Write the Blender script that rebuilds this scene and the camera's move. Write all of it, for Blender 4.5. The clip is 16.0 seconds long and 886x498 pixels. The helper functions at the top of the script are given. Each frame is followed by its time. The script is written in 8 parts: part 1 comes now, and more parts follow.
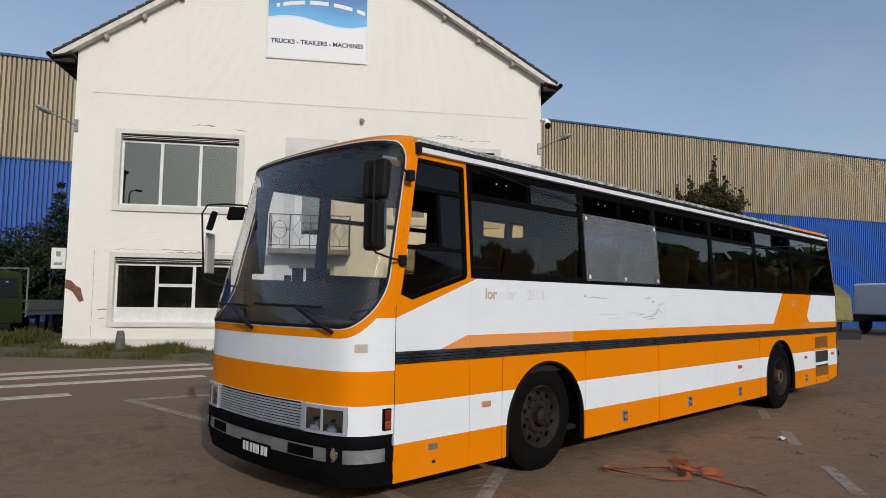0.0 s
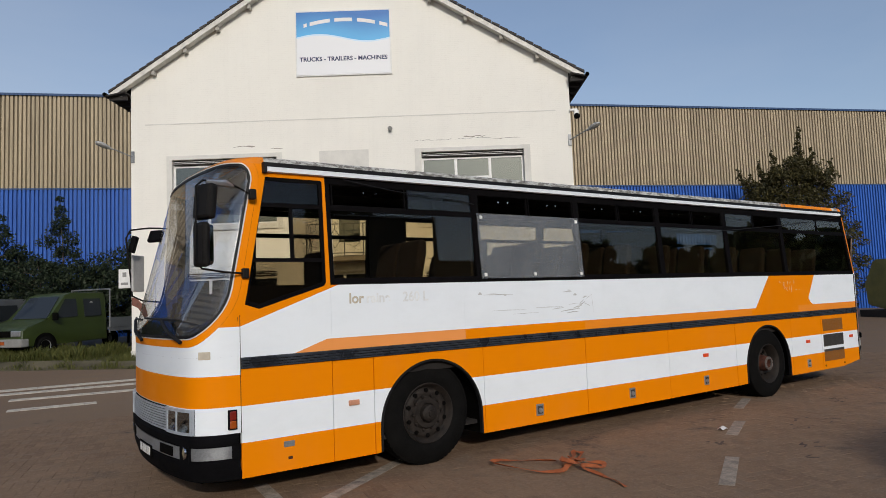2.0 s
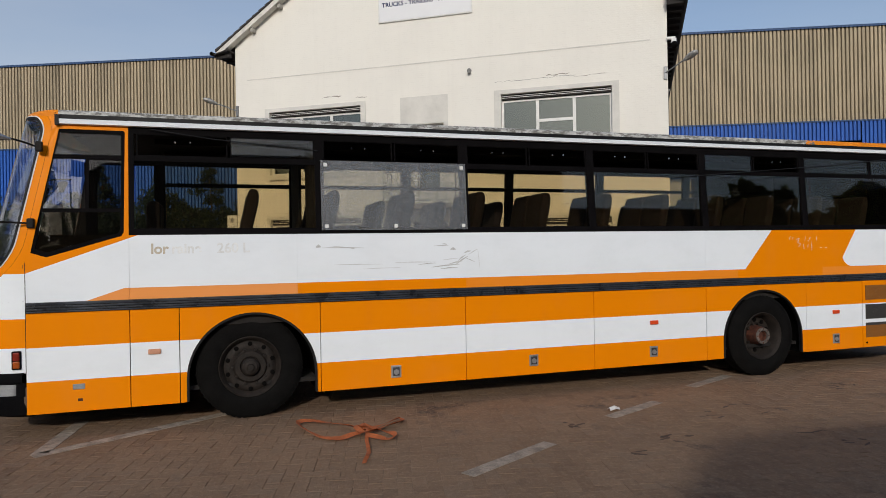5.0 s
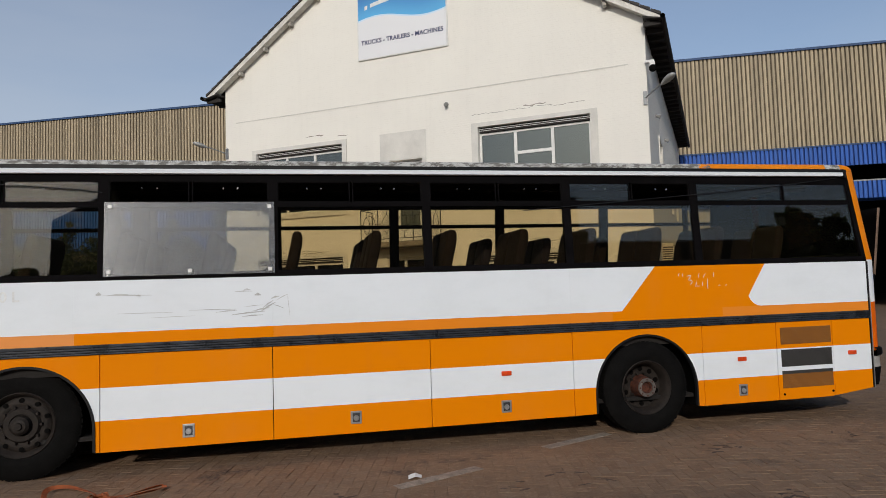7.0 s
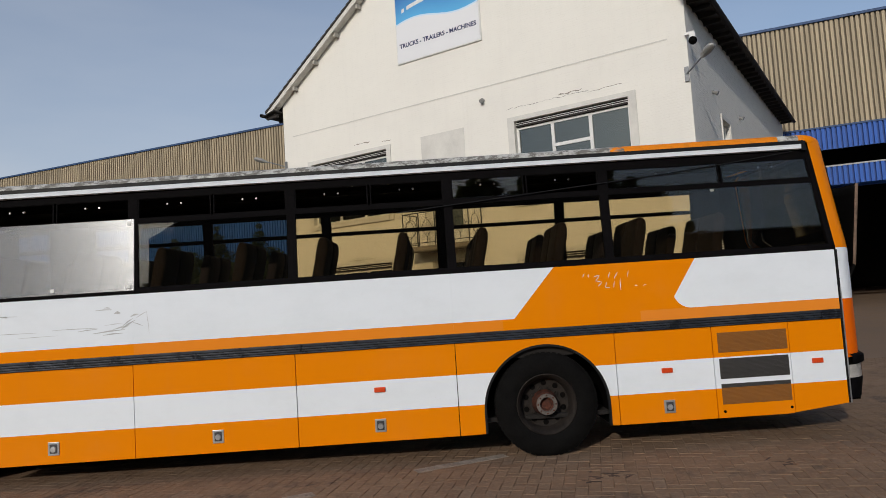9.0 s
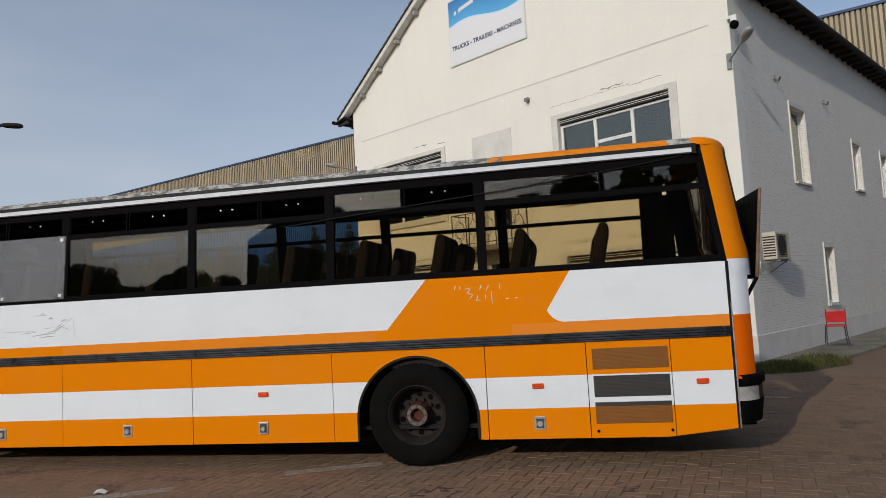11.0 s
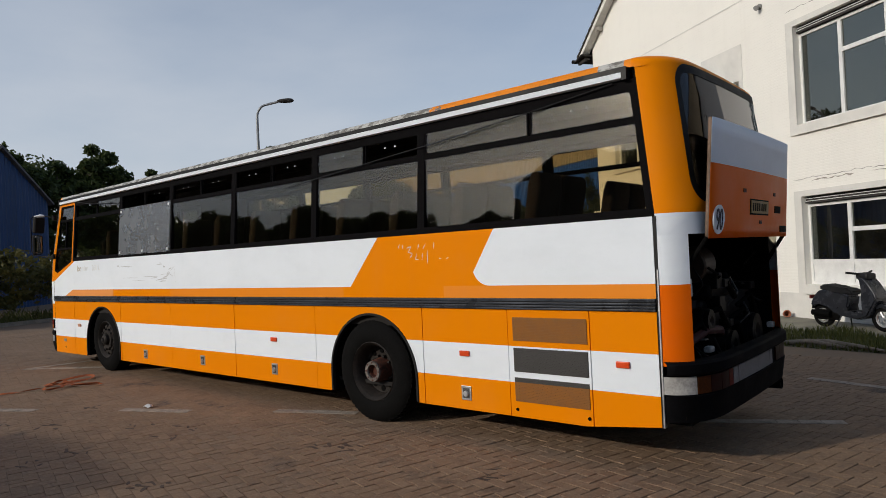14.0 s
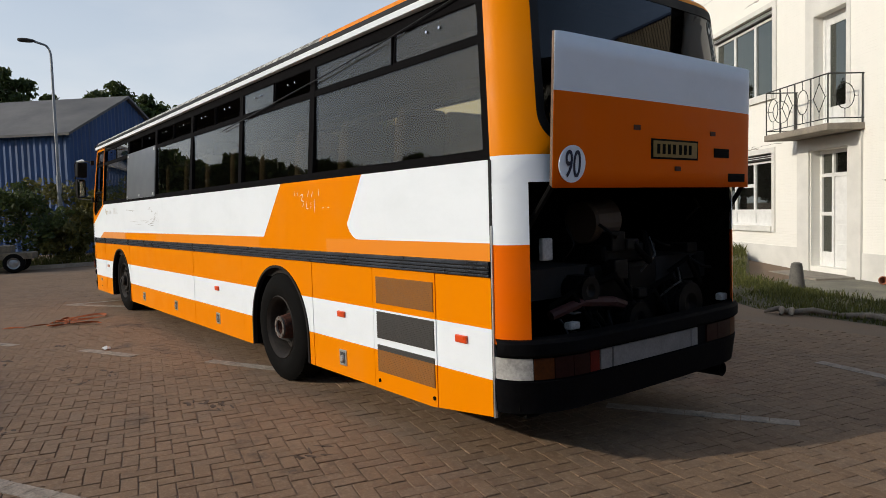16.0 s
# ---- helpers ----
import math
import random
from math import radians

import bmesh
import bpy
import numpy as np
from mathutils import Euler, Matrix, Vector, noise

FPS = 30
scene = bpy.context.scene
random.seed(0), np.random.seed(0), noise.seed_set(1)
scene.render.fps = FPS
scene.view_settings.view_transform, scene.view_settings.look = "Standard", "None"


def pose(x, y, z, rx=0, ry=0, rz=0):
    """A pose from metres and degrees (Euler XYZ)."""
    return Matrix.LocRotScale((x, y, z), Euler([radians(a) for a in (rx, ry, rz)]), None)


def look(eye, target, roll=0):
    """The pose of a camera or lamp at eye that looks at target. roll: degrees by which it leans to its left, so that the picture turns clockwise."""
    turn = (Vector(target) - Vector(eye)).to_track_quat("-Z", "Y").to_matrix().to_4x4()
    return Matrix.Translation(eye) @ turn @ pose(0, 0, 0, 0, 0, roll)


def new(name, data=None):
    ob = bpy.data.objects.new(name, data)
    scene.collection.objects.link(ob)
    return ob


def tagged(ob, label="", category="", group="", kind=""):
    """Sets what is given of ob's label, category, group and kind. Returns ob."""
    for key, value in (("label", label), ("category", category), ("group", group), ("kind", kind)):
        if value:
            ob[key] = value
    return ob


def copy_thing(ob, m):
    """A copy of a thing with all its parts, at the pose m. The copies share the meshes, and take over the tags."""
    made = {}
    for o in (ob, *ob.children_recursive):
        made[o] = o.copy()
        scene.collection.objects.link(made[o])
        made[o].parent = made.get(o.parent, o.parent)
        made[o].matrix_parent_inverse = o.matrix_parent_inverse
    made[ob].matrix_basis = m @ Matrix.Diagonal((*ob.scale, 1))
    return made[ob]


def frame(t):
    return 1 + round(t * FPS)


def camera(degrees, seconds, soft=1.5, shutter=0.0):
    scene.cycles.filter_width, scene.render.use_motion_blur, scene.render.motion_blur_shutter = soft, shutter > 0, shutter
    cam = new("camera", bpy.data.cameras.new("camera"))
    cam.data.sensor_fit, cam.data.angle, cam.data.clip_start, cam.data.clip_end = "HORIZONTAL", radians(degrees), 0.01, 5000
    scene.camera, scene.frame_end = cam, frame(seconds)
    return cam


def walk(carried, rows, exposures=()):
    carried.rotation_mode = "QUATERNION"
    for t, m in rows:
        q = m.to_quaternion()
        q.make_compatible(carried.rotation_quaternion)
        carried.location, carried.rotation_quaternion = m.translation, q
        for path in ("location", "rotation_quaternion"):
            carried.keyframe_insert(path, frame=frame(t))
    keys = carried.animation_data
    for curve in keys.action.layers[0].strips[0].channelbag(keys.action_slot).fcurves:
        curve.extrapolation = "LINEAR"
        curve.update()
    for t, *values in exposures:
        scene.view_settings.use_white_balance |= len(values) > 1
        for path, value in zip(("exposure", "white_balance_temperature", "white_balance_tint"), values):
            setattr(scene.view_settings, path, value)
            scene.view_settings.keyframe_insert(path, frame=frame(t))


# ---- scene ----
cam = camera(67.0, 16.0, 0.65)
PATH = [
    (0, (-5.4, -4.043, 1.642), (-4.005, -2.619, 1.796), 0.8),
    (0.5, (-5.093, -4.524, 1.624), (-3.752, -3.053, 1.811), -1.2),
    (1, (-4.729, -4.967, 1.628), (-3.437, -3.45, 1.799), -1.0),
    (1.5, (-4.299, -5.361, 1.626), (-3.099, -3.769, 1.787), -0.5),
    (2, (-3.841, -5.736, 1.667), (-2.689, -4.108, 1.817), -2.2),
    (2.5, (-3.378, -6.147, 1.615), (-2.305, -4.464, 1.737), 0.2),
    (3, (-2.813, -6.327, 1.634), (-1.79, -4.609, 1.68), -0.8),
    (3.2, (-2.598, -6.379, 1.666), (-1.595, -4.649, 1.696), -2.2),
    (5.3, (0.161, -7.015, 1.64), (0.762, -5.107, 1.644), -1.1),
    (5.5, (0.446, -7.052, 1.667), (1.068, -5.151, 1.665), -2.4),
    (6, (1.158, -7.036, 1.663), (1.747, -5.125, 1.673), -2.6),
    (6.5, (1.812, -6.987, 1.665), (2.316, -5.053, 1.745), -1.3),
    (7, (2.494, -6.964, 1.665), (2.934, -5.016, 1.783), -1.8),
    (7.5, (3.162, -6.88, 1.628), (3.481, -4.91, 1.758), -2.9),
    (8, (3.729, -6.958, 1.692), (3.956, -4.975, 1.813), -4.3),
    (8.5, (4.596, -6.785, 1.603), (4.651, -4.79, 1.734), -2.2),
    (9, (5.308, -6.778, 1.636), (5.348, -4.783, 1.772), -3.7),
    (9.2, (5.566, -6.87, 1.661), (5.582, -4.875, 1.801), -1.9),
    (11.3, (8.386, -6.587, 1.641), (7.894, -4.655, 1.792), -3.2),
    (11.5, (8.623, -6.504, 1.643), (8.034, -4.599, 1.798), -2.7),
    (12, (9.284, -6.344, 1.619), (8.517, -4.499, 1.709), -2.8),
    (12.5, (9.86, -5.978, 1.62), (8.989, -4.178, 1.644), -2.0),
    (13, (10.431, -5.593, 1.626), (9.389, -3.886, 1.628), -1.8),
    (13.5, (10.936, -5.164, 1.633), (9.715, -3.58, 1.673), -3.4),
    (14, (11.436, -4.752, 1.618), (10.144, -3.225, 1.641), -2.7),
    (14.5, (11.759, -4.275, 1.589), (10.401, -2.806, 1.581), -0.9),
    (15, (12.078, -3.702, 1.572), (10.618, -2.335, 1.523), -0.6),
    (15.5, (12.265, -3.243, 1.546), (10.737, -1.955, 1.46), -1.4),
    (16, (12.415, -2.678, 1.548), (10.841, -1.449, 1.434), -1.7),
]
walk(cam, [(t, look(eye, target, roll)) for t, eye, target, roll in PATH], [(0.0, -0.43, 6400, 10), (5.5, -0.48, 6450, 10), (9.0, -0.50, 6450, 10), (13.0, -0.49, 6450, 10), (14.5, -0.34, 6600, 9), (15.0, -0.29, 6650, 9), (16.0, -0.05, 6750, 8)])

# ---- world and light ----
SUN_AZIMUTH, SUN_HEIGHT = 203.0, 22.5
world = bpy.data.worlds.new("world")
scene.world = world
world.use_nodes = True
wt = world.node_tree
sky = wt.nodes.new("ShaderNodeTexSky")
sky.sky_type = "NISHITA"
sky.sun_disc = False
sky.sun_elevation = radians(SUN_HEIGHT)
sky.sun_rotation = radians(SUN_AZIMUTH)
sky.altitude = 50
sky.air_density, sky.dust_density, sky.ozone_density = 1.0, 0.8, 3.0
# a thin veil of high cloud over the blue, denser towards the horizon
geo, sep_dir = wt.nodes.new("ShaderNodeTexCoord"), wt.nodes.new("ShaderNodeSeparateXYZ")
wt.links.new(geo.outputs["Generated"], sep_dir.inputs[0])
low = wt.nodes.new("ShaderNodeMapRange")
wt.links.new(sep_dir.outputs[2], low.inputs[0])
for socket, value in zip(low.inputs[1:5], (0.0, 0.60, 0.55, 0.10)):
    socket.default_value = value
stretch = wt.nodes.new("ShaderNodeMapping")
stretch.inputs["Scale"].default_value = (2.0, 3.5, 9.0)
wt.links.new(geo.outputs["Generated"], stretch.inputs[0])
wisps = wt.nodes.new("ShaderNodeTexNoise")
wisps.inputs["Scale"].default_value, wisps.inputs["Detail"].default_value = 1.3, 7.0
wt.links.new(stretch.outputs[0], wisps.inputs["Vector"])
spread = wt.nodes.new("ShaderNodeMapRange")
wt.links.new(wisps.outputs[0], spread.inputs[0])
for socket, value in zip(spread.inputs[1:5], (0.36, 0.72, 0.86, 1.14)):
    socket.default_value = value
share = wt.nodes.new("ShaderNodeMath")
share.operation = "MULTIPLY"
wt.links.new(low.outputs[0], share.inputs[0])
wt.links.new(spread.outputs[0], share.inputs[1])
# the veil thickens towards the west
west = wt.nodes.new("ShaderNodeMapRange")
wt.links.new(sep_dir.outputs[0], west.inputs[0])
for socket, value in zip(west.inputs[1:5], (-1.0, 0.6, 2.0, 0.85)):
    socket.default_value = value
thicker = wt.nodes.new("ShaderNodeMath")
thicker.operation = "MULTIPLY"
thicker.use_clamp = True
wt.links.new(share.outputs[0], thicker.inputs[0])
wt.links.new(west.outputs[0], thicker.inputs[1])
veil = wt.nodes.new("ShaderNodeMix")
veil.data_type = "RGBA"
wt.links.new(thicker.outputs[0], veil.inputs[0])
wt.links.new(sky.outputs[0], veil.inputs[6])
veil.inputs[7].default_value = (4.9, 5.25, 5.85, 1.0)
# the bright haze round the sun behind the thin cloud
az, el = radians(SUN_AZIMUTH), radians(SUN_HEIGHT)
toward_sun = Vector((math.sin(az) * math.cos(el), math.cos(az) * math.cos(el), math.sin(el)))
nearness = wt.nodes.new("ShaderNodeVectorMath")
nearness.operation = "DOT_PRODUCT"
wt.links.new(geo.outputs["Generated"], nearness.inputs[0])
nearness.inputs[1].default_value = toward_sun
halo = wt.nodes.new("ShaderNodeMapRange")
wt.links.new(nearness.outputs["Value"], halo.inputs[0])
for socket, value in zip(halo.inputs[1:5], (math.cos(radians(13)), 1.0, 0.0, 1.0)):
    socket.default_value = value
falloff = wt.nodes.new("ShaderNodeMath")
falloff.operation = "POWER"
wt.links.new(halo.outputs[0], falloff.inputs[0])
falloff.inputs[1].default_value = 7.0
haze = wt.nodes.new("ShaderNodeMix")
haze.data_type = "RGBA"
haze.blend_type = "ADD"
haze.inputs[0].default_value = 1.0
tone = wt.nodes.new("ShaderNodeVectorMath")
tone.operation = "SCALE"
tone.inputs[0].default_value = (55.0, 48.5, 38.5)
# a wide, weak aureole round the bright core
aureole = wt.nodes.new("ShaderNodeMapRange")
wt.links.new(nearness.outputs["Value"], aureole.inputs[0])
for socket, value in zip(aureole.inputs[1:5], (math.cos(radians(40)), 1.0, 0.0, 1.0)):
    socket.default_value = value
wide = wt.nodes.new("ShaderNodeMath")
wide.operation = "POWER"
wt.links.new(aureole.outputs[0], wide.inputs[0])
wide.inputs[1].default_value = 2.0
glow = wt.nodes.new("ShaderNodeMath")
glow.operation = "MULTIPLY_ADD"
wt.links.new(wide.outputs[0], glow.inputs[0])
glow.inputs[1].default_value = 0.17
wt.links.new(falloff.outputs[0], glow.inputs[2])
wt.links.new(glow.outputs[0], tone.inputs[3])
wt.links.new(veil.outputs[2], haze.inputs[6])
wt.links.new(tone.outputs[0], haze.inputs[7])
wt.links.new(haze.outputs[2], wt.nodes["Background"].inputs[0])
wt.nodes["Background"].inputs[1].default_value = 0.15

sun_data = bpy.data.lights.new("sun", "SUN")
sun_data.energy, sun_data.angle, sun_data.color = 2.65, radians(0.6), (1.0, 0.925, 0.825)
sun = new("sun", sun_data)
sun.rotation_euler = toward_sun.to_track_quat("Z", "Y").to_euler()
sun.location = toward_sun * 60


# ---- mesh helpers ----
def part(name, bm, material, parent=None, label=""):
    """Links a bmesh (or a mesh) as one object under a thing or a part."""
    if isinstance(bm, bpy.types.Mesh):
        me = bm
    else:
        me = bpy.data.meshes.new(name)
        bm.to_mesh(me)
        bm.free()
    if material is not None and not me.materials:
        for m in material if isinstance(material, (list, tuple)) else [material]:
            me.materials.append(m)
    ob = new(name, me)
    ob.parent = parent
    if label:
        ob["label"] = label
    return ob


def thing(name, label, category, m=None, group="", kind=""):
    ob = new(name)
    ob.empty_display_size = 0.1
    if m is not None:
        ob.matrix_basis = m
    return tagged(ob, label, category, group, kind)


def soft(ob, angle=40):
    """Smooth shading across shallow angles."""
    for p in ob.data.polygons:
        p.use_smooth = True
    ob.data.set_sharp_from_angle(angle=radians(angle))
    return ob


def quad(bm, pts, mi=0):
    f = bm.faces.new([bm.verts.new(p) for p in pts])
    f.material_index = mi
    return f


def box(bm, x0, x1, y0, y1, z0, z1, bev=0.0, m=None, mi=0):
    g = bmesh.ops.create_cube(bm, size=1)
    vs = g["verts"]
    for v in vs:
        v.co = Vector((x0 + (v.co.x + 0.5) * (x1 - x0), y0 + (v.co.y + 0.5) * (y1 - y0), z0 + (v.co.z + 0.5) * (z1 - z0)))
    faces = list({f for v in vs for f in v.link_faces})
    if bev:
        r = bmesh.ops.bevel(bm, geom=list({e for f in faces for e in f.edges}), offset=bev, segments=2, affect="EDGES", profile=0.5)
        vs = list({v for f in r["faces"] for v in f.verts} | {v for v in vs if v.is_valid})
        faces = list({f for v in vs for f in v.link_faces})
    if m is not None:
        for v in vs:
            v.co = m @ v.co
    for f in faces:
        f.material_index = mi
    return vs


def prism(bm, poly, lo, hi, axis="y", mi=0):
    """A flat outline of (a, b) pairs drawn out along an axis: y takes (x, z), x takes (y, z), z takes (x, y)."""
    def at(p, d):
        a, b = p
        return {"y": (a, d, b), "x": (d, a, b), "z": (a, b, d)}[axis]
    lo_v = [bm.verts.new(at(p, lo)) for p in poly]
    hi_v = [bm.verts.new(at(p, hi)) for p in poly]
    fs = [bm.faces.new(lo_v), bm.faces.new(hi_v[::-1])]
    n = len(poly)
    for i in range(n):
        fs.append(bm.faces.new([lo_v[i], hi_v[i], hi_v[(i + 1) % n], lo_v[(i + 1) % n]]))
    for f in fs:
        f.material_index = mi
    return lo_v + hi_v


def cyl(bm, p, q, r, r2=None, n=16, caps=True, mi=0):
    p, q = Vector(p), Vector(q)
    r2 = r if r2 is None else r2
    d = (q - p).normalized()
    a = d.orthogonal().normalized()
    b = d.cross(a)
    rings = []
    for c, rr in ((p, r), (q, r2)):
        rings.append([bm.verts.new(c + (a * math.cos(t) + b * math.sin(t)) * rr) for t in (2 * math.pi * k / n for k in range(n))])
    fs = [bm.faces.new([rings[0][k], rings[0][(k + 1) % n], rings[1][(k + 1) % n], rings[1][k]]) for k in range(n)]
    if caps:
        fs += [bm.faces.new(rings[0][::-1]), bm.faces.new(rings[1])]
    for f in fs:
        f.material_index = mi


def tube(bm, pts, r, n=8, mi=0):
    """A round bar through points."""
    pts = [Vector(p) for p in pts]
    rings, up = [], None
    for i, p in enumerate(pts):
        d = (pts[min(i + 1, len(pts) - 1)] - pts[max(i - 1, 0)]).normalized()
        up = d.orthogonal().normalized() if up is None else (up - d * up.dot(d)).normalized()
        b = d.cross(up)
        rr = r[i] if isinstance(r, (list, tuple)) else r
        rings.append([bm.verts.new(p + (up * math.cos(t) + b * math.sin(t)) * rr) for t in (2 * math.pi * k / n for k in range(n))])
    fs = []
    for a, c in zip(rings, rings[1:]):
        fs += [bm.faces.new([a[k], a[(k + 1) % n], c[(k + 1) % n], c[k]]) for k in range(n)]
    fs += [bm.faces.new(rings[0][::-1]), bm.faces.new(rings[-1])]
    for f in fs:
        f.material_index = mi


def lathe(bm, profile, centre, axis, n=40, mi=0):
    """Turns (along, radius) pairs round an axis through centre."""
    c, d = Vector(centre), Vector(axis).normalized()
    a = d.orthogonal().normalized()
    b = d.cross(a)
    rings = [[bm.verts.new(c + d * s + (a * math.cos(t) + b * math.sin(t)) * max(r, 1e-4)) for t in (2 * math.pi * k / n for k in range(n))] for s, r in profile]
    for p, q in zip(rings, rings[1:]):
        for k in range(n):
            f = bm.faces.new([p[k], p[(k + 1) % n], q[(k + 1) % n], q[k]])
            f.material_index = mi


def strip(bm, rows, close=False, mi=0):
    """Quads between rows of points."""
    vs = [[bm.verts.new(p) for p in row] for row in rows]
    for a, b in zip(vs, vs[1:]):
        n = len(a)
        for k in range(n if close else n - 1):
            f = bm.faces.new([a[k], a[(k + 1) % n], b[(k + 1) % n], b[k]])
            f.material_index = mi
    return vs


def thick(ob, t, offset=-1.0):
    s = ob.modifiers.new("thickness", "SOLIDIFY")
    s.thickness, s.offset = t, offset
    return ob


def text_mesh(words, size, material, parent, m, depth=0.002, name="lettering", align="LEFT", bold=0.0):
    cu = bpy.data.curves.new(name, "FONT")
    cu.body, cu.size, cu.extrude, cu.align_x, cu.offset = words, size, depth, align, bold
    tmp = bpy.data.objects.new(name, cu)
    scene.collection.objects.link(tmp)
    me = bpy.data.meshes.new_from_object(tmp.evaluated_get(bpy.context.evaluated_depsgraph_get()))
    bpy.data.objects.remove(tmp)
    bpy.data.curves.remove(cu)
    me.materials.clear()
    me.materials.append(material)
    ob = new(name, me)
    ob.parent = parent
    ob.matrix_basis = m
    return ob


# ---- materials ----
class Mat:
    """Small builder for node materials."""

    def __init__(self, name):
        self.m = bpy.data.materials.new(name)
        self.m.use_nodes = True
        self.t = self.m.node_tree
        self.p = self.t.nodes["Principled BSDF"]

    def n(self, kind, **values):
        node = self.t.nodes.new("ShaderNode" + kind)
        for k, v in values.items():
            setattr(node, k, v)
        return node

    def put(self, socket, value):
        if isinstance(value, bpy.types.NodeSocket):
            self.t.links.new(value, socket)
        elif value is not None:
            socket.default_value = value

    def math(self, op, a, b=None, c=None):
        node = self.n("Math", operation=op)
        for s, v in zip(node.inputs, (a, b, c)):
            self.put(s, v)
        return node.outputs[0]

    def coords(self, kind="Object"):
        return self.n("TexCoord").outputs[kind]

    def world(self):
        return self.n("NewGeometry").outputs["Position"]

    def noise(self, scale, detail=4.0, rough=0.6, vec=None, stretch=None, lo=0.0, hi=1.0):
        v = vec if vec is not None else self.world()
        if stretch:
            mp = self.n("Mapping")
            self.put(mp.inputs[0], v)
            mp.inputs["Scale"].default_value = stretch
            v = mp.outputs[0]
        node = self.n("TexNoise")
        node.inputs["Scale"].default_value, node.inputs["Detail"].default_value, node.inputs["Roughness"].default_value = scale, detail, rough
        self.put(node.inputs["Vector"], v)
        if (lo, hi) != (0.0, 1.0):
            return self.ramp(node.outputs[0], lo, hi)
        return node.outputs[0]

    def ramp(self, v, lo, hi, a=0.0, b=1.0):
        node = self.n("MapRange")
        for s, x in zip(node.inputs, (v, lo, hi, a, b)):
            self.put(s, x)
        return node.outputs[0]

    def mix(self, fac, a, b, mode="MIX"):
        node = self.n("Mix", data_type="RGBA", blend_type=mode)
        self.put(node.inputs[0], fac)
        for s, v in ((node.inputs[6], a), (node.inputs[7], b)):
            self.put(s, (*v, 1.0) if isinstance(v, tuple) and len(v) == 3 else v)
        return node.outputs[2]

    def bump(self, height, strength=0.3, distance=0.01):
        node = self.n("Bump")
        node.inputs["Strength"].default_value, node.inputs["Distance"].default_value = strength, distance
        self.put(node.inputs["Height"], height)
        self.t.links.new(node.outputs[0], self.p.inputs["Normal"])

    def base(self, colour, rough=0.5, metal=0.0, spec=0.5, coat=0.0):
        self.put(self.p.inputs["Base Color"], (*colour, 1.0) if isinstance(colour, tuple) else colour)
        self.put(self.p.inputs["Roughness"], rough)
        self.put(self.p.inputs["Metallic"], metal)
        self.p.inputs["Specular IOR Level"].default_value = spec
        self.p.inputs["Coat Weight"].default_value = coat
        return self

    def sheen(self, ior):
        """Mirror share of a thin sheet, the same from both sides."""
        f0 = ((ior - 1) / (ior + 1)) ** 2
        facing = self.n("LayerWeight")
        facing.inputs[0].default_value = 0.5
        return self.math("ADD", self.math("MULTIPLY", self.math("POWER", facing.outputs["Facing"], 5.0), 1 - f0), f0)

    def both(self, a, b):
        return self.math("MULTIPLY", a, b)

    def either(self, a, b):
        return self.math("MAXIMUM", a, b)

    def above(self, v, x):
        return self.math("GREATER_THAN", v, x)

    def below(self, v, x):
        return self.math("LESS_THAN", v, x)


def plain(name, colour, rough=0.5, metal=0.0, vary=0.15, scale=6.0, bump=0.0, spec=0.5, coat=0.0, fine=60.0):
    """A surface of one paint or stuff with grain and patches."""
    k = Mat(name)
    big, small = k.noise(scale, 5), k.noise(fine, 3)
    f = k.math("ADD", k.math("MULTIPLY", big, 0.65), k.math("MULTIPLY", small, 0.35))
    dark = tuple(c * (1 - 2 * vary) for c in colour)
    light = tuple(min(1.0, c * (1 + 1.2 * vary)) for c in colour)
    k.base(k.mix(k.ramp(f, 0.3, 0.7), dark, light), k.ramp(big, 0.3, 0.7, max(0.02, rough - 0.1), min(1, rough + 0.12)), metal, spec, coat)
    if bump:
        k.bump(small, bump, 0.004)
    return k.m


ORANGE, WHITE = (0.83, 0.240, 0.0006), (0.815, 0.865, 0.915)


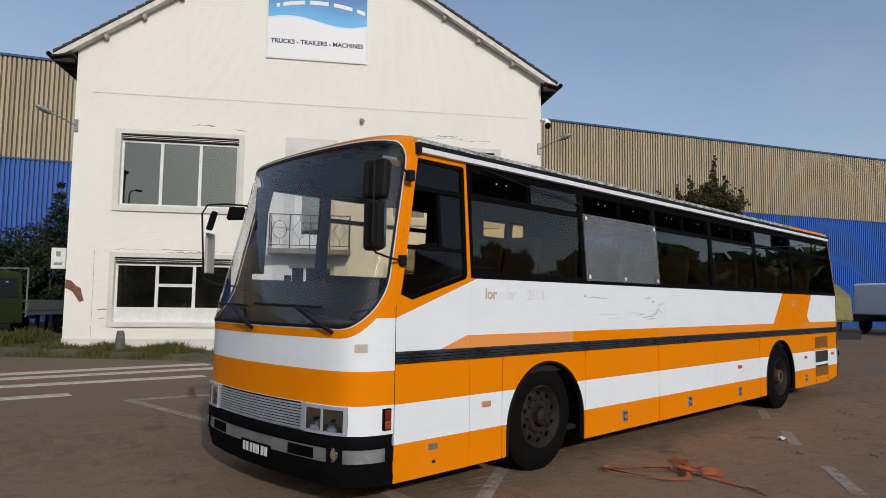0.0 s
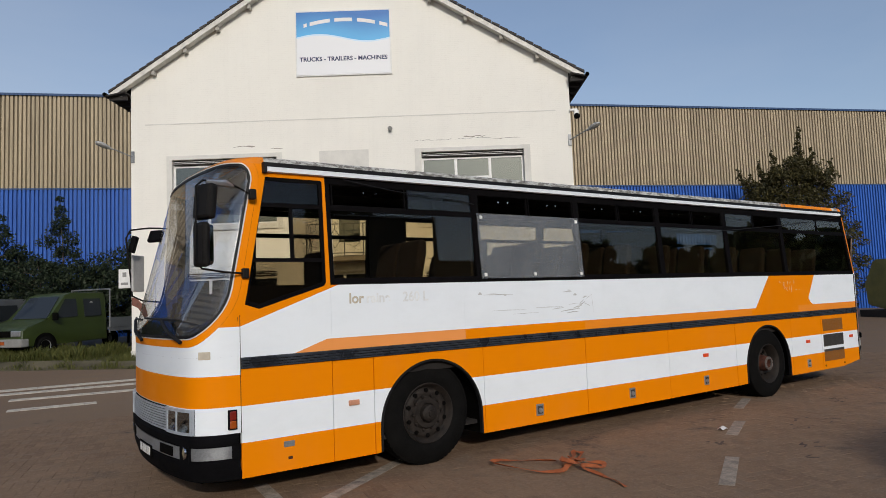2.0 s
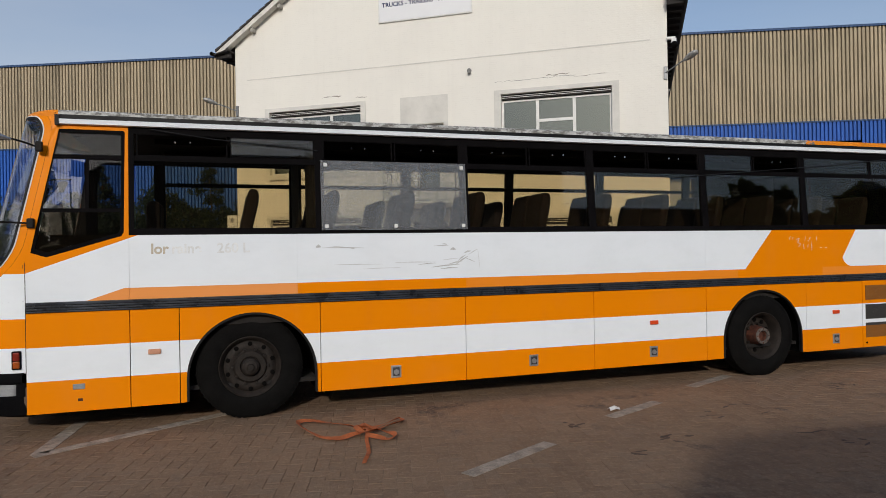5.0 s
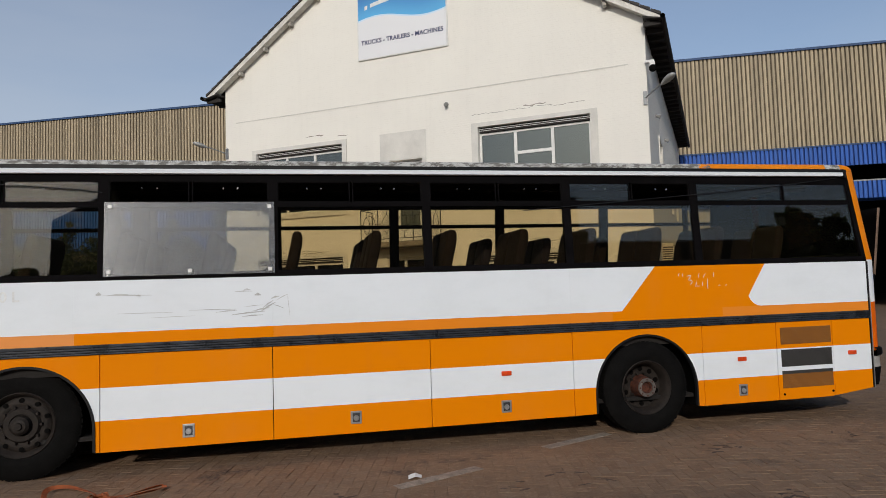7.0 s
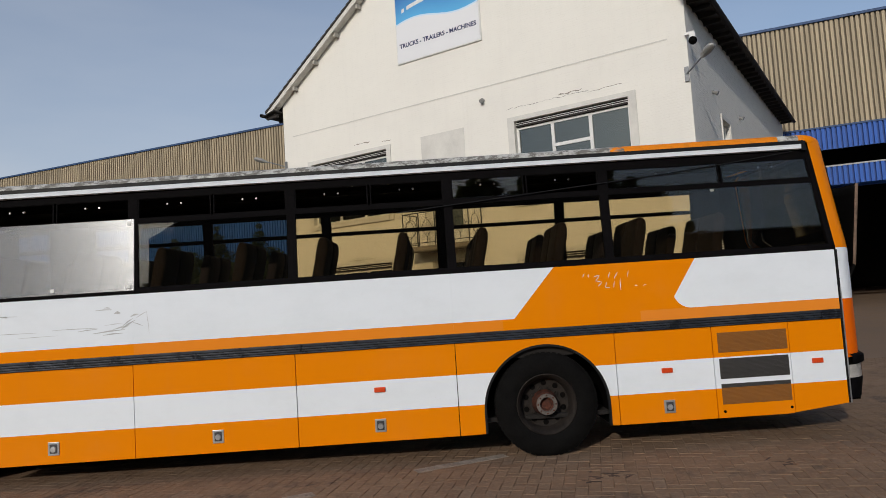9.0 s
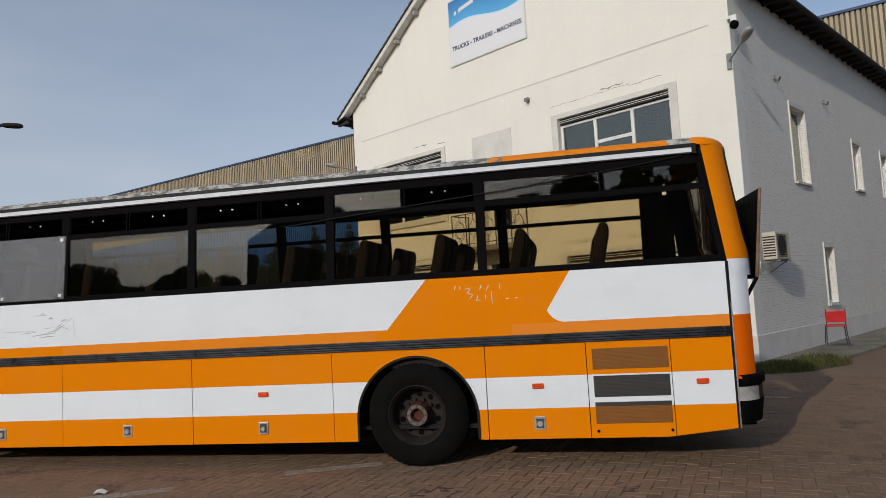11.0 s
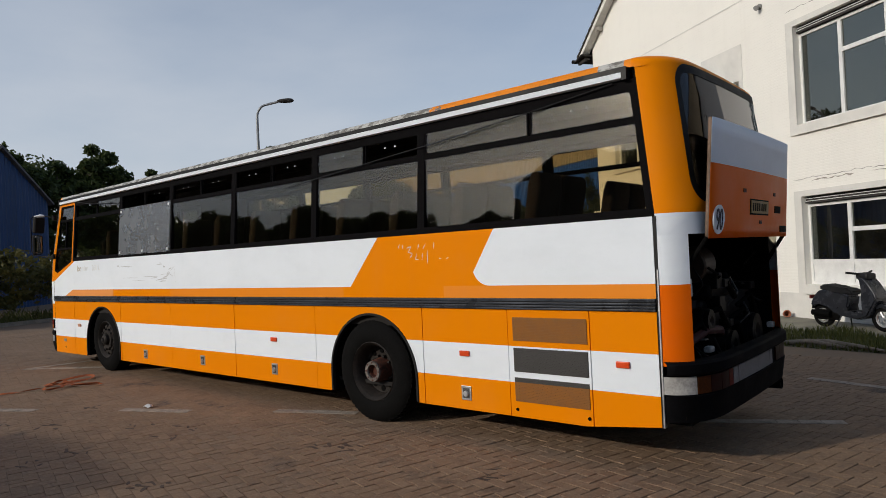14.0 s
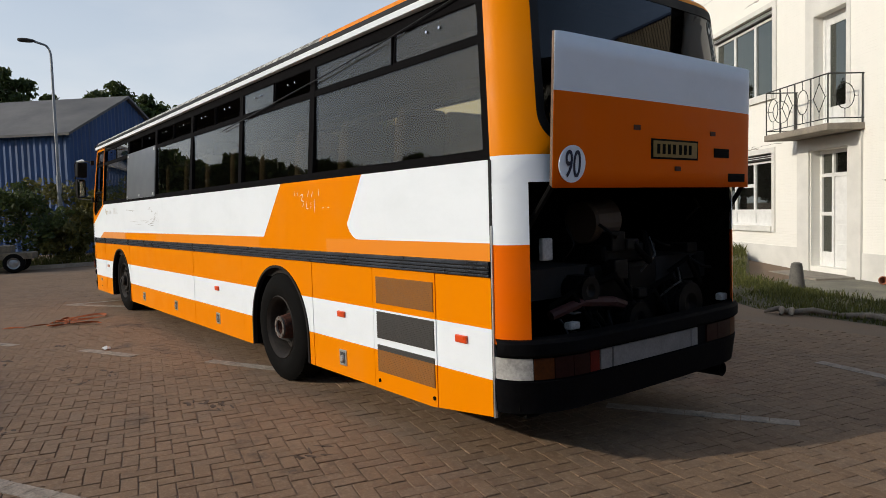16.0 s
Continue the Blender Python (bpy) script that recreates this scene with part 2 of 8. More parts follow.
def coach_paint(name, orange_mask=None, orange=ORANGE):
    """Faded two-colour coach paint: orange where the mask says so, white elsewhere, with runs, grime and chalky patches."""
    k = Mat(name)
    sep = k.n("SeparateXYZ")
    k.put(sep.inputs[0], k.coords("Object"))
    x, y, z = sep.outputs
    mask = orange_mask(k, x, y, z) if callable(orange_mask) else orange_mask
    col = k.mix(mask, WHITE, orange(k, z) if callable(orange) else orange)
    runs = k.noise(1.0, 6, 0.7, k.coords("Object"), (7.0, 7.0, 0.5), 0.52, 0.78)
    patch = k.noise(1.7, 5, 0.65, None, None, 0.5, 0.8)
    speck = k.noise(140.0, 2, 0.5, None, None, 0.68, 0.76)
    col = k.mix(k.math("MULTIPLY", runs, 0.02), col, (0.36, 0.33, 0.29))
    band = k.both(k.both(k.above(z, 1.19), k.below(z, 1.345)), k.both(k.below(x, 9.44), k.above(x, -1.93)))
    col = k.mix(k.math("MULTIPLY", k.both(band, mask), k.either(k.math("MULTIPLY", k.below(x, 0.47), 0.30), k.either(k.math("MULTIPLY", k.both(k.above(x, 2.30), k.below(x, 6.0)), 0.06), k.math("MULTIPLY", k.above(x, 7.4), 0.09)))), col, (0.80, 0.50, 0.30))
    dull = k.noise(0.9, 6, 0.7, k.coords("Object"), (1.0, 1.0, 2.2), 0.46, 0.70)
    col = k.mix(k.math("MULTIPLY", k.math("MULTIPLY", dull, k.math("SUBTRACT", 1.0, mask)), 0.20), col, (0.58, 0.64, 0.67))
    col = k.mix(k.math("MULTIPLY", patch, 0.03), col, (0.70, 0.50, 0.34))
    col = k.mix(k.math("MULTIPLY", speck, 0.12), col, (0.2, 0.16, 0.13))
    k.base(col, k.ramp(k.noise(3.0, 4), 0.3, 0.7, 0.28, 0.45), 0.0, 0.05)
    k.bump(k.noise(2.2, 3), 0.25, 0.01)
    return k.m


def body_mask(k, x, y, z):
    def line(x1, z1, x2, z2):
        # height of a slanting edge at x
        return k.math("ADD", k.math("MULTIPLY", k.math("SUBTRACT", x, x1), (z2 - z1) / (x2 - x1)), z1)
    side = k.both(k.above(x, -2.02), k.below(x, 9.48))
    low = k.either(k.both(k.above(z, 0.825), k.below(z, 1.19)), k.below(z, 0.515))
    thin = k.both(k.both(k.above(z, 1.19), k.below(z, 1.345)), k.below(z, line(-1.53, 1.21, -1.13, 1.346)))
    swoosh_l = k.below(z, line(6.12, 1.35, 6.54, 1.83))
    swoosh_r = k.above(z, line(7.68, 1.35, 7.99, 1.83))
    fillet = k.math("SQRT", k.math("ADD", k.math("POWER", k.math("SUBTRACT", x, 7.93), 2.0), k.math("POWER", k.math("SUBTRACT", z, 1.53), 2.0)))
    round_off = k.both(k.both(k.below(x, 7.93), k.below(z, 1.53)), k.above(fillet, 0.185))
    swoosh = k.both(k.both(k.both(swoosh_l, k.either(swoosh_r, round_off)), k.above(z, 1.19)), k.both(k.above(x, 6.0), k.below(x, 8.1)))
    door = k.both(k.above(z, line(-1.95, 1.50, -1.07, 1.82)), k.below(x, -1.0))
    high = k.both(k.above(z, 1.86), k.above(x, 9.0))
    roof = k.both(k.above(z, 3.0), k.above(x, 7.32))
    rear = k.both(k.both(k.above(x, 9.46), k.below(z, 1.335)), k.above(z, 0.6))
    m = k.either(k.either(low, k.both(thin, k.above(x, -1.6))), swoosh)
    return k.either(k.either(k.either(m, door), k.either(high, roof)), rear)


M_PAINT = coach_paint("coach_paint", body_mask)
M_ORANGE = coach_paint("orange_paint", 1.0)
M_WHITEPAINT = coach_paint("white_paint", 0.0)
M_RUBBER = plain("black_rubber", (0.009, 0.009, 0.010), 0.55, 0, 0.3, spec=0.25)
M_FRAME = plain("black_window_frame", (0.0055, 0.005, 0.0055), 0.7, 0, 0.25, spec=0.03)
M_BUMPER = plain("black_plastic", (0.0045, 0.0045, 0.0055), 0.75, 0, 0.35, 4, 0.3, spec=0.05)
M_STEELGREY = plain("grey_steel", (0.33, 0.35, 0.37), 0.42, 0.6, 0.2)
M_ALU = plain("bare_aluminium", (0.55, 0.56, 0.57), 0.4, 0.8, 0.15)
M_CHROME = plain("chrome", (0.75, 0.75, 0.75), 0.15, 1.0, 0.05)
M_TYRE = plain("tyre_rubber", (0.007, 0.0068, 0.0066), 0.85, 0, 0.3, 9, 0.3, spec=0.06)
M_RIM = plain("dark_steel_rim", (0.022, 0.017, 0.014), 0.7, 0.1, 0.45, 14, 0.4, spec=0.3)
M_RUST = plain("rusty_hub", (0.09, 0.028, 0.015), 0.75, 0.2, 0.5, 25, 0.5)
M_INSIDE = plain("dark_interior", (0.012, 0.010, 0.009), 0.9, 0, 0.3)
M_SEAT = plain("brown_seat_cloth", (0.007, 0.0026, 0.0020), 0.95, 0, 0.35, 20, 0.3)
M_GREYPANEL = plain("grey_trim", (0.25, 0.25, 0.24), 0.6, 0, 0.15)
M_BLACKBITS = plain("oily_black", (0.0035, 0.0033, 0.0031), 0.7, 0.0, 0.5, 12, spec=0.05)


def glass(name, tint, gloss_rough=0.0, ior=1.45, dirt=0.06, mirror=(0.95, 0.96, 1.0)):
    """Thin tinted pane: lets light straight through, mirrors by angle, with a film of dust."""
    k = Mat(name)
    tr, gl, df = k.n("BsdfTransparent"), k.n("BsdfGlossy"), k.n("BsdfDiffuse")
    tr.inputs[0].default_value = (*tint, 1)
    gl.inputs["Roughness"].default_value = gloss_rough
    gl.inputs[0].default_value = (*mirror, 1)
    df.inputs[0].default_value = (0.30, 0.28, 0.25, 1)
    a, b = k.n("MixShader"), k.n("MixShader")
    k.put(a.inputs[0], k.ramp(k.noise(2.5, 5), 0.4, 0.75, dirt * 0.25, dirt))
    k.t.links.new(tr.outputs[0], a.inputs[1])
    k.t.links.new(df.outputs[0], a.inputs[2])
    k.put(b.inputs[0], k.sheen(ior))
    k.t.links.new(a.outputs[0], b.inputs[1])
    k.t.links.new(gl.outputs[0], b.inputs[2])
    k.t.links.new(b.outputs[0], k.t.nodes["Material Output"].inputs[0])
    return k.m


M_GLASS = glass("bronze_coach_glass", (0.88, 0.825, 0.70), 0.0, 1.50, 0.003)
M_SCREEN = glass("windscreen_glass", (0.93, 0.94, 0.95), 0.0, 1.43, 0.003)
M_CABGLASS = glass("smoked_cab_glass", (0.60, 0.565, 0.49), 0.0, 1.40, 0.003)
M_REARGLASS = glass("dark_rear_glass", (0.16, 0.15, 0.15), 0.0, 1.45, 0.003)
M_HOUSEGLASS = glass("house_window_glass", (0.30, 0.33, 0.33), 0.0, 2.4, 0.05, (0.92, 0.95, 0.86))
M_LENS = glass("clear_lamp_lens", (0.9, 0.92, 0.92), 0.03, 1.5, 0.015)


def twinwall():
    """Cloudy twin-wall sheet whose fine level ribs spread its gloss upright."""
    k = Mat("twinwall_sheet")
    tr, gl, df = k.n("BsdfTransparent"), k.n("BsdfGlossy"), k.n("BsdfDiffuse")
    tr.inputs[0].default_value = (0.8, 0.82, 0.84, 1)
    gl.inputs["Roughness"].default_value = 0.30
    gl.inputs["Anisotropy"].default_value = -0.45
    up = k.n("CombineXYZ")
    up.inputs[2].default_value = 1.0
    k.t.links.new(up.outputs[0], gl.inputs["Tangent"])
    gl.inputs[0].default_value = (0.9, 0.92, 0.95, 1)
    df.inputs[0].default_value = (0.42, 0.43, 0.44, 1)
    a, b = k.n("MixShader"), k.n("MixShader")
    k.put(a.inputs[0], k.ramp(k.noise(3, 5), 0.3, 0.7, 0.15, 0.27))
    k.t.links.new(tr.outputs[0], a.inputs[1])
    k.t.links.new(df.outputs[0], a.inputs[2])
    k.put(b.inputs[0], k.sheen(1.62))
    k.t.links.new(a.outputs[0], b.inputs[1])
    k.t.links.new(gl.outputs[0], b.inputs[2])
    k.t.links.new(b.outputs[0], k.t.nodes["Material Output"].inputs[0])
    return k.m


M_TWINWALL = twinwall()


def whitewash(name, relief, low):
    """White-painted brickwork: courses show faintly through thick paint, with grey weathering."""
    k = Mat(name)
    co = k.coords("Object")
    br = k.n("TexBrick")
    br.inputs["Scale"].default_value = 1.0
    for s, v in (("Mortar Size", 0.006), ("Mortar Smooth", 0.6), ("Brick Width", 0.22), ("Row Height", 0.065)):
        br.inputs[s].default_value = v
    sep, com = k.n("SeparateXYZ"), k.n("CombineXYZ")
    k.put(sep.inputs[0], co)
    k.put(com.inputs[0], k.math("ADD", sep.outputs[0], sep.outputs[1]))
    k.put(com.inputs[1], sep.outputs[2])
    k.put(br.inputs["Vector"], com.outputs[0])
    streak = k.noise(1.0, 6, 0.7, co, (4.0, 4.0, 0.25), 0.5, 0.8)
    patch = k.noise(0.5, 6, 0.6, co, None, 0.42, 0.75)
    fine = k.noise(35, 4, 0.6, co)
    col = k.mix(patch, (0.80, 0.78, 0.72), (0.765, 0.745, 0.69))
    col = k.mix(k.math("MULTIPLY", streak, 0.07), col, (0.42, 0.40, 0.37))
    col = k.mix(k.ramp(fine, 0.62, 0.75, 0, 0.08), col, (0.55, 0.52, 0.47))
    dashes = k.noise(1.0, 5, 0.7, co, (2.6, 2.6, 9.0), 0.47, 0.60)
    col = k.mix(k.math("MULTIPLY", k.math("MULTIPLY", br.outputs["Fac"], dashes), 0.10 + 0.75 * low), col, (0.30, 0.28, 0.25))
    show = k.noise(0.35, 4, 0.6, co, None, 0.35, 0.65)
    h = k.math("ADD", k.math("MULTIPLY", k.math("MULTIPLY", br.outputs["Fac"], -1.0), k.ramp(show, 0, 1, low, 1.0)), k.math("MULTIPLY", fine, 0.5))
    k.base(col, 0.85, 0, 0.2)
    k.bump(h, relief, 0.012 + 0.012 * low)
    return k.m


M_WASH = whitewash("smooth_whitewashed_wall", 0.38, 0.0)
M_WASHSIDE = whitewash("whitewashed_brick", 0.95, 0.6)
M_SURROUND = plain("grey_render", (0.66, 0.645, 0.60), 0.9, 0, 0.08, 2.0, 0.3)
M_WHITEFRAME = plain("white_window_paint", (0.72, 0.72, 0.70), 0.45, 0, 0.08)
M_ROOFTILE = plain("dark_roof_tile", (0.05, 0.045, 0.042), 0.85, 0, 0.35, 3, 0.4)
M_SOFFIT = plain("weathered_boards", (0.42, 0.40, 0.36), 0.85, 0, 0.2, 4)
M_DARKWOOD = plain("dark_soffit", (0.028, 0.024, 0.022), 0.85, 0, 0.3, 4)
M_CONCRETE = plain("old_concrete", (0.26, 0.225, 0.18), 0.92, 0, 0.25, 3, 0.5)
M_IRON = plain("black_iron", (0.05, 0.05, 0.048), 0.5, 0.5, 0.3)
M_GALV = plain("galvanised_steel", (0.24, 0.25, 0.26), 0.5, 0.5, 0.2)
M_RED = plain("red_plastic", (0.55, 0.02, 0.02), 0.45, 0, 0.2)
M_AMBER = plain("amber_lens", (0.36, 0.075, 0.008), 0.25, 0, 0.15)
M_REDLENS = plain("red_lens", (0.20, 0.018, 0.01), 0.2, 0, 0.15)
M_REFLECT = plain("red_orange_reflector", (0.72, 0.07, 0.01), 0.3, 0, 0.12)
M_FADED = plain("faded_reflector", (0.62, 0.30, 0.18), 0.5, 0, 0.15)


def sheeting(name, colour, dirt):
    """Painted profiled sheet, streaked by rain."""
    k = Mat(name)
    co = k.coords("Object")
    streak = k.noise(1.0, 6, 0.7, co, (2.2, 2.2, 0.10), 0.42, 0.75)
    patch = k.noise(0.25, 5, 0.6, co, None, 0.4, 0.7)
    col = k.mix(k.math("MULTIPLY", streak, 0.8), colour, dirt)
    col = k.mix(k.math("MULTIPLY", patch, 0.25), col, tuple(min(1, c * 1.25) for c in colour))
    k.base(col, 0.6, 0.0, 0.35)
    return k.m


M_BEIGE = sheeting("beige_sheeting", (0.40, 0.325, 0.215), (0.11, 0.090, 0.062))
M_BEIGEGROOVE = sheeting("dark_beige_grooves", (0.10, 0.078, 0.048), (0.045, 0.036, 0.024))
M_BLUEGROOVE = sheeting("dark_blue_grooves", (0.012, 0.052, 0.22), (0.010, 0.035, 0.13))
M_BLUE = sheeting("blue_sheeting", (0.02, 0.10, 0.42), (0.02, 0.07, 0.25))
M_BLUEDARK = sheeting("faded_blue_sheeting", (0.026, 0.065, 0.165), (0.022, 0.042, 0.09))


# ---- ground ----
def ground_material():
    """Dusty, patched yard surface with oil stains and tyre dirt."""
    k = Mat("dusty_yard")
    big = k.noise(0.12, 6, 0.6)
    mid = k.noise(0.9, 6, 0.65)
    fine = k.noise(45, 4, 0.6)
    col = k.mix(k.ramp(big, 0.35, 0.65), (0.225, 0.150, 0.096), (0.190, 0.130, 0.087))
    col = k.mix(k.ramp(mid, 0.45, 0.75, 0, 0.5), col, (0.285, 0.192, 0.118))
    col = k.mix(k.ramp(fine, 0.35, 0.7, 0, 0.35), col, (0.075, 0.062, 0.053))
    col = k.mix(k.noise(0.55, 7, 0.75, None, None, 0.63, 0.72), col, (0.045, 0.038, 0.034))
    k.base(col, k.ramp(mid, 0.3, 0.7, 0.75, 0.95), 0, 0.25)
    k.bump(k.math("ADD", fine, mid), 0.4, 0.006)
    return k.m


def paver_material():
    k = Mat("worn_clay_paver")
    r = k.n("ObjectInfo").outputs["Random"]
    isl = k.n("NewGeometry").outputs["Random Per Island"]
    rnd = k.math("FRACT", k.math("ADD", r, isl))
    big = k.noise(0.35, 6, 0.6)
    mid = k.noise(1.3, 6, 0.7)
    fine = k.noise(70, 4, 0.6)
    col = k.mix(rnd, (0.165, 0.101, 0.060), (0.250, 0.163, 0.100))
    col = k.mix(k.both(k.above(rnd, 0.86), 0.45), col, (0.16, 0.118, 0.088))
    col = k.mix(k.ramp(big, 0.4, 0.65, 0, 0.6), col, (0.230, 0.150, 0.091))
    col = k.mix(k.ramp(mid, 0.5, 0.75, 0, 0.55), col, (0.285, 0.188, 0.113))
    col = k.mix(k.ramp(fine, 0.35, 0.7, 0, 0.3), col, (0.09, 0.055, 0.045))
    col = k.mix(k.math("MULTIPLY", k.noise(0.8, 7, 0.75, None, None, 0.585, 0.68), 0.85), col, (0.045, 0.036, 0.031))
    col = k.mix(k.math("MULTIPLY", k.noise(1.0, 6, 0.7, None, (0.6, 3.2, 1.0), 0.60, 0.72), 0.5), col, (0.07, 0.05, 0.038))
    col = k.mix(k.math("MULTIPLY", k.noise(0.22, 4, 0.6, None, None, 0.48, 0.62), 0.22), col, (0.29, 0.205, 0.138))
    col = k.mix(k.math("MULTIPLY", k.noise(26.0, 5, 0.7, None, None, 0.50, 0.66), 0.42), col, (0.34, 0.245, 0.165))
    col = k.mix(k.math("MULTIPLY", k.noise(9.0, 6, 0.75, None, None, 0.54, 0.68), 0.35), col, (0.08, 0.056, 0.042))
    k.base(col, 0.85, 0, 0.25)
    k.bump(k.math("ADD", fine, k.math("MULTIPLY", k.noise(14, 5, 0.65), 1.9)), 0.8, 0.006)
    return k.m


M_GROUND = ground_material()
M_PAVER = paver_material()
M_LINE = plain("worn_white_line", (0.33, 0.275, 0.22), 0.9, 0, 0.35, 9, 0.3)
M_SOIL = plain("weedy_soil", (0.10, 0.085, 0.05), 0.95, 0, 0.4, 1.5, 0.5)

FALL_X, FALL_Z = (-900.0, 1.5, 12.0, 18.0, 28.0, 900.0), (0.0, 0.0, -0.09, -0.09, 0.0, 0.0)


def ground_z(x, y=0.0):
    """Height of the yard, which falls gently past the middle of the coach and on towards the house."""
    return float(np.interp(x, FALL_X, FALL_Z) - 0.11 * np.interp(x, (2.0, 6.0, 20.0, 28.0), (0, 1, 1, 0)) * np.interp(y, (5.0, 9.0), (0, 1)))


bm = bmesh.new()
strip(bm, [[(x, y, ground_z(x, y) - 0.004) for x in sorted({*FALL_X, 2.0, 4.0, 6.0, 9.0, 20.0})] for y in (-900, 5.0, 6.0, 7.0, 8.0, 9.0, 900)])
tagged(part("ground", bm, M_GROUND), "dusty brown paved yard with oil stains", "ground", kind="structure")

# painted lines; each a slab just over the paving
M_ZEBRA = plain("worn_crossing_paint", (0.55, 0.50, 0.43), 0.85, 0, 0.25, 5, 0.3)


def stripe(a, b, w, z=0.0055, name="painted_line", label="worn white painted line on the paving", paint=None):
    a, b = Vector((*a, 0)), Vector((*b, 0))
    n = Vector((-(b - a).y, (b - a).x, 0)).normalized() * w / 2
    bm = bmesh.new()
    count = max(1, round((b - a).length / 0.21))
    for k in range(count):
        p, q = a.lerp(b, k / count + 0.012 / count), a.lerp(b, (k + 1) / count - 0.012 / count)
        vs = prism(bm, [(v.x, v.y) for v in (p - n, q - n, q + n, p + n)], -0.004, z + 0.0008 * (k % 2), "z")
        for v in vs:
            v.co.z += ground_z(v.co.x, v.co.y)
    return tagged(part(name, bm, paint or M_LINE), label, "road marking", "painted lines", "structure")


for a, b in (((1.42, -2.33), (2.37, -1.80)), ((3.33, -1.20), (4.17, -0.80)), ((5.04, -0.25), (5.95, 0.16)), ((-1.77, -0.60), (0.1, 0.56)), ((-1.60, 0.55), (-1.73, -0.53)),
             ((6.9, -2.73), (8.5, -1.88)), ((9.0, 1.62), (10.22, 2.28)), ((9.5, 4.30), (11.0, 3.9)), ((-1.40, 7.15), (-1.25, 4.3)), ((-1.4, 7.15), (0.4, 6.8)), ((-0.6, -3.5), (0.4, -2.92))):
    stripe(a, b, 0.13)
# broad bars of a crossing
for k, (x0, y0, x1, y1) in enumerate(((-3.6, 12.4, 2.2, 12.0), (-3.4, 11.5, 2.2, 10.9), (-3.2, 10.2, 1.0, 9.6), (-3.3, 8.5, -1.9, 8.35))):
    stripe((x0, y0), (x1, y1), 0.42 - 0.04 * k, paint=M_ZEBRA)


# ---- the coach ----
COACH_W = 2.5
TILT_TOP = 0.085


def lean(z):
    """How far the side leans inwards at a height."""
    return 0.0 if z < 1.85 else TILT_TOP * (z - 1.85) / 1.1


def crown(y, z):
    """Upper parts of front and rear bow up towards the middle."""
    s = min(1.0, abs(2 * y / COACH_W - 1))
    return z + 0.025 * (1 - s ** 6) * min(1.0, max(0.0, (z - 2.4) / 0.585))


def along(s, total):
    """Place across the coach from a distance along the curved face."""
    return COACH_W / 2 * (1 - math.cos(math.pi * min(1.0, max(0.0, s / total))))


def front_pt(y, z, out=0.0):
    s = abs(2 * y / COACH_W - 1)
    up = max(0.0, z - 1.45)
    xs = -1.95 + 0.20 * up
    d = 0.50 - 0.055 * up
    s = min(1.0, s)
    g = 0.72 * math.sqrt(max(0.0, 1 - s ** 14)) + 0.28 * (1 - s * s)
    inset = lean(z)
    yy = inset + (COACH_W - 2 * inset) * y / COACH_W
    return Vector((xs - d * g - out, yy - (0.5 * out if y < 0.15 else 0.0), crown(y, z)))


FRONT_S, REAR_S = 3.0, 2.9


def front_s(s, z, out=0.0):
    return front_pt(along(s, FRONT_S), z, out)


def rear_s(s, z, out=0.0):
    return rear_pt(along(s, REAR_S), z, out)


def rear_pt(y, z, out=0.0):
    s = min(1.0, abs(2 * y / COACH_W - 1))
    up = max(0.0, z - 1.85)
    xs = 9.46 - 0.12 * up
    d = 0.31 - 0.005 * up
    u = max(0.0, 1 - min(y, COACH_W - y) / 0.45)
    g = 0.9 * math.sqrt(max(0.0, 1 - u * u)) + 0.1 * (1 - s * s)
    inset = lean(z)
    yy = inset + (COACH_W - 2 * inset) * y / COACH_W
    return Vector((xs + d * g + out, yy - (0.5 * out if y < 0.15 else 0.0), crown(y, z)))


def rounded(y0, y1, z0, z1, rb, rt, n=10):
    """Outline of a rounded opening, anticlockwise from the lower edge."""
    pts = []
    for cy, cz, r, a0 in ((y1 - rb, z0 + rb, rb, -90), (y1 - rt, z1 - rt, rt, 0), (y0 + rt, z1 - rt, rt, 90), (y0 + rb, z0 + rb, rb, 180)):
        for k in range(n + 1):
            a = radians(a0 + 90 * k / n)
            pts.append((cy + r * math.cos(a), cz + r * math.sin(a)))
    # extra points along the straight runs
    full = []
    for i, p in enumerate(pts):
        q = pts[(i + 1) % len(pts)]
        full.append(p)
        m = max(1, int(math.dist(p, q) / 0.12))
        full += [(p[0] + (q[0] - p[0]) * j / m, p[1] + (q[1] - p[1]) * j / m) for j in range(1, m)]
    return full


def grow(outline, d, y0, y1, z0, z1):
    """The outline moved outwards by d, kept inside limits."""
    res, n = [], len(outline)
    for i, (y, z) in enumerate(outline):
        (ya, za), (yb, zb) = outline[i - 1], outline[(i + 1) % n]
        t = Vector((yb - ya, zb - za)).normalized()
        res.append((min(y1, max(y0, y + t.y * d)), min(z1, max(z0, z - t.x * d))))
    return res


def to_edge(outline, y0, y1, z0, z1):
    """Each outline point pushed out to a rectangle along the ray from the middle."""
    cy, cz = (y0 + y1) / 2, (z0 + z1) / 2
    res = []
    for y, z in outline:
        dy, dz = y - cy, z - cz
        k = min(((y1 - cy) / abs(dy)) if abs(dy) > 1e-6 else 9e9, ((z1 - cz) / abs(dz)) if abs(dz) > 1e-6 else 9e9)
        res.append((cy + dy * k, cz + dz * k))
    for c in ((y0, z0), (y1, z0), (y1, z1), (y0, z1)):
        i = min(range(len(res)), key=lambda j: math.dist(res[j], c))
        res[i] = c
    return res


def skin(rows, surface, out=0.0):
    bm = bmesh.new()
    strip(bm, [[surface(y, z, out) for y, z in row] for row in rows], close=True)
    bmesh.ops.remove_doubles(bm, verts=bm.verts, dist=1e-5)
    return bm


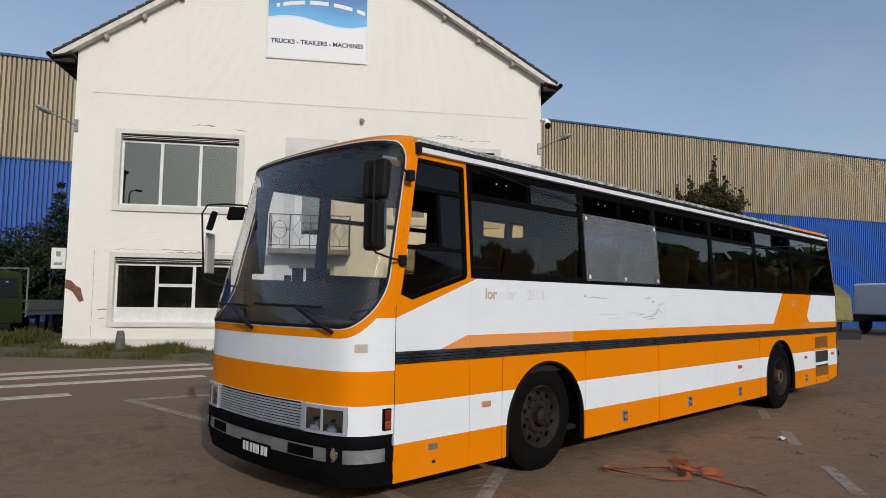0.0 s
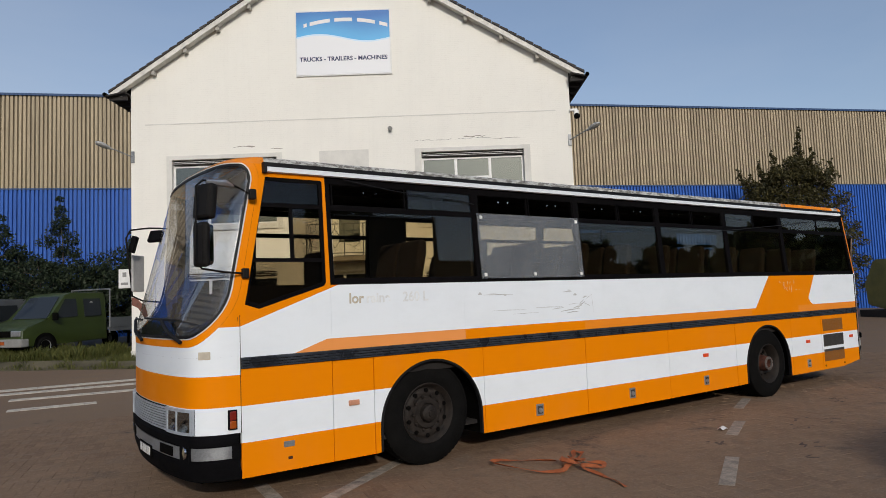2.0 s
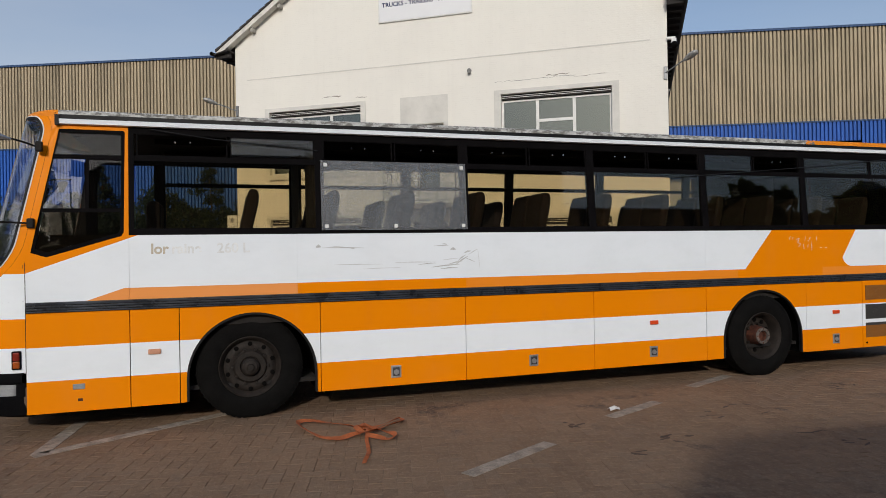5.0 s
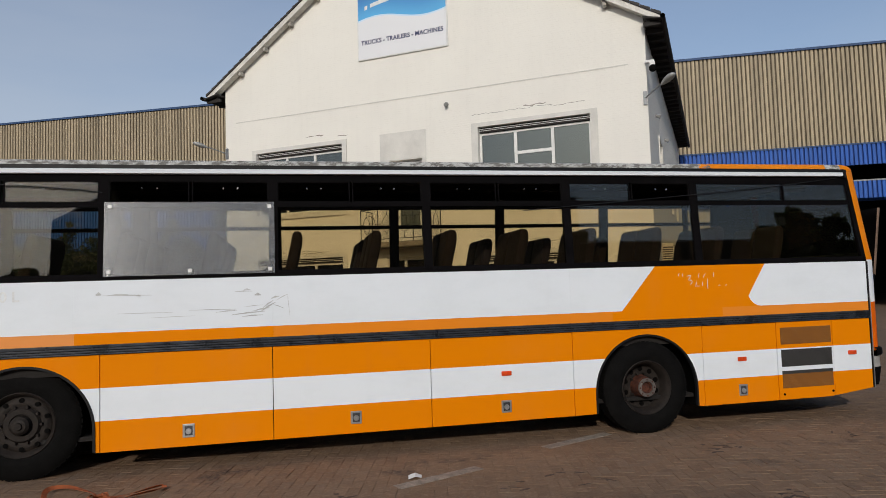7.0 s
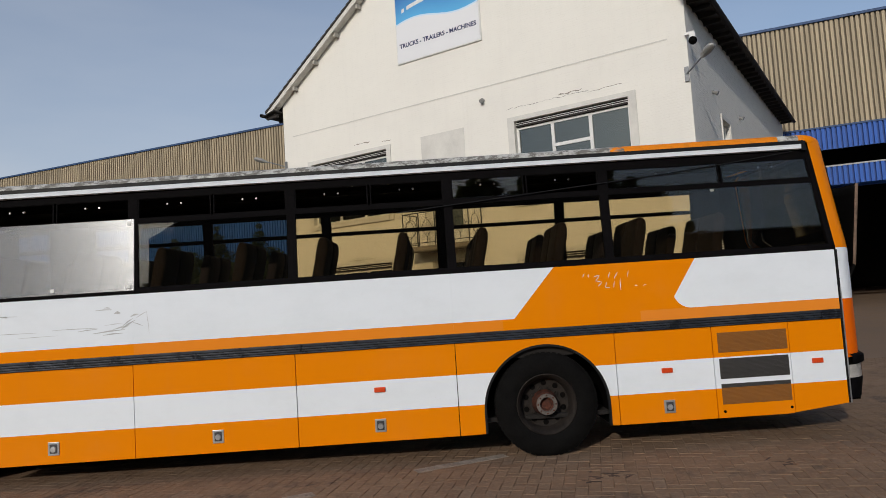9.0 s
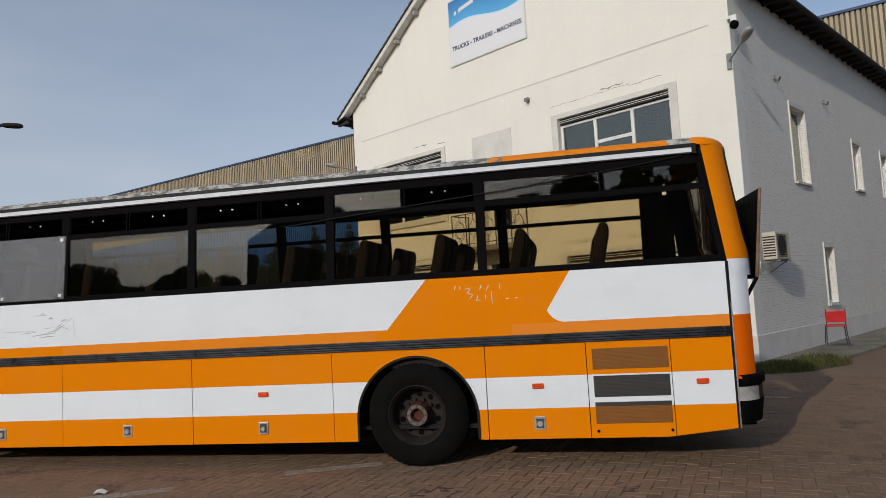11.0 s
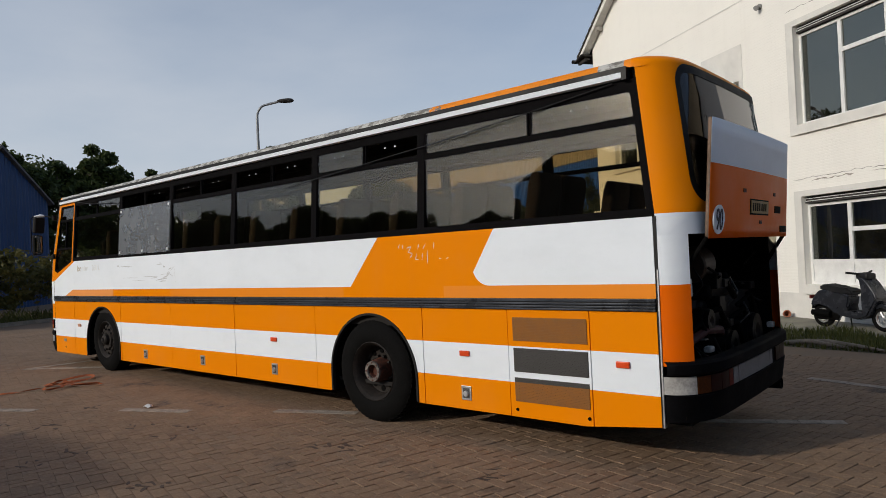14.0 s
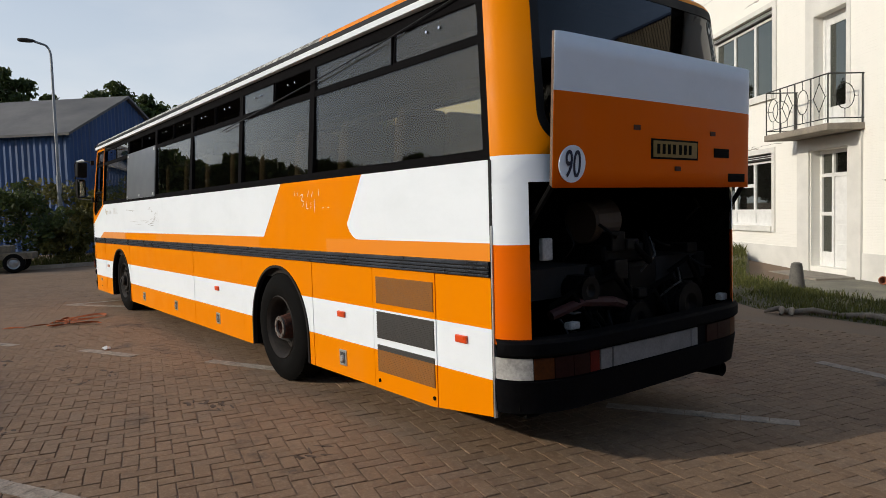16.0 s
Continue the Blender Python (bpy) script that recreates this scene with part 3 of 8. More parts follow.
def lerp_rows(a, b, n):
    return [[(p[0] + (q[0] - p[0]) * k / n, p[1] + (q[1] - p[1]) * k / n) for p, q in zip(a, b)] for k in range(n + 1)]


def pane(bm, poly, y_off=0.0, t=0.006, far=False):
    """A flat leaning sheet on a side of the coach from (x, z) corners."""
    def at(x, z, d):
        y = lean(z) + y_off + d
        return (x, COACH_W - y if far else y, z)
    a = [bm.verts.new(at(x, z, 0)) for x, z in poly]
    b = [bm.verts.new(at(x, z, t)) for x, z in poly]
    bm.faces.new(a)
    bm.faces.new(b[::-1])
    n = len(poly)
    for i in range(n):
        bm.faces.new([a[i], b[i], b[(i + 1) % n], a[(i + 1) % n]])


def glazing(bm, poly, y_off, t=0.006, lean_per_m=0.06):
    """A flat four-cornered pane that leans a little less than the coach's side."""
    z0 = min(z for _, z in poly)
    pts = [(x, lean(z0) + y_off + lean_per_m * (z - z0), z) for x, z in poly]
    strip(bm, [pts, [(x, y + t, z) for x, y, z in pts]], close=True)
    quad(bm, pts)
    quad(bm, [(x, y + t, z) for x, y, z in pts[::-1]])


def rect(x0, x1, z0, z1):
    return [(x0, z0), (x1, z0), (x1, z1), (x0, z1)]


def framed(bm, outer, inner, y_off=0.0, t=0.03, far=False):
    """A leaning frame between two outlines with the same number of points."""
    def at(p, d):
        y = lean(p[1]) + y_off + d
        return (p[0], COACH_W - y if far else y, p[1])
    n = len(outer)
    lay = [[bm.verts.new(at(p, d)) for p in ring] for ring in (outer, inner) for d in (0, t)]
    o0, o1, i0, i1 = lay
    for k in range(n):
        j = (k + 1) % n
        for q in ((o0[k], o0[j], i0[j], i0[k]), (o1[k], i1[k], i1[j], o1[j]), (o0[k], o1[k], o1[j], o0[j]), (i0[k], i0[j], i1[j], i1[k])):
            bm.faces.new(q)


coach = thing("coach", "old orange and white touring coach with tinted windows, engine lid raised", "bus")

# skirt panels, one by one
ARCHES = ((0.03, 0.625), (6.39, 0.635))


def skirt_outline(x0, x1):
    """Lower panel outline with its share of a wheel arch cut out, bottom left first."""
    def foot(x):
        return 0.222 if x < 8.82 else 0.222 + (x - 8.82) * 0.11
    pts = [(x0, foot(x0))]
    for cx, r in ARCHES:
        if x0 < cx < x1:
            pts.append((cx - r, 0.225))
            pts += [(cx - r * math.cos(a), 0.44 + r * math.sin(a)) for a in (math.pi * k / 28 for k in range(29))]
            pts.append((cx + r, 0.225))
    if x0 < 8.82 < x1:
        pts.append((8.82, 0.222))
    return pts + [(x1, foot(x1)), (x1, 1.142), (x0, 1.142)]


SEAMS = (-1.95, -1.09, -0.655, 0.695, 2.285, 3.895, 5.50, 7.11, 8.10, 8.885, 9.44)
for i, (a, b) in enumerate(zip(SEAMS, SEAMS[1:])):
    bm = bmesh.new()
    y0, low = 0.002 * (i % 2), skirt_outline(a + 0.004, b - 0.004)[:-2]
    strip(bm, [[(x, y0, z) for x, z in low], [(x, y0, 1.142) for x, z in low]])
    strip(bm, [[(x, y0, z) for x, z in low], [(x, 0.035, z) for x, z in low]])
    for x in (a + 0.004, b - 0.004):
        zl = low[0][1] if x < (a + b) / 2 else low[-1][1]
        quad(bm, [(x, y0, zl), (x, 0.035, zl), (x, 0.035, 1.142), (x, y0, 1.142)])
    skirt = part("skirt_panel", bm, M_PAINT, coach)
for cx, r in ARCHES:
    # dark lip and housing of each wheel arch
    bm = bmesh.new()
    path = [(cx - r, 0.0, 0.225)] + [(cx - r * math.cos(a), 0.0, 0.44 + r * math.sin(a)) for a in (math.pi * k / 28 for k in range(29))] + [(cx + r, 0.0, 0.225)]
    strip(bm, [[(x, y, z) for x, _, z in path] for y in (-0.012, 0.03)])
    strip(bm, [[(cx + (x - cx) * 0.965, y, 0.44 + (z - 0.44) * 0.965) for x, _, z in path] for y in (-0.012, 0.03)])
    strip(bm, [[(cx + (x - cx) * q, -0.012, 0.44 + (z - 0.44) * q) for x, _, z in path] for q in (1.0, 0.965)])
    part("arch_lip", bm, M_RUBBER, coach)
    bm = bmesh.new()
    strip(bm, [[(x, y, z) for x, _, z in path] for y in (0.03, 0.75)])
    prism(bm, [(cx - r, 0.3), (cx + r, 0.3), (cx + r, 1.06), (cx - r, 1.06)], 0.75, 0.77)
    part("wheel_housing", bm, M_BLACKBITS, coach)

# ridged belt moulding
bm = bmesh.new()
box(bm, -1.945, 9.44, -0.012, 0.02, 1.140, 1.236)
moulding = part("belt_moulding", bm, M_RUBBER, coach, "ridged dark rubber moulding, scuffed")
M_MOULD = plain("blue_black_moulding", (0.040, 0.048, 0.062), 0.3, 0.1, 0.5, 2.5)
for z0, z1, d in ((1.142, 1.156, 0.017), (1.162, 1.178, 0.024), (1.186, 1.202, 0.024), (1.210, 1.234, 0.019)):
    bm = bmesh.new()
    box(bm, -1.944, 9.438, -d, -0.010, z0, z1, 0.003)
    part("ridge", bm, M_MOULD, moulding)

# belt panels between moulding and windows
BELT = (-1.945, -1.087, 0.47, 2.30, 5.50, 9.44)
for a, b in zip(BELT, BELT[1:]):
    bm = bmesh.new()
    if a < -1.5:
        prism(bm, [(a, 1.236), (b - 0.0015, 1.236), (b - 0.0015, 1.85), (-1.12, 1.82), (-1.80, 1.585), (-1.945, 1.60)], 0.0, 0.03)
    else:
        prism(bm, rect(a + 0.0004, b - 0.0004, 1.236, 1.842), 0.0, 0.03)
    part("belt_panel", bm, M_PAINT, coach)

# window band: rails, pillars, panes
PILLARS = (-1.066, 0.715, 2.31, 3.91, 5.525, 7.14)
bm = bmesh.new()
pane(bm, rect(-1.088, 9.455, 1.832, 1.905), 0.002, 0.04)
part("window_sill_rail", bm, M_FRAME, coach)
bm = bmesh.new()
pane(bm, [(-1.088, 2.815), (9.344, 2.815), (9.333, 2.905), (-1.088, 2.905)], 0.004, 0.04)
part("window_head_rail", bm, M_FRAME, coach)
bm = bmesh.new()
pane(bm, [(-1.088, 2.555), (9.373, 2.555), (9.367, 2.605), (-1.088, 2.605)], 0.006, 0.04)
part("window_transom", bm, M_FRAME, coach)
for x in PILLARS:
    bm = bmesh.new()
    w = 0.023 if x < -1 else 0.045
    pane(bm, rect(x - w, x + w, 1.905, 2.815), 0.003, 0.05)
    part("window_pillar", bm, M_FRAME, coach)
bm = bmesh.new()
pane(bm, [(9.395, 1.905), (9.461, 1.832), (9.333, 2.905), (9.287, 2.815)], 0.001, 0.05)
part("window_pillar", bm, M_FRAME, coach)

# glazing, near side; two of the upper lights in each bay, some slid open
BAYS = list(zip(PILLARS, PILLARS[1:])) + [(7.14, 9.40)]
OPEN_TOPS = {(0, 0), (1, 0), (1, 1), (2, 0), (2, 1), (3, 0), (3, 1), (4, 1)}
for i, (a, b) in enumerate(BAYS):
    bm = bmesh.new()
    if i == 5:
        glazing(bm, [(a + 0.045, 1.905), (9.41, 1.905), (9.33, 2.555), (a + 0.045, 2.555)], 0.024)
    else:
        glazing(bm, rect(a + 0.04, b - 0.04, 1.905, 2.555), 0.024)
    if i != 1:
        soft(part("window_pane", bm, M_GLASS, coach), 60)
    else:
        bm.free()
        bm = bmesh.new()
        pane(bm, rect(a + 0.01, b + 0.012, 1.880, 2.605), -0.012, 0.012)
        sheet = part("replacement_sheet", bm, M_TWINWALL, coach, "cloudy ribbed plastic sheet screwed over a window")
        for px in (a + 0.06, (a + b) / 2, b - 0.035):
            for pz in (1.92, 2.56):
                if px != (a + b) / 2 or pz < 2:
                    bm = bmesh.new()
                    pane(bm, rect(px - 0.018, px + 0.018, pz - 0.018, pz + 0.018), -0.018, 0.006)
                    part("fixing_pad", bm, M_WHITEFRAME, sheet)
    mid = (a + b) / 2 + (0.1 if i == 5 else 0.0)
    for j, (c, d) in enumerate(((a + 0.045, mid - 0.012), (mid + 0.012, b - 0.045))):
        top = d
        if i == 5 and j == 1:
            d, top = 9.315, 9.290
        bm = bmesh.new()
        outer = [(c, 2.60), (d, 2.60), (top, 2.82), (c, 2.82)]
        inner = [(c + 0.012, 2.614), (d - 0.012, 2.614), (top - 0.014, 2.808), (c + 0.012, 2.808)]
        framed(bm, outer, inner, 0.010, 0.025)
        light = part("top_light", bm, M_FRAME, coach)
        if (i, j) not in OPEN_TOPS:
            bm = bmesh.new()
            glazing(bm, inner, 0.016)
            part("pane", bm, M_GLASS, light)
        for px in ((c + d) / 2 - 0.07, (c + d) / 2 + 0.07):
            bm = bmesh.new()
            cyl(bm, (px, lean(2.7) + 0.004, 2.745), (px, lean(2.7) + 0.02, 2.745), 0.010, n=10)
            part("catch", bm, M_CHROME, light)

# gutter: white rail over a black seal; the roof line drops a little towards the front
def rake(x):
    return -0.036 + 0.032 * (x + 1.7) / 11.0


def raked_bar(bm, section, x0, x1):
    """A bar along the roof edge with a section of (y, z) corners."""
    a, b = strip(bm, [[(x, y, z + rake(x)) for y, z in section] for x in (x0, x1)], close=True)
    bm.faces.new(a)
    bm.faces.new(b[::-1])


def section_of(ya, yb, za, zb):
    return [(ya, za), (yb, za), (yb, zb), (ya, zb)]


bm = bmesh.new()
y0 = lean(2.95)
raked_bar(bm, [(y0 - 0.045, 2.918), (y0 + 0.03, 2.910), (y0 + 0.03, 2.966), (y0 - 0.030, 2.966), (y0 - 0.05, 2.958)], -1.665, 9.235)
part("gutter_rail", bm, M_WHITEPAINT, coach, "white gutter rail")
bm = bmesh.new()
raked_bar(bm, section_of(y0 - 0.036, y0 + 0.03, 2.967, 3.004), -1.67, 9.27)
raked_bar(bm, section_of(y0 - 0.052, y0 + 0.02, 2.90, 2.996), 9.236, 9.278)
raked_bar(bm, section_of(y0 - 0.052, y0 + 0.02, 2.905, 3.0), -1.70, -1.666)
part("gutter_seal", bm, M_RUBBER, coach)

# roof shell
def roof_paint():
    k = Mat("flaking_roof_paint")
    sep = k.n("SeparateXYZ")
    k.put(sep.inputs[0], k.coords("Object"))
    flake = k.noise(9.0, 7, 0.75, None, (1.0, 1.0, 2.5), 0.47, 0.56)
    rust = k.noise(17.0, 5, 0.7, None, None, 0.5, 0.62)
    worn = k.mix(flake, (0.52, 0.52, 0.50), (0.17, 0.165, 0.15))
    worn = k.mix(k.math("MULTIPLY", rust, 0.4), worn, (0.12, 0.10, 0.08))
    orange = k.math("MAXIMUM", k.both(k.above(sep.outputs[0], k.math("ADD", 7.25, k.math("MULTIPLY", flake, 0.15))), k.below(sep.outputs[0], 9.02)), 0.0)
    orange = k.either(orange, k.above(sep.outputs[0], 9.24))
    orange = k.either(orange, k.below(sep.outputs[0], -1.68))
    k.base(k.mix(orange, worn, k.mix(k.math("MULTIPLY", rust, 0.3), ORANGE, (0.5, 0.2, 0.02))), 0.6, 0, 0.3)
    k.bump(flake, 0.5, 0.004)
    return k.m


M_ROOF = roof_paint()


def worn_cap():
    """Orange paint gone brown and grey where lichen and flaking have taken it."""
    k = Mat("worn_cap_paint")
    sep = k.n("SeparateXYZ")
    k.put(sep.inputs[0], k.coords("Object"))
    flake = k.noise(11.0, 7, 0.75, None, None, 0.45, 0.56)
    gone = k.math("MULTIPLY", k.ramp(sep.outputs[1], 0.10, 0.75, 0.15, 0.95), k.ramp(flake, 0.0, 1.0, 0.55, 1.0))
    k.base(k.mix(gone, ORANGE, k.mix(flake, (0.13, 0.085, 0.04), (0.27, 0.24, 0.19))), 0.65, 0, 0.25)
    k.bump(flake, 0.5, 0.003)
    return k.m



def roof_profile(x):
    """Section across the roof at a place along the coach."""
    y0 = lean(2.95)
    pts = []
    for k in range(25):
        a = math.pi * k / 24
        c = math.cos(a)
        yy = COACH_W / 2 - (COACH_W / 2 - y0) * math.copysign(abs(c) ** 0.45, c)
        pts.append((x, yy, 2.998 + rake(x) + 0.042 * min(1.0, 5 * math.sin(a)) + (0.055 + 0.003 * x) * math.sin(a)))
    return pts


bm = bmesh.new()
xs = [-1.70 + (9.30 + 1.70) * k / 40 for k in range(41)]
strip(bm, [roof_profile(x) for x in xs])
roof = soft(part("roof", bm, M_ROOF, coach, "roof edge with flaking grey-white and orange paint"), 50)


def cap(surface, x_edge, name, material, top):
    """Curved end of the roof: from the end section down to the curved face."""
    base = roof_profile(x_edge)
    rows = []
    for k in range(9):
        f = k / 8
        row = []
        for x, y, z in base:
            yy = min(COACH_W, max(0.0, (y - lean(2.95)) / (COACH_W - 2 * lean(2.95)) * COACH_W))
            edge = surface(yy, top)
            e = math.sin(f * math.pi / 2)
            h = math.cos(f * math.pi / 2)
            row.append((x + (edge.x - x) * e, y + (edge.y - y) * e, edge.z + (z - edge.z) * h))
        rows.append(row)
    bm = bmesh.new()
    strip(bm, rows)
    bmesh.ops.remove_doubles(bm, verts=bm.verts, dist=1e-4)
    return soft(part(name, bm, material, coach), 60)


M_ROOFCAP = worn_cap()
cap(front_pt, -1.70, "front_roof_cap", M_ROOFCAP, 2.955)
cap(rear_pt, 9.30, "rear_roof_cap", M_ORANGE, 2.985)

# front: lower skin, windscreen surround, windscreen
def wrap(surface, y0, y1, z0, z1, ny, nz, out=0.0):
    bm = bmesh.new()
    strip(bm, [[surface(COACH_W * (0.5 - 0.5 * math.cos(math.pi * (y0 + (y1 - y0) * i / ny))), z0 + (z1 - z0) * j / nz, out) for i in range(ny + 1)] for j in range(nz + 1)])
    bmesh.ops.remove_doubles(bm, verts=bm.verts, dist=1e-5)
    return bm


def front_mask(k, x, y, z):
    return k.either(k.both(k.above(z, 0.83), k.below(z, 1.092)), k.above(z, 1.5))


M_FRONT = coach_paint("front_paint", front_mask)
soft(part("front_panel", wrap(front_pt, 0, 1, 0.60, 1.25, 60, 10), M_FRONT, coach))
SCREEN = rounded(0.15, FRONT_S - 0.15, 1.425, 2.935, 0.40, 0.16)
LIM = (0.0, FRONT_S, 1.25, 2.955)
edge = to_edge(SCREEN, *LIM)
trim = grow(SCREEN, 0.085, *LIM)
soft(part("windscreen_surround", skin(lerp_rows(trim, edge, 4), front_s), M_FRONT, coach))
soft(part("windscreen_trim", skin([trim, grow(SCREEN, 0.014, *LIM)], front_s, 0.002), M_ORANGE, coach))
def sealant():
    """Pale sealant, broken and black with dirt along most of its length."""
    k = Mat("chipped_sealant")
    k.base(k.mix(k.noise(3.2, 6, 0.7, None, None, 0.30, 0.42), (0.03, 0.03, 0.03), (0.62, 0.60, 0.55)), 0.7)
    return k.m


bm = skin([grow(SCREEN, 0.021, *LIM), grow(SCREEN, 0.007, *LIM)], front_s, 0.006)
part("windscreen_sealant", bm, sealant(), coach, "chipped white sealant line")
bm = skin([grow(SCREEN, 0.010, *LIM), SCREEN, grow(SCREEN, -0.016, *LIM)], front_s, 0.009)
soft(part("windscreen_seal", bm, M_RUBBER, coach), 60)
cy, cz = FRONT_S / 2, 2.18
bm = skin([[(cy + (y - cy) * f, cz + (z - cz) * f) for y, z in SCREEN] for f in (1.0, 0.92, 0.8, 0.65, 0.5, 0.35, 0.2, 0.08)], front_s, 0.004)
bmesh.ops.holes_fill(bm, edges=[e for e in bm.edges if e.is_boundary], sides=0)
soft(part("windscreen", bm, M_SCREEN, coach), 80)

# dark lining behind the front skin and along the far side
def inwards(p):
    return Vector((p.x + 0.012, COACH_W / 2 + (p.y - COACH_W / 2) * 0.988, p.z))


soft(part("front_lining", wrap(lambda y, z, o: inwards(front_pt(y, z)), 0, 1, 1.10, 1.43, 40, 3), M_INSIDE, coach))
soft(part("windscreen_lining", skin(lerp_rows(grow(SCREEN, -0.012, *LIM), edge, 3), lambda s, z, o: inwards(front_s(s, z))), M_INSIDE, coach))
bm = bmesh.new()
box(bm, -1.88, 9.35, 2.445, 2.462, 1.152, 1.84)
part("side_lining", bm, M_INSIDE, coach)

# rear: columns, rear window, engine bay
def rear_mask(k, x, y, z):
    return k.either(k.below(z, 1.335), k.above(z, 1.86))


DEEP_ORANGE = (0.80, 0.135, 0.001)
M_REAR = coach_paint("rear_paint", rear_mask, lambda k, z: k.mix(k.above(z, 1.5), DEEP_ORANGE, ORANGE))
RWIN = rounded(0.525, REAR_S - 0.50, 1.965, 2.945, 0.16, 0.12)
RLIM = (0.0, REAR_S, 1.70, 2.985)
redge = to_edge(RWIN, *RLIM)
soft(part("rear_surround", skin(lerp_rows(grow(RWIN, 0.02, *RLIM), redge, 4), rear_s), M_REAR, coach))
soft(part("rear_lining", skin(lerp_rows(grow(RWIN, 0.005, *RLIM), redge, 4), lambda s, z, o: Vector((rear_s(s, z).x - 0.04, COACH_W / 2 + (rear_s(s, z).y - COACH_W / 2) * 0.965, rear_s(s, z).z))), M_INSIDE, coach))
bm = skin([grow(RWIN, 0.035, *RLIM), RWIN, grow(RWIN, -0.03, *RLIM)], rear_s, 0.008)
soft(part("rear_window_seal", bm, M_RUBBER, coach), 60)
rcy, rcz = REAR_S / 2, 2.475
bm = skin([[(rcy + (y - rcy) * f, rcz + (z - rcz) * f) for y, z in RWIN] for f in (1.0, 0.9, 0.75, 0.55, 0.35, 0.15)], rear_s, 0.004)
bmesh.ops.holes_fill(bm, edges=[e for e in bm.edges if e.is_boundary], sides=0)
soft(part("rear_window", bm, M_REARGLASS, coach), 80)
for y0, y1 in ((0.0, 0.14), (0.80, 1.0)):
    soft(part("rear_corner", wrap(rear_pt, y0, y1, 0.74, 1.70, 20, 6), M_REAR, coach))

# black end strip with bright edge where side meets rear corner
bm = bmesh.new()
pane(bm, [(9.44, 0.29), (9.462, 0.29), (9.468, 1.84), (9.446, 1.84)], -0.004, 0.03)
part("corner_strip", bm, M_RUBBER, coach)
bm = bmesh.new()
pane(bm, [(9.452, 0.29), (9.464, 0.29), (9.468, 1.45), (9.458, 1.45)], -0.010, 0.02)
part("corner_strip", bm, M_ALU, coach, "bright metal corner strip")

# driver's window
DOOR = [(-1.910, 1.69), (-1.775, 1.645), (-1.150, 1.835), (-1.130, 1.87), (-1.117, 2.823), (-1.13, 2.838), (-1.72, 2.838), (-1.735, 2.823)]
OUT = [(-1.945, 1.60), (-1.80, 1.585), (-1.12, 1.82), (-1.089, 1.85), (-1.089, 2.875), (-1.10, 2.882), (-1.66, 2.882), (-1.68, 2.875)]
bm = bmesh.new()
framed(bm, OUT, DOOR, 0.0, 0.03)
part("driver_window_surround", bm, M_ORANGE, coach)
inner = [(-1.870, 1.72), (-1.770, 1.69), (-1.175, 1.865), (-1.16, 1.89), (-1.15, 2.79), (-1.16, 2.805), (-1.69, 2.805), (-1.705, 2.795)]
bm = bmesh.new()
framed(bm, DOOR, inner, 0.006, 0.03)
pane(bm, rect(-1.75, -1.14, 2.56, 2.60), 0.004, 0.03)
pane(bm, rect(-1.825, -1.15, 2.06, 2.095), 0.004, 0.03)
pane(bm, rect(-1.455, -1.425, 2.09, 2.57), 0.008, 0.03)
part("driver_window_frame", bm, M_FRAME, coach)
for poly in (inner[:4] + [(-1.156, 2.06), (-1.795, 2.06)], rect(-1.44, -1.15, 2.09, 2.565), [(-1.745, 2.595), (-1.15, 2.595), (-1.15, 2.80), (-1.70, 2.80)]):
    bm = bmesh.new()
    pane(bm, poly, 0.02)
    part("driver_window_pane", bm, M_CABGLASS, coach)

# far side: skin with windows
bm = bmesh.new()
prism(bm, rect(-0.95, 9.46, 0.22, 1.85), COACH_W - 0.03, COACH_W)
part("far_side_panel", bm, M_PAINT, coach)
bm = bmesh.new()
pane(bm, rect(-0.95, 9.45, 1.84, 1.92), 0.0, 0.04, True)
pane(bm, rect(-1.70, 9.25, 2.80, 2.99), 0.0, 0.04, True)
pane(bm, rect(-1.0, 9.27, 2.53, 2.58), 0.002, 0.04, True)
part("far_window_rail", bm, M_FRAME, coach)
for x in (-1.80, -1.0, 0.70, 2.29, 3.91, 5.48, 7.13, 9.3):
    bm = bmesh.new()
    pane(bm, rect(x - 0.065, x + 0.065, 1.9, 2.82), 0.0, 0.05, True)
    part("far_window_pillar", bm, M_FRAME, coach)
# added dark sheet that blocks the view through the far windows' rear end
bm = bmesh.new()
pane(bm, rect(8.95, 9.33, 1.9, 2.82), 0.045, 0.02, True)
part("far_corner_block", bm, M_INSIDE, coach)
# glazed entrance door on the far side
bm = bmesh.new()
prism(bm, rect(-1.93, -0.96, 0.24, 0.80), COACH_W - 0.03, COACH_W)
door = part("entrance_door", bm, M_PAINT, coach, "folding entrance door with tall panes")
for x in (-1.90, -1.42, -1.0):
    bm = bmesh.new()
    prism(bm, rect(x - 0.035, x + 0.035, 0.80, 1.90), COACH_W - 0.035, COACH_W - 0.002)
    part("door_frame", bm, M_FRAME, door)
bm = bmesh.new()
prism(bm, rect(-1.87, -1.03, 0.80, 1.90), COACH_W - 0.022, COACH_W - 0.016)
part("door_pane", bm, M_SCREEN, door)
bm = bmesh.new()
pane(bm, rect(-0.95, 9.3, 1.9, 2.82), 0.02, 0.006, True)
part("far_window_pane", bm, M_GLASS, coach)
bm = bmesh.new()
pane(bm, rect(-1.76, -1.04, 1.9, 2.82), 0.02, 0.006, True)
part("door_pane", bm, M_SCREEN, door)

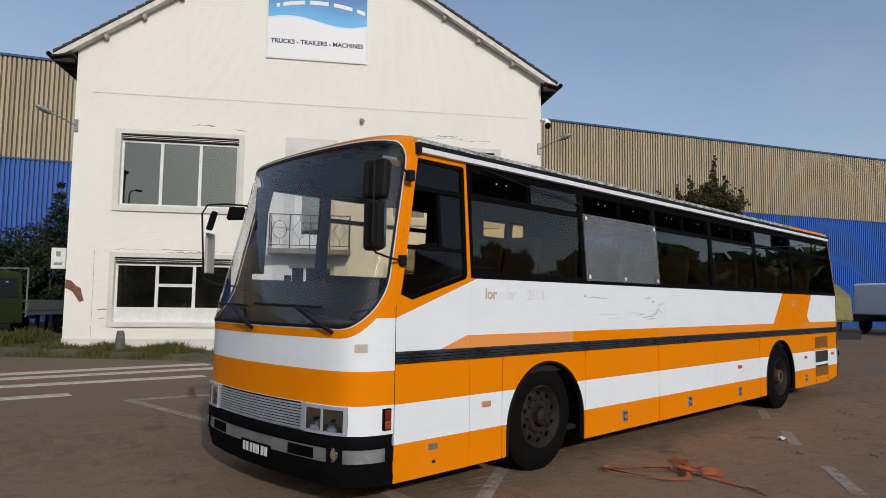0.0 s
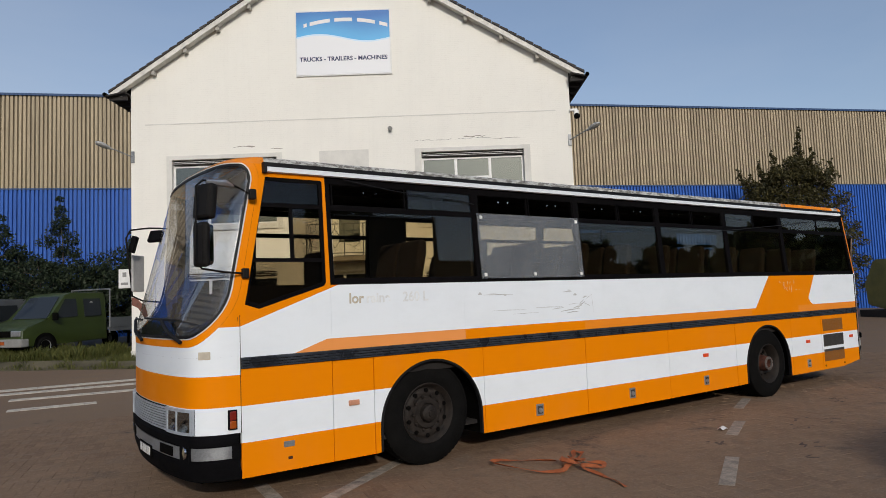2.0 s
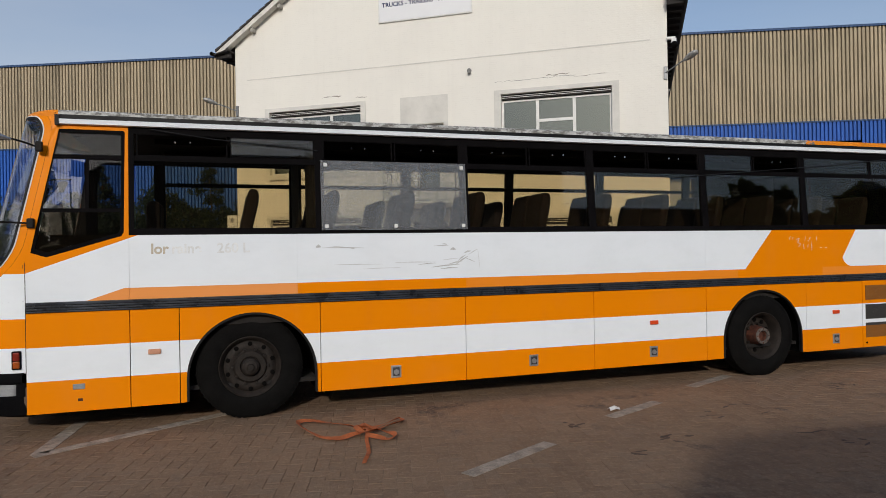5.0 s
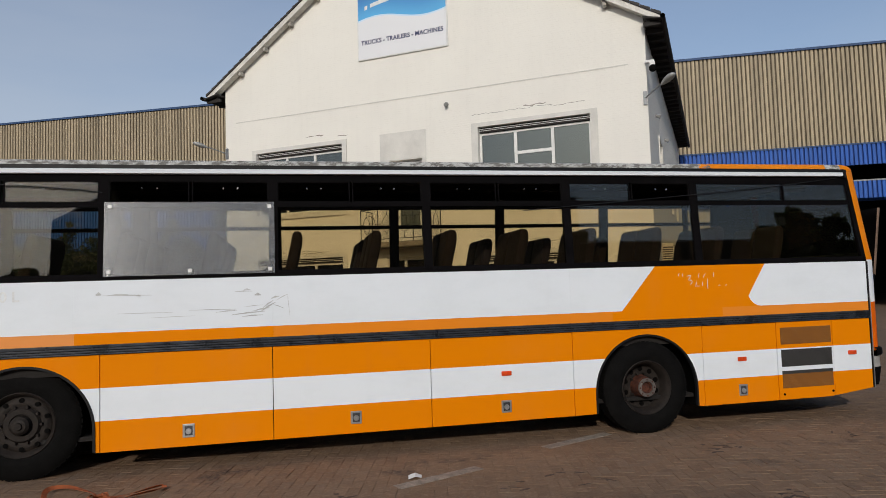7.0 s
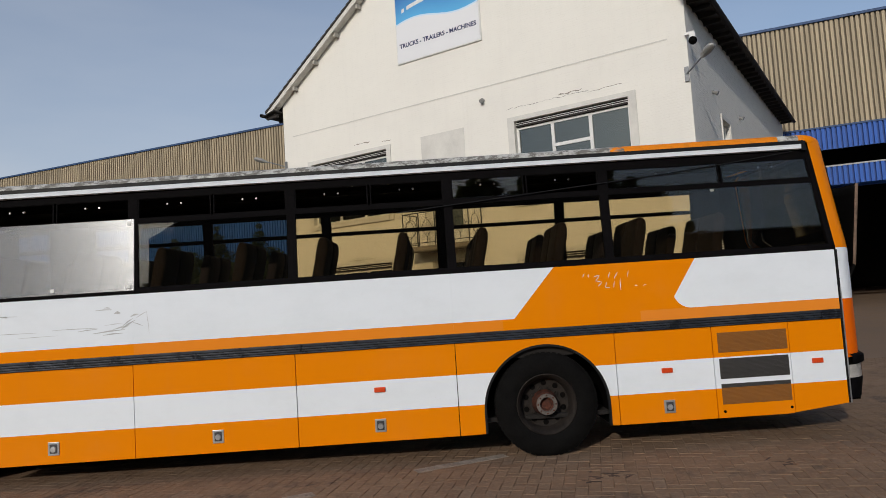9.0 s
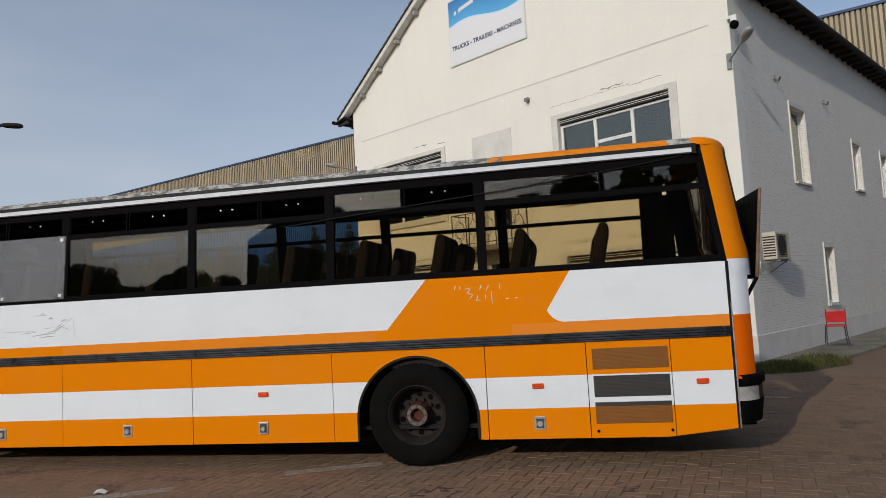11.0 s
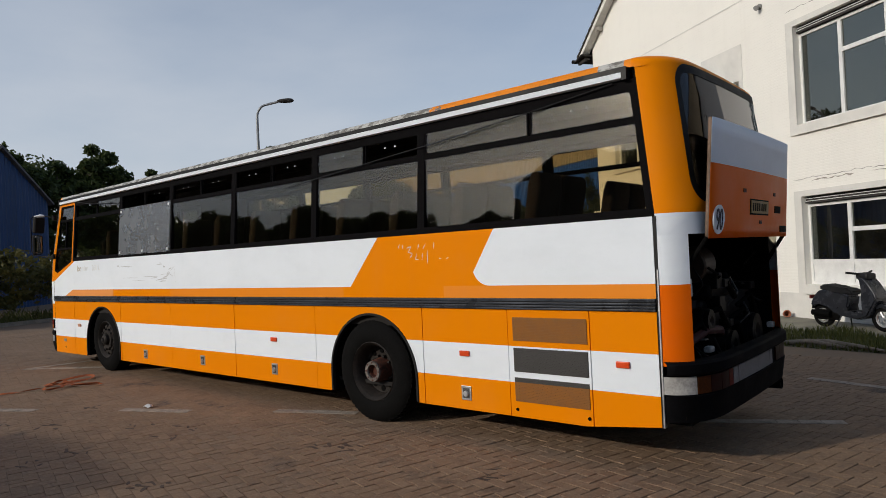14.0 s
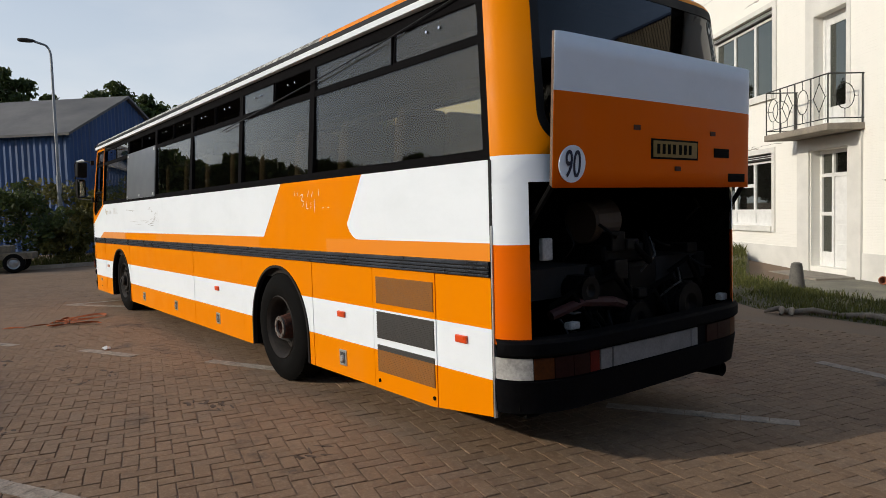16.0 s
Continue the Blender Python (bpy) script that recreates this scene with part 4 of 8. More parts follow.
# floor, ceiling, underside, bulkheads
bm = bmesh.new()
box(bm, -1.9, 9.4, 0.05, 2.45, 0.95, 1.15)
box(bm, -1.9, 9.2, 0.10, 2.40, 0.32, 0.36)
for xa, xb in ((-1.9, -0.60), (0.66, 5.75), (7.03, 9.3)):
    box(bm, xa, xb, 0.037, 0.05, 0.30, 1.15)
box(bm, -1.9, 9.3, 0.037, 0.05, 1.09, 1.85)
part("chassis_floor", bm, M_INSIDE, coach)
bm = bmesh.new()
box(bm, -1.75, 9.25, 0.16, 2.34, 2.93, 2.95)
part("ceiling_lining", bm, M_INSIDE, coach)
for y0, y1, lip in ((0.14, 0.62, 0.59), (1.88, 2.36, 1.88)):
    bm = bmesh.new()
    prism(bm, [(y0, 2.86), (y1, 2.86), (y1, 2.90), (y0, 2.90)], -0.9, 9.15, axis="x")
    rack = part("luggage_rack", bm, M_INSIDE, coach)
    bm = bmesh.new()
    box(bm, -0.9, 9.15, lip, lip + 0.03, 2.80, 2.858)
    part("rack_lip", bm, M_INSIDE, rack)

# seats
def coach_seat():
    s = bmesh.new()
    box(s, -0.02, 0.44, 0.0, 0.86, 0.36, 0.50, 0.04)
    for y in (0.0, 0.44):
        back = [(0.40, 0.42), (0.52, 0.42), (0.66, 1.02), (0.665, 1.13), (0.62, 1.17), (0.56, 1.15), (0.545, 1.05)]
        vs = prism(s, back, y + 0.01, y + 0.415)
        fs = list({f for v in vs for f in v.link_faces})
        bmesh.ops.bevel(s, geom=list({e for f in fs for e in f.edges}), offset=0.035, segments=3, affect="EDGES", profile=0.5)
    seat = part("seat", s, M_SEAT, coach, "brown cloth double seat")
    soft(seat, 50)
    leg = bmesh.new()
    box(leg, 0.05, 0.42, 0.35, 0.5, 0.0, 0.37, 0.01)
    part("seat_base", leg, M_STEELGREY, seat)
    return seat


first = coach_seat()
place = []
for k in range(11):
    for y in (0.12, 1.52):
        if not (y > 1 and k in (0, 5)):
            place.append((-0.55 + 0.83 * k, y))
first.matrix_basis = pose(place[0][0], place[0][1], 1.15)
for x, y in place[1:]:
    copy_thing(first, pose(x, y, 1.15))

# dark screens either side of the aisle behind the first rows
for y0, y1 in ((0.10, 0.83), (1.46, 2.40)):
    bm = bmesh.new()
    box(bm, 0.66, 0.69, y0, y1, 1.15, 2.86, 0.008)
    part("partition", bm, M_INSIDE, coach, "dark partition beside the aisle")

# driver's place
bm = bmesh.new()
box(bm, -2.28, -1.75, 0.2, 2.3, 1.15, 1.36, 0.05)
box(bm, -2.18, -1.80, 0.35, 1.05, 1.36, 1.46, 0.05)
part("dashboard", bm, M_INSIDE, coach)
bm = bmesh.new()
ring = [(0.23 * math.cos(a), 0.23 * math.sin(a), 0.0) for a in (2 * math.pi * k / 24 for k in range(25))]
wm = pose(-1.62, 0.68, 1.58, 0, -30, 0)
tube(bm, [wm @ Vector(p) for p in ring], 0.016, 8)
cyl(bm, wm @ Vector((0, 0, 0)), wm @ Vector((0, 0, -0.3)), 0.03, n=10)
for a in (0, 2.1, 4.2):
    tube(bm, [wm @ Vector((0, 0, -0.02)), wm @ Vector((0.22 * math.cos(a), 0.22 * math.sin(a), 0))], 0.012, 6)
part("steering_wheel", bm, M_BLACKBITS, coach)
bm = bmesh.new()
box(bm, -1.35, -0.92, 0.40, 0.92, 1.45, 1.60, 0.04)
box(bm, -0.98, -0.84, 0.42, 0.90, 1.55, 2.20, 0.05)
box(bm, -1.25, -1.0, 0.55, 0.8, 1.15, 1.46)
part("driver_seat", bm, M_SEAT, coach)


# ---- coach: wheels ----
M_FLANGE = plain("dull_bare_steel", (0.16, 0.14, 0.125), 0.6, 0.3, 0.3)
def wheel(name, cx, y_face, label, rusty=False):
    tyre_bm = bmesh.new()
    prof = [(0.30, 0.285), (0.285, 0.30), (0.02, 0.30), (0.004, 0.33), (0.0, 0.37), (0.004, 0.42), (0.02, 0.465), (0.035, 0.488), (0.05, 0.503), (0.075, 0.507), (0.26, 0.507), (0.285, 0.485), (0.30, 0.42), (0.30, 0.285)]
    lathe(tyre_bm, prof, (0, 0, 0), (0, 1, 0), 64)
    root = part("wheel", tyre_bm, M_TYRE, coach, label)
    soft(root, 35)
    # tread blocks round the shoulder
    bm = bmesh.new()
    for k in range(56):
        a = 2 * math.pi * k / 56
        box(bm, -0.019, 0.019, 0.052, 0.14, 0.494, 0.5115, m=Matrix.Rotation(a, 4, "Y"))
    part("tread_block", bm, M_TYRE, root)
    rim = bmesh.new()
    if rusty:
        lathe(rim, [(0.02, 0.300), (0.012, 0.292), (0.035, 0.275), (0.05, 0.262), (0.16, 0.235), (0.17, 0.15), (0.165, 0.12), (0.17, 0.0)], (0, 0, 0), (0, 1, 0), 48)
    else:
        lathe(rim, [(0.02, 0.300), (0.010, 0.292), (0.022, 0.278), (0.06, 0.262), (0.075, 0.25), (0.055, 0.225), (0.05, 0.19), (0.06, 0.165), (0.03, 0.145), (0.03, 0.10), (0.045, 0.09), (0.045, 0.0)], (0, 0, 0), (0, 1, 0), 48)
    soft(part("rim", rim, M_RIM, root, "dirty dark steel rim"), 35)
    for k in range(10):
        holes = bmesh.new()
        a = 2 * math.pi * (k + 0.5) / 10
        r, y = (0.195, 0.158) if rusty else (0.222, 0.046)
        c = Vector((r * math.cos(a), y, r * math.sin(a)))
        cyl(holes, c, c + Vector((0, 0.03, 0)), 0.028 if rusty else 0.022, n=14)
        part("rim_hole", holes, M_BLACKBITS, root)
    hub = bmesh.new()
    if rusty:
        lathe(hub, [(0.17, 0.13), (0.11, 0.12), (0.04, 0.108), (0.025, 0.10), (0.02, 0.085), (0.035, 0.075), (0.035, 0.058), (0.07, 0.05), (0.07, 0.0)], (0, 0, 0), (0, 1, 0), 32)
        for k in range(8):
            a = 2 * math.pi * k / 8
            c = Vector((0.088 * math.cos(a), 0.022, 0.088 * math.sin(a)))
            cyl(hub, c, c + Vector((0, -0.014, 0)), 0.010, n=6)
        part("hub", hub, M_RUST, root, "bare rusty axle hub")
        ring = bmesh.new()
        lathe(ring, [(0.026, 0.104), (0.010, 0.102), (0.010, 0.070), (0.026, 0.066)], (0, 0, 0), (0, 1, 0), 32)
        part("hub_flange", ring, M_FLANGE, root, "bare steel flange ring")
    else:
        lathe(hub, [(0.045, 0.088), (-0.01, 0.082), (-0.03, 0.06), (-0.035, 0.035), (-0.05, 0.03), (-0.05, 0.0)], (0, 0, 0), (0, 1, 0), 32)
        part("hub", hub, M_RIM, root)
    for k in range(10):
        a = 2 * math.pi * k / 10
        r, y = (0.142, 0.165) if rusty else (0.168, 0.058)
        if rusty and k % 5 == 0:
            continue
        c = Vector((r * math.cos(a), y, r * math.sin(a)))
        nuts = bmesh.new()
        cyl(nuts, c, c + Vector((0, -0.035, 0)), 0.016, 0.013, n=6)
        part("wheel_nut", nuts, M_RIM, root)
    root.matrix_basis = pose(cx, y_face, ground_z(cx) + 0.516) @ Matrix.Diagonal((1.02, 1.0, 1.02, 1.0))
    return root


wheel("front_wheel", 0.0, 0.04, "front wheel with worn tyre on dark steel rim")
wheel("rear_wheel", 6.385, -0.01, "rear wheel with deep dark rim and rusty hub", True)
for cx in (0.0, 6.40):
    bm = bmesh.new()
    lathe(bm, [(0.30, 0.2), (0.3, 0.50), (0.0, 0.50), (0.0, 0.2)], (cx, 2.15, 0.503), (0, 1, 0), 40)
    part("far_wheel", bm, M_TYRE, coach)
    bm = bmesh.new()
    cyl(bm, (cx, 0.3, 0.503), (cx, 2.2, 0.503), 0.09, n=12)
    part("axle", bm, M_BLACKBITS, coach)

# ---- coach: side fittings ----
M_MESH_DARK = plain("dark_recess", (0.07, 0.07, 0.072), 0.5, 0.2, 0.2)


def flap(x, z):
    bm = bmesh.new()
    box(bm, x - 0.056, x + 0.056, -0.006, 0.02, z - 0.065, z + 0.065, 0.004)
    f = part("locker_latch", bm, M_ALU, coach, "square metal locker latch")
    bm = bmesh.new()
    box(bm, x - 0.036, x + 0.036, -0.0085, 0.0, z - 0.045, z + 0.045)
    part("recess", bm, M_MESH_DARK, f)
    bm = bmesh.new()
    cyl(bm, (x, -0.02, z - 0.005), (x, -0.006, z - 0.005), 0.026, 0.03, n=16)
    box(bm, x - 0.006, x + 0.02, -0.024, -0.008, z - 0.012, z + 0.004)
    part("lock", bm, M_ALU, f)


for x, z in ((1.487, 0.37), (3.103, 0.38), (4.713, 0.38), (7.617, 0.372)):
    flap(x, z)
for x, m in ((-0.878, M_FADED), (4.724, M_REFLECT), (7.618, M_REFLECT), (9.155, M_REFLECT)):
    bm = bmesh.new()
    box(bm, x - 0.055, x + 0.055, -0.016, 0.005, 0.708, 0.756, 0.005)
    part("side_marker", bm, m, coach)

# front door latch
bm = bmesh.new()
box(bm, -1.575, -1.475, -0.008, 0.01, 0.425, 0.475, 0.003)
latch = part("step_latch", bm, M_STEELGREY, coach)
bm = bmesh.new()
box(bm, -1.535, -1.495, -0.003, 0.01, 0.315, 0.34)
part("keyhole", bm, M_RUST, latch)

# ventilation grilles
GRILLES = ((0.872, 1.072, M_ORANGE), (0.608, 0.81, M_STEELGREY), (0.355, 0.52, M_ORANGE), (0.520, 0.558, M_STEELGREY))
M_MESH_O = plain("dirty_orange_mesh", (0.26, 0.10, 0.014), 0.7, 0, 0.10, 10)
M_MESH_G = plain("dark_grey_mesh", (0.05, 0.048, 0.046), 0.6, 0.1, 0.12, 10)
for z0, z1, m in GRILLES:
    mm = M_MESH_O if m is M_ORANGE else M_MESH_G
    bm = bmesh.new()
    box(bm, 8.155, 8.862, -0.004, 0.01, z0, z1)
    g = part("vent_grille", bm, mm, coach, "perforated engine ventilation grille")
    bm = bmesh.new()
    n = max(2, int((z1 - z0) / 0.0125))
    for k in range(n):
        z = z0 + (z1 - z0) * (k + 0.5) / n
        box(bm, 8.158, 8.859, -0.008, -0.003, z - 0.0035, z + 0.0035)
    part("grille_bar", bm, mm, g)
for x in (8.17, 8.85):
    bm = bmesh.new()
    cyl(bm, (x, -0.008, 0.285), (x, 0.01, 0.285), 0.014, n=10)
    part("panel_catch", bm, M_BLACKBITS, coach)

# faint remains of lettering and paint on the belt
M_GHOST = plain("ghost_lettering", (0.52, 0.47, 0.38), 0.6, 0, 0.15)
M_SCUFF = plain("grey_scuff", (0.55, 0.57, 0.58), 0.6, 0, 0.2)
M_CHALK = plain("chalk_white", (0.72, 0.72, 0.70), 0.8, 0, 0.1)
side_face = lambda x, z, d=0.0015: pose(x, -d, z, 90, 0, 0)
M_FAINT = plain("faint_ghost_lettering", (0.79, 0.82, 0.835), 0.6, 0, 0.12)
text_mesh("lor", 0.135, M_GHOST, coach, side_face(-0.90, 1.665), 0.0006, "faded_lettering", "LEFT", 0.004)
text_mesh("raine", 0.135, M_FAINT, coach, side_face(-0.715, 1.665), 0.0006, "faded_lettering", "LEFT", 0.004)
text_mesh("260 L", 0.135, M_FAINT, coach, side_face(-0.30, 1.665), 0.0006, "faded_lettering", "LEFT", 0.003)
def scuffs(name, material, marks, label=""):
    for x0, z0, x1, z1, w in marks:
        bm = bmesh.new()
        d = Vector((x1 - x0, 0, z1 - z0))
        n = Vector((-d.z, 0, d.x)).normalized() * w / 2
        a, b = Vector((x0, -0.0025, z0)), Vector((x1, -0.0025, z1))
        mid = (a + b) / 2 + n * 0.6
        quad(bm, [a - n * 0.3, mid - n, mid + n, a + n * 0.3])
        quad(bm, [mid - n, b - n * 0.3, b + n * 0.3, mid + n])
        part(name, bm, material, coach, label)


scuffs("scratch", M_SCUFF, [(0.66, 1.706, 0.71, 1.706, 0.035), (0.72, 1.697, 1.16, 1.69, 0.010), (1.02, 1.688, 1.06, 1.684, 0.02), (0.80, 1.705, 0.95, 1.703, 0.008), (1.93, 1.70, 2.10, 1.70, 0.010),
                       (0.85, 1.52, 1.35, 1.515, 0.006), (1.5, 1.53, 1.95, 1.525, 0.008), (1.9, 1.47, 2.22, 1.495, 0.014), (2.18, 1.495, 2.32, 1.58, 0.018), (2.02, 1.545, 2.2, 1.56, 0.007), (2.12, 1.66, 2.18, 1.66, 0.03), (2.33, 1.60, 2.44, 1.66, 0.008), (2.44, 1.66, 2.46, 1.44, 0.005), (2.10, 1.50, 2.26, 1.53, 0.014), (2.20, 1.53, 2.30, 1.60, 0.014), (2.0, 1.45, 2.2, 1.46, 0.012), (2.28, 1.62, 2.36, 1.64, 0.02), (2.02, 1.72, 2.08, 1.715, 0.012), (1.15, 1.47, 1.55, 1.475, 0.005), (1.75, 1.50, 1.95, 1.515, 0.01), (2.30, 1.56, 2.40, 1.52, 0.008)],
       "grey dent marks and scratches")
scuffs("chalk_mark", M_CHALK, [(6.84, 1.715, 6.86, 1.76, 0.008), (6.90, 1.715, 6.90, 1.75, 0.008), (7.10, 1.70, 7.12, 1.755, 0.008), (7.16, 1.69, 7.20, 1.75, 0.007), (7.30, 1.70, 7.31, 1.76, 0.007), (7.22, 1.56, 7.22, 1.69, 0.008),
                               (6.95, 1.715, 7.01, 1.73, 0.008), (7.01, 1.73, 6.97, 1.675, 0.008), (6.97, 1.675, 7.03, 1.66, 0.008), (7.03, 1.66, 6.99, 1.62, 0.008), (7.08, 1.66, 7.06, 1.60, 0.007), (7.06, 1.60, 7.11, 1.60, 0.007), (7.15, 1.60, 7.16, 1.66, 0.007), (7.36, 1.60, 7.39, 1.605, 0.008), (7.45, 1.60, 7.48, 1.605, 0.008)],
       "white chalk marks")

# ---- coach: front fittings ----
def on_front(y, z, out=0.0):
    return front_pt(y, z, out)


def front_band(name, y0, y1, z0, z1, out, material, depth=0.05, ny=40, label="", parent=None):
    """A strip that follows the curve of the front, with its own depth."""
    ys = [y0 + (y1 - y0) * i / ny for i in range(ny + 1)]
    bm = bmesh.new()
    rows = [[on_front(y, z0, out - depth) for y in ys], [on_front(y, z0, out) for y in ys], [on_front(y, z1, out) for y in ys], [on_front(y, z1, out - depth) for y in ys]]
    strip(bm, rows)
    for i in (0, -1):
        quad(bm, [r[i] for r in rows])
    bmesh.ops.remove_doubles(bm, verts=bm.verts, dist=1e-5)
    return soft(part(name, bm, material, parent or coach, label), 35)


def bumper_ys(n=60):
    return [COACH_W * (0.5 - 0.5 * math.cos(math.pi * i / n)) for i in range(n + 1)]


def bumper(name, surface, z_profile, material):
    """Wrap-round bumper from (z, out) pairs."""
    bm = bmesh.new()
    strip(bm, [[surface(y, z, o) for y in bumper_ys()] for z, o in z_profile])
    bmesh.ops.remove_doubles(bm, verts=bm.verts, dist=1e-4)
    return soft(part(name, bm, material, coach), 35)


bumper("front_bumper", front_pt, [(0.20, -0.09), (0.225, -0.02), (0.34, 0.015), (0.39, 0.018), (0.395, 0.005), (0.515, 0.005), (0.52, 0.025), (0.55, 0.03), (0.585, 0.028), (0.605, 0.01), (0.61, -0.02)], M_BUMPER)
for ya, yb in ((0.004, 0.15), (0.27, 2.23), (2.35, 2.496)):
    front_band("bumper_insert", ya, yb, 0.405, 0.505, 0.016, M_STEELGREY, 0.02, 30, "grey bumper insert")
for ya in (0.42, 1.78):
    front_band("tow_slot", ya, ya + 0.30, 0.415, 0.495, 0.022, M_BLACKBITS, 0.02, 6)
M_FOG = plain("yellowed_lens", (0.34, 0.29, 0.18), 0.18, 0.4)
for y0 in (0.155, 2.235):
    frame_part = front_band("fog_lamp", y0, y0 + 0.115, 0.385, 0.550, 0.030, M_BUMPER, 0.05, 4, "square black fog lamp with a yellowed round lens")
    mid, ahead = front_pt(y0 + 0.0575, 0.468, 0.030), front_pt(y0 + 0.0575, 0.468, 0.060)
    axis = (ahead - mid).normalized()
    bm = bmesh.new()
    lathe(bm, [(-0.01, 0.054), (0.004, 0.054), (0.006, 0.046), (-0.004, 0.044)], mid, axis, 24)
    part("lamp_ring", bm, M_CHROME, frame_part)
    bm = bmesh.new()
    lathe(bm, [(-0.006, 0.046), (0.004, 0.036), (0.009, 0.018), (0.011, 0.0)], mid, axis, 24)
    soft(part("lens", bm, M_FOG, frame_part), 60)
# number plate with plain bars
plate = front_band("number_plate", 0.95, 1.42, 0.325, 0.43, 0.030, M_BLACKBITS, 0.01, 8, "black plate with white characters")
for k in range(7):
    y = 0.985 + 0.055 * k + (0.015 if k > 1 else 0) + (0.012 if k > 4 else 0)
    front_band("bar", y, y + 0.040, 0.340, 0.415, 0.0325, M_WHITEFRAME, 0.003, 2, "", plate)
# grey grille with level slats, between the lamps
M_GRILLE = plain("light_grey_grille", (0.40, 0.44, 0.49), 0.5, 0.1, 0.15)
gr = front_band("front_grille", 0.56, 1.94, 0.615, 0.825, 0.006, M_BLACKBITS, 0.02, 16, "light grey grille with level slats")
for k in range(9):
    z = 0.622 + 0.0225 * k
    front_band("slat", 0.562, 1.938, z, z + 0.012, 0.022, M_GRILLE, 0.018, 16, "", gr)
front_band("slat", 0.53, 0.562, 0.612, 0.828, 0.024, M_GRILLE, 0.02, 2, "", gr)
front_band("slat", 1.938, 1.97, 0.612, 0.828, 0.024, M_GRILLE, 0.02, 2, "", gr)
M_MIRRORLAMP = plain("lamp_reflector", (0.42, 0.42, 0.41), 0.16, 1.0, 0.05)
for y0 in (0.13, 1.98):
    h = front_band("headlamp", y0, y0 + 0.39, 0.612, 0.822, 0.004, M_BLACKBITS, 0.008, 10, "pair of square headlamps in a grey surround")
    for ya, yb, za, zb in ((y0, y0 + 0.39, 0.802, 0.824), (y0, y0 + 0.39, 0.612, 0.634), (y0, y0 + 0.018, 0.634, 0.802), (y0 + 0.372, y0 + 0.39, 0.634, 0.802), (y0 + 0.187, y0 + 0.203, 0.634, 0.802)):
        front_band("bezel", ya, yb, za, zb, 0.032, M_GRILLE, 0.03, 6, "", h)
    for dy in (0.02, 0.205):
        ya, yb, n = y0 + dy, y0 + dy + 0.165, 8
        rows = []
        for j in range(n + 1):
            v = 2 * j / n - 1
            rows.append([on_front(ya + (yb - ya) * i / n, 0.636 + 0.164 * j / n, 0.025 - 0.019 * (1 - (2 * i / n - 1) ** 2) * (1 - v * v)) for i in range(n + 1)])
        bm = bmesh.new()
        strip(bm, rows)
        soft(part("reflector", bm, M_MIRRORLAMP, h), 60)
        bm = bmesh.new()
        tube(bm, [on_front((ya + yb) / 2, 0.718, 0.008), on_front((ya + yb) / 2, 0.718, 0.016), on_front((ya + yb) / 2, 0.718, 0.024)], [0.016, 0.014, 0.010], 12)
        part("bulb_cap", bm, M_BLACKBITS, h)
        front_band("lens", ya + 0.004, yb - 0.004, 0.638, 0.798, 0.030, M_LENS, 0.003, 4, "", h)
# indicator on the corner
bm = bmesh.new()
box(bm, -2.06, -1.985, -0.016, 0.06, 0.64, 0.805, 0.006)
ind = part("indicator", bm, M_BUMPER, coach)
bm = bmesh.new()
box(bm, -2.05, -1.995, -0.025, 0.0, 0.65, 0.715, 0.008)
part("lens", bm, M_AMBER, ind)
bm = bmesh.new()
box(bm, -2.05, -1.995, -0.025, 0.0, 0.718, 0.795, 0.008)
part("lens", bm, M_REDLENS, ind)
# pale patch where a badge was, and joint at the corner
front_band("badge_ghost", 0.045, 0.10, 1.235, 1.30, 0.003, M_GHOST, 0.004, 4, "pale patch where a badge sat")
bm = bmesh.new()
pane(bm, rect(-1.951, -1.946, 0.60, 1.60), -0.002, 0.03)
pane(bm, rect(-1.968, -1.964, 0.60, 1.58), 0.001, 0.02)
part("corner_joint", bm, M_RUBBER, coach)
# wipers
for y0 in (0.24, 1.30):
    bm = bmesh.new()
    tube(bm, [on_front(y0, 1.385, 0.03), on_front(y0 + 0.16, 1.47, 0.065), on_front(y0 + 0.42, 1.575, 0.055)], 0.016, 6)
    arm = part("wiper_arm", bm, M_RUBBER, coach)
    bm = bmesh.new()
    tube(bm, [on_front(y0 + d, 1.575 + 0.02 * d, 0.03) for d in (0.15, 0.35, 0.55, 0.75, 0.95, 1.1) if y0 + d < 2.3], 0.011, 6)
    part("wiper_blade", bm, M_RUBBER, arm)

# mirrors on their arms
M_MIRRORBACK = plain("dusty_black_plastic", (0.012, 0.011, 0.0105), 0.6, 0, 0.3, spec=0.15)
def mirror(bm_m, c, w, h, d, yaw, tilt=0, bev=0.03):
    box(bm_m, -d / 2, d / 2, -w / 2, w / 2, -h / 2, h / 2, bev, pose(*c, 0, tilt, yaw))


bm = bmesh.new()
tube(bm, [(-1.84, 0.01, 2.655), (-1.95, -0.06, 2.69), (-2.10, -0.12, 2.725), (-2.30, -0.19, 2.715), (-2.36, -0.21, 2.66), (-2.37, -0.21, 2.06), (-2.31, -0.18, 1.99), (-2.10, -0.09, 1.965), (-1.90, 0.0, 1.957)], 0.009, 8)
arm = part("mirror_arm", bm, M_MIRRORBACK, coach)
bm = bmesh.new()
mirror(bm, (-2.26, -0.115, 2.55), 0.21, 0.30, 0.09, 24, 6)
part("mirror_head", bm, M_MIRRORBACK, arm, "black mirror head")
bm = bmesh.new()
mirror(bm, (-2.30, -0.14, 2.19), 0.165, 0.37, 0.07, 20)
lower = part("mirror_head", bm, M_MIRRORBACK, arm)
bm = bmesh.new()
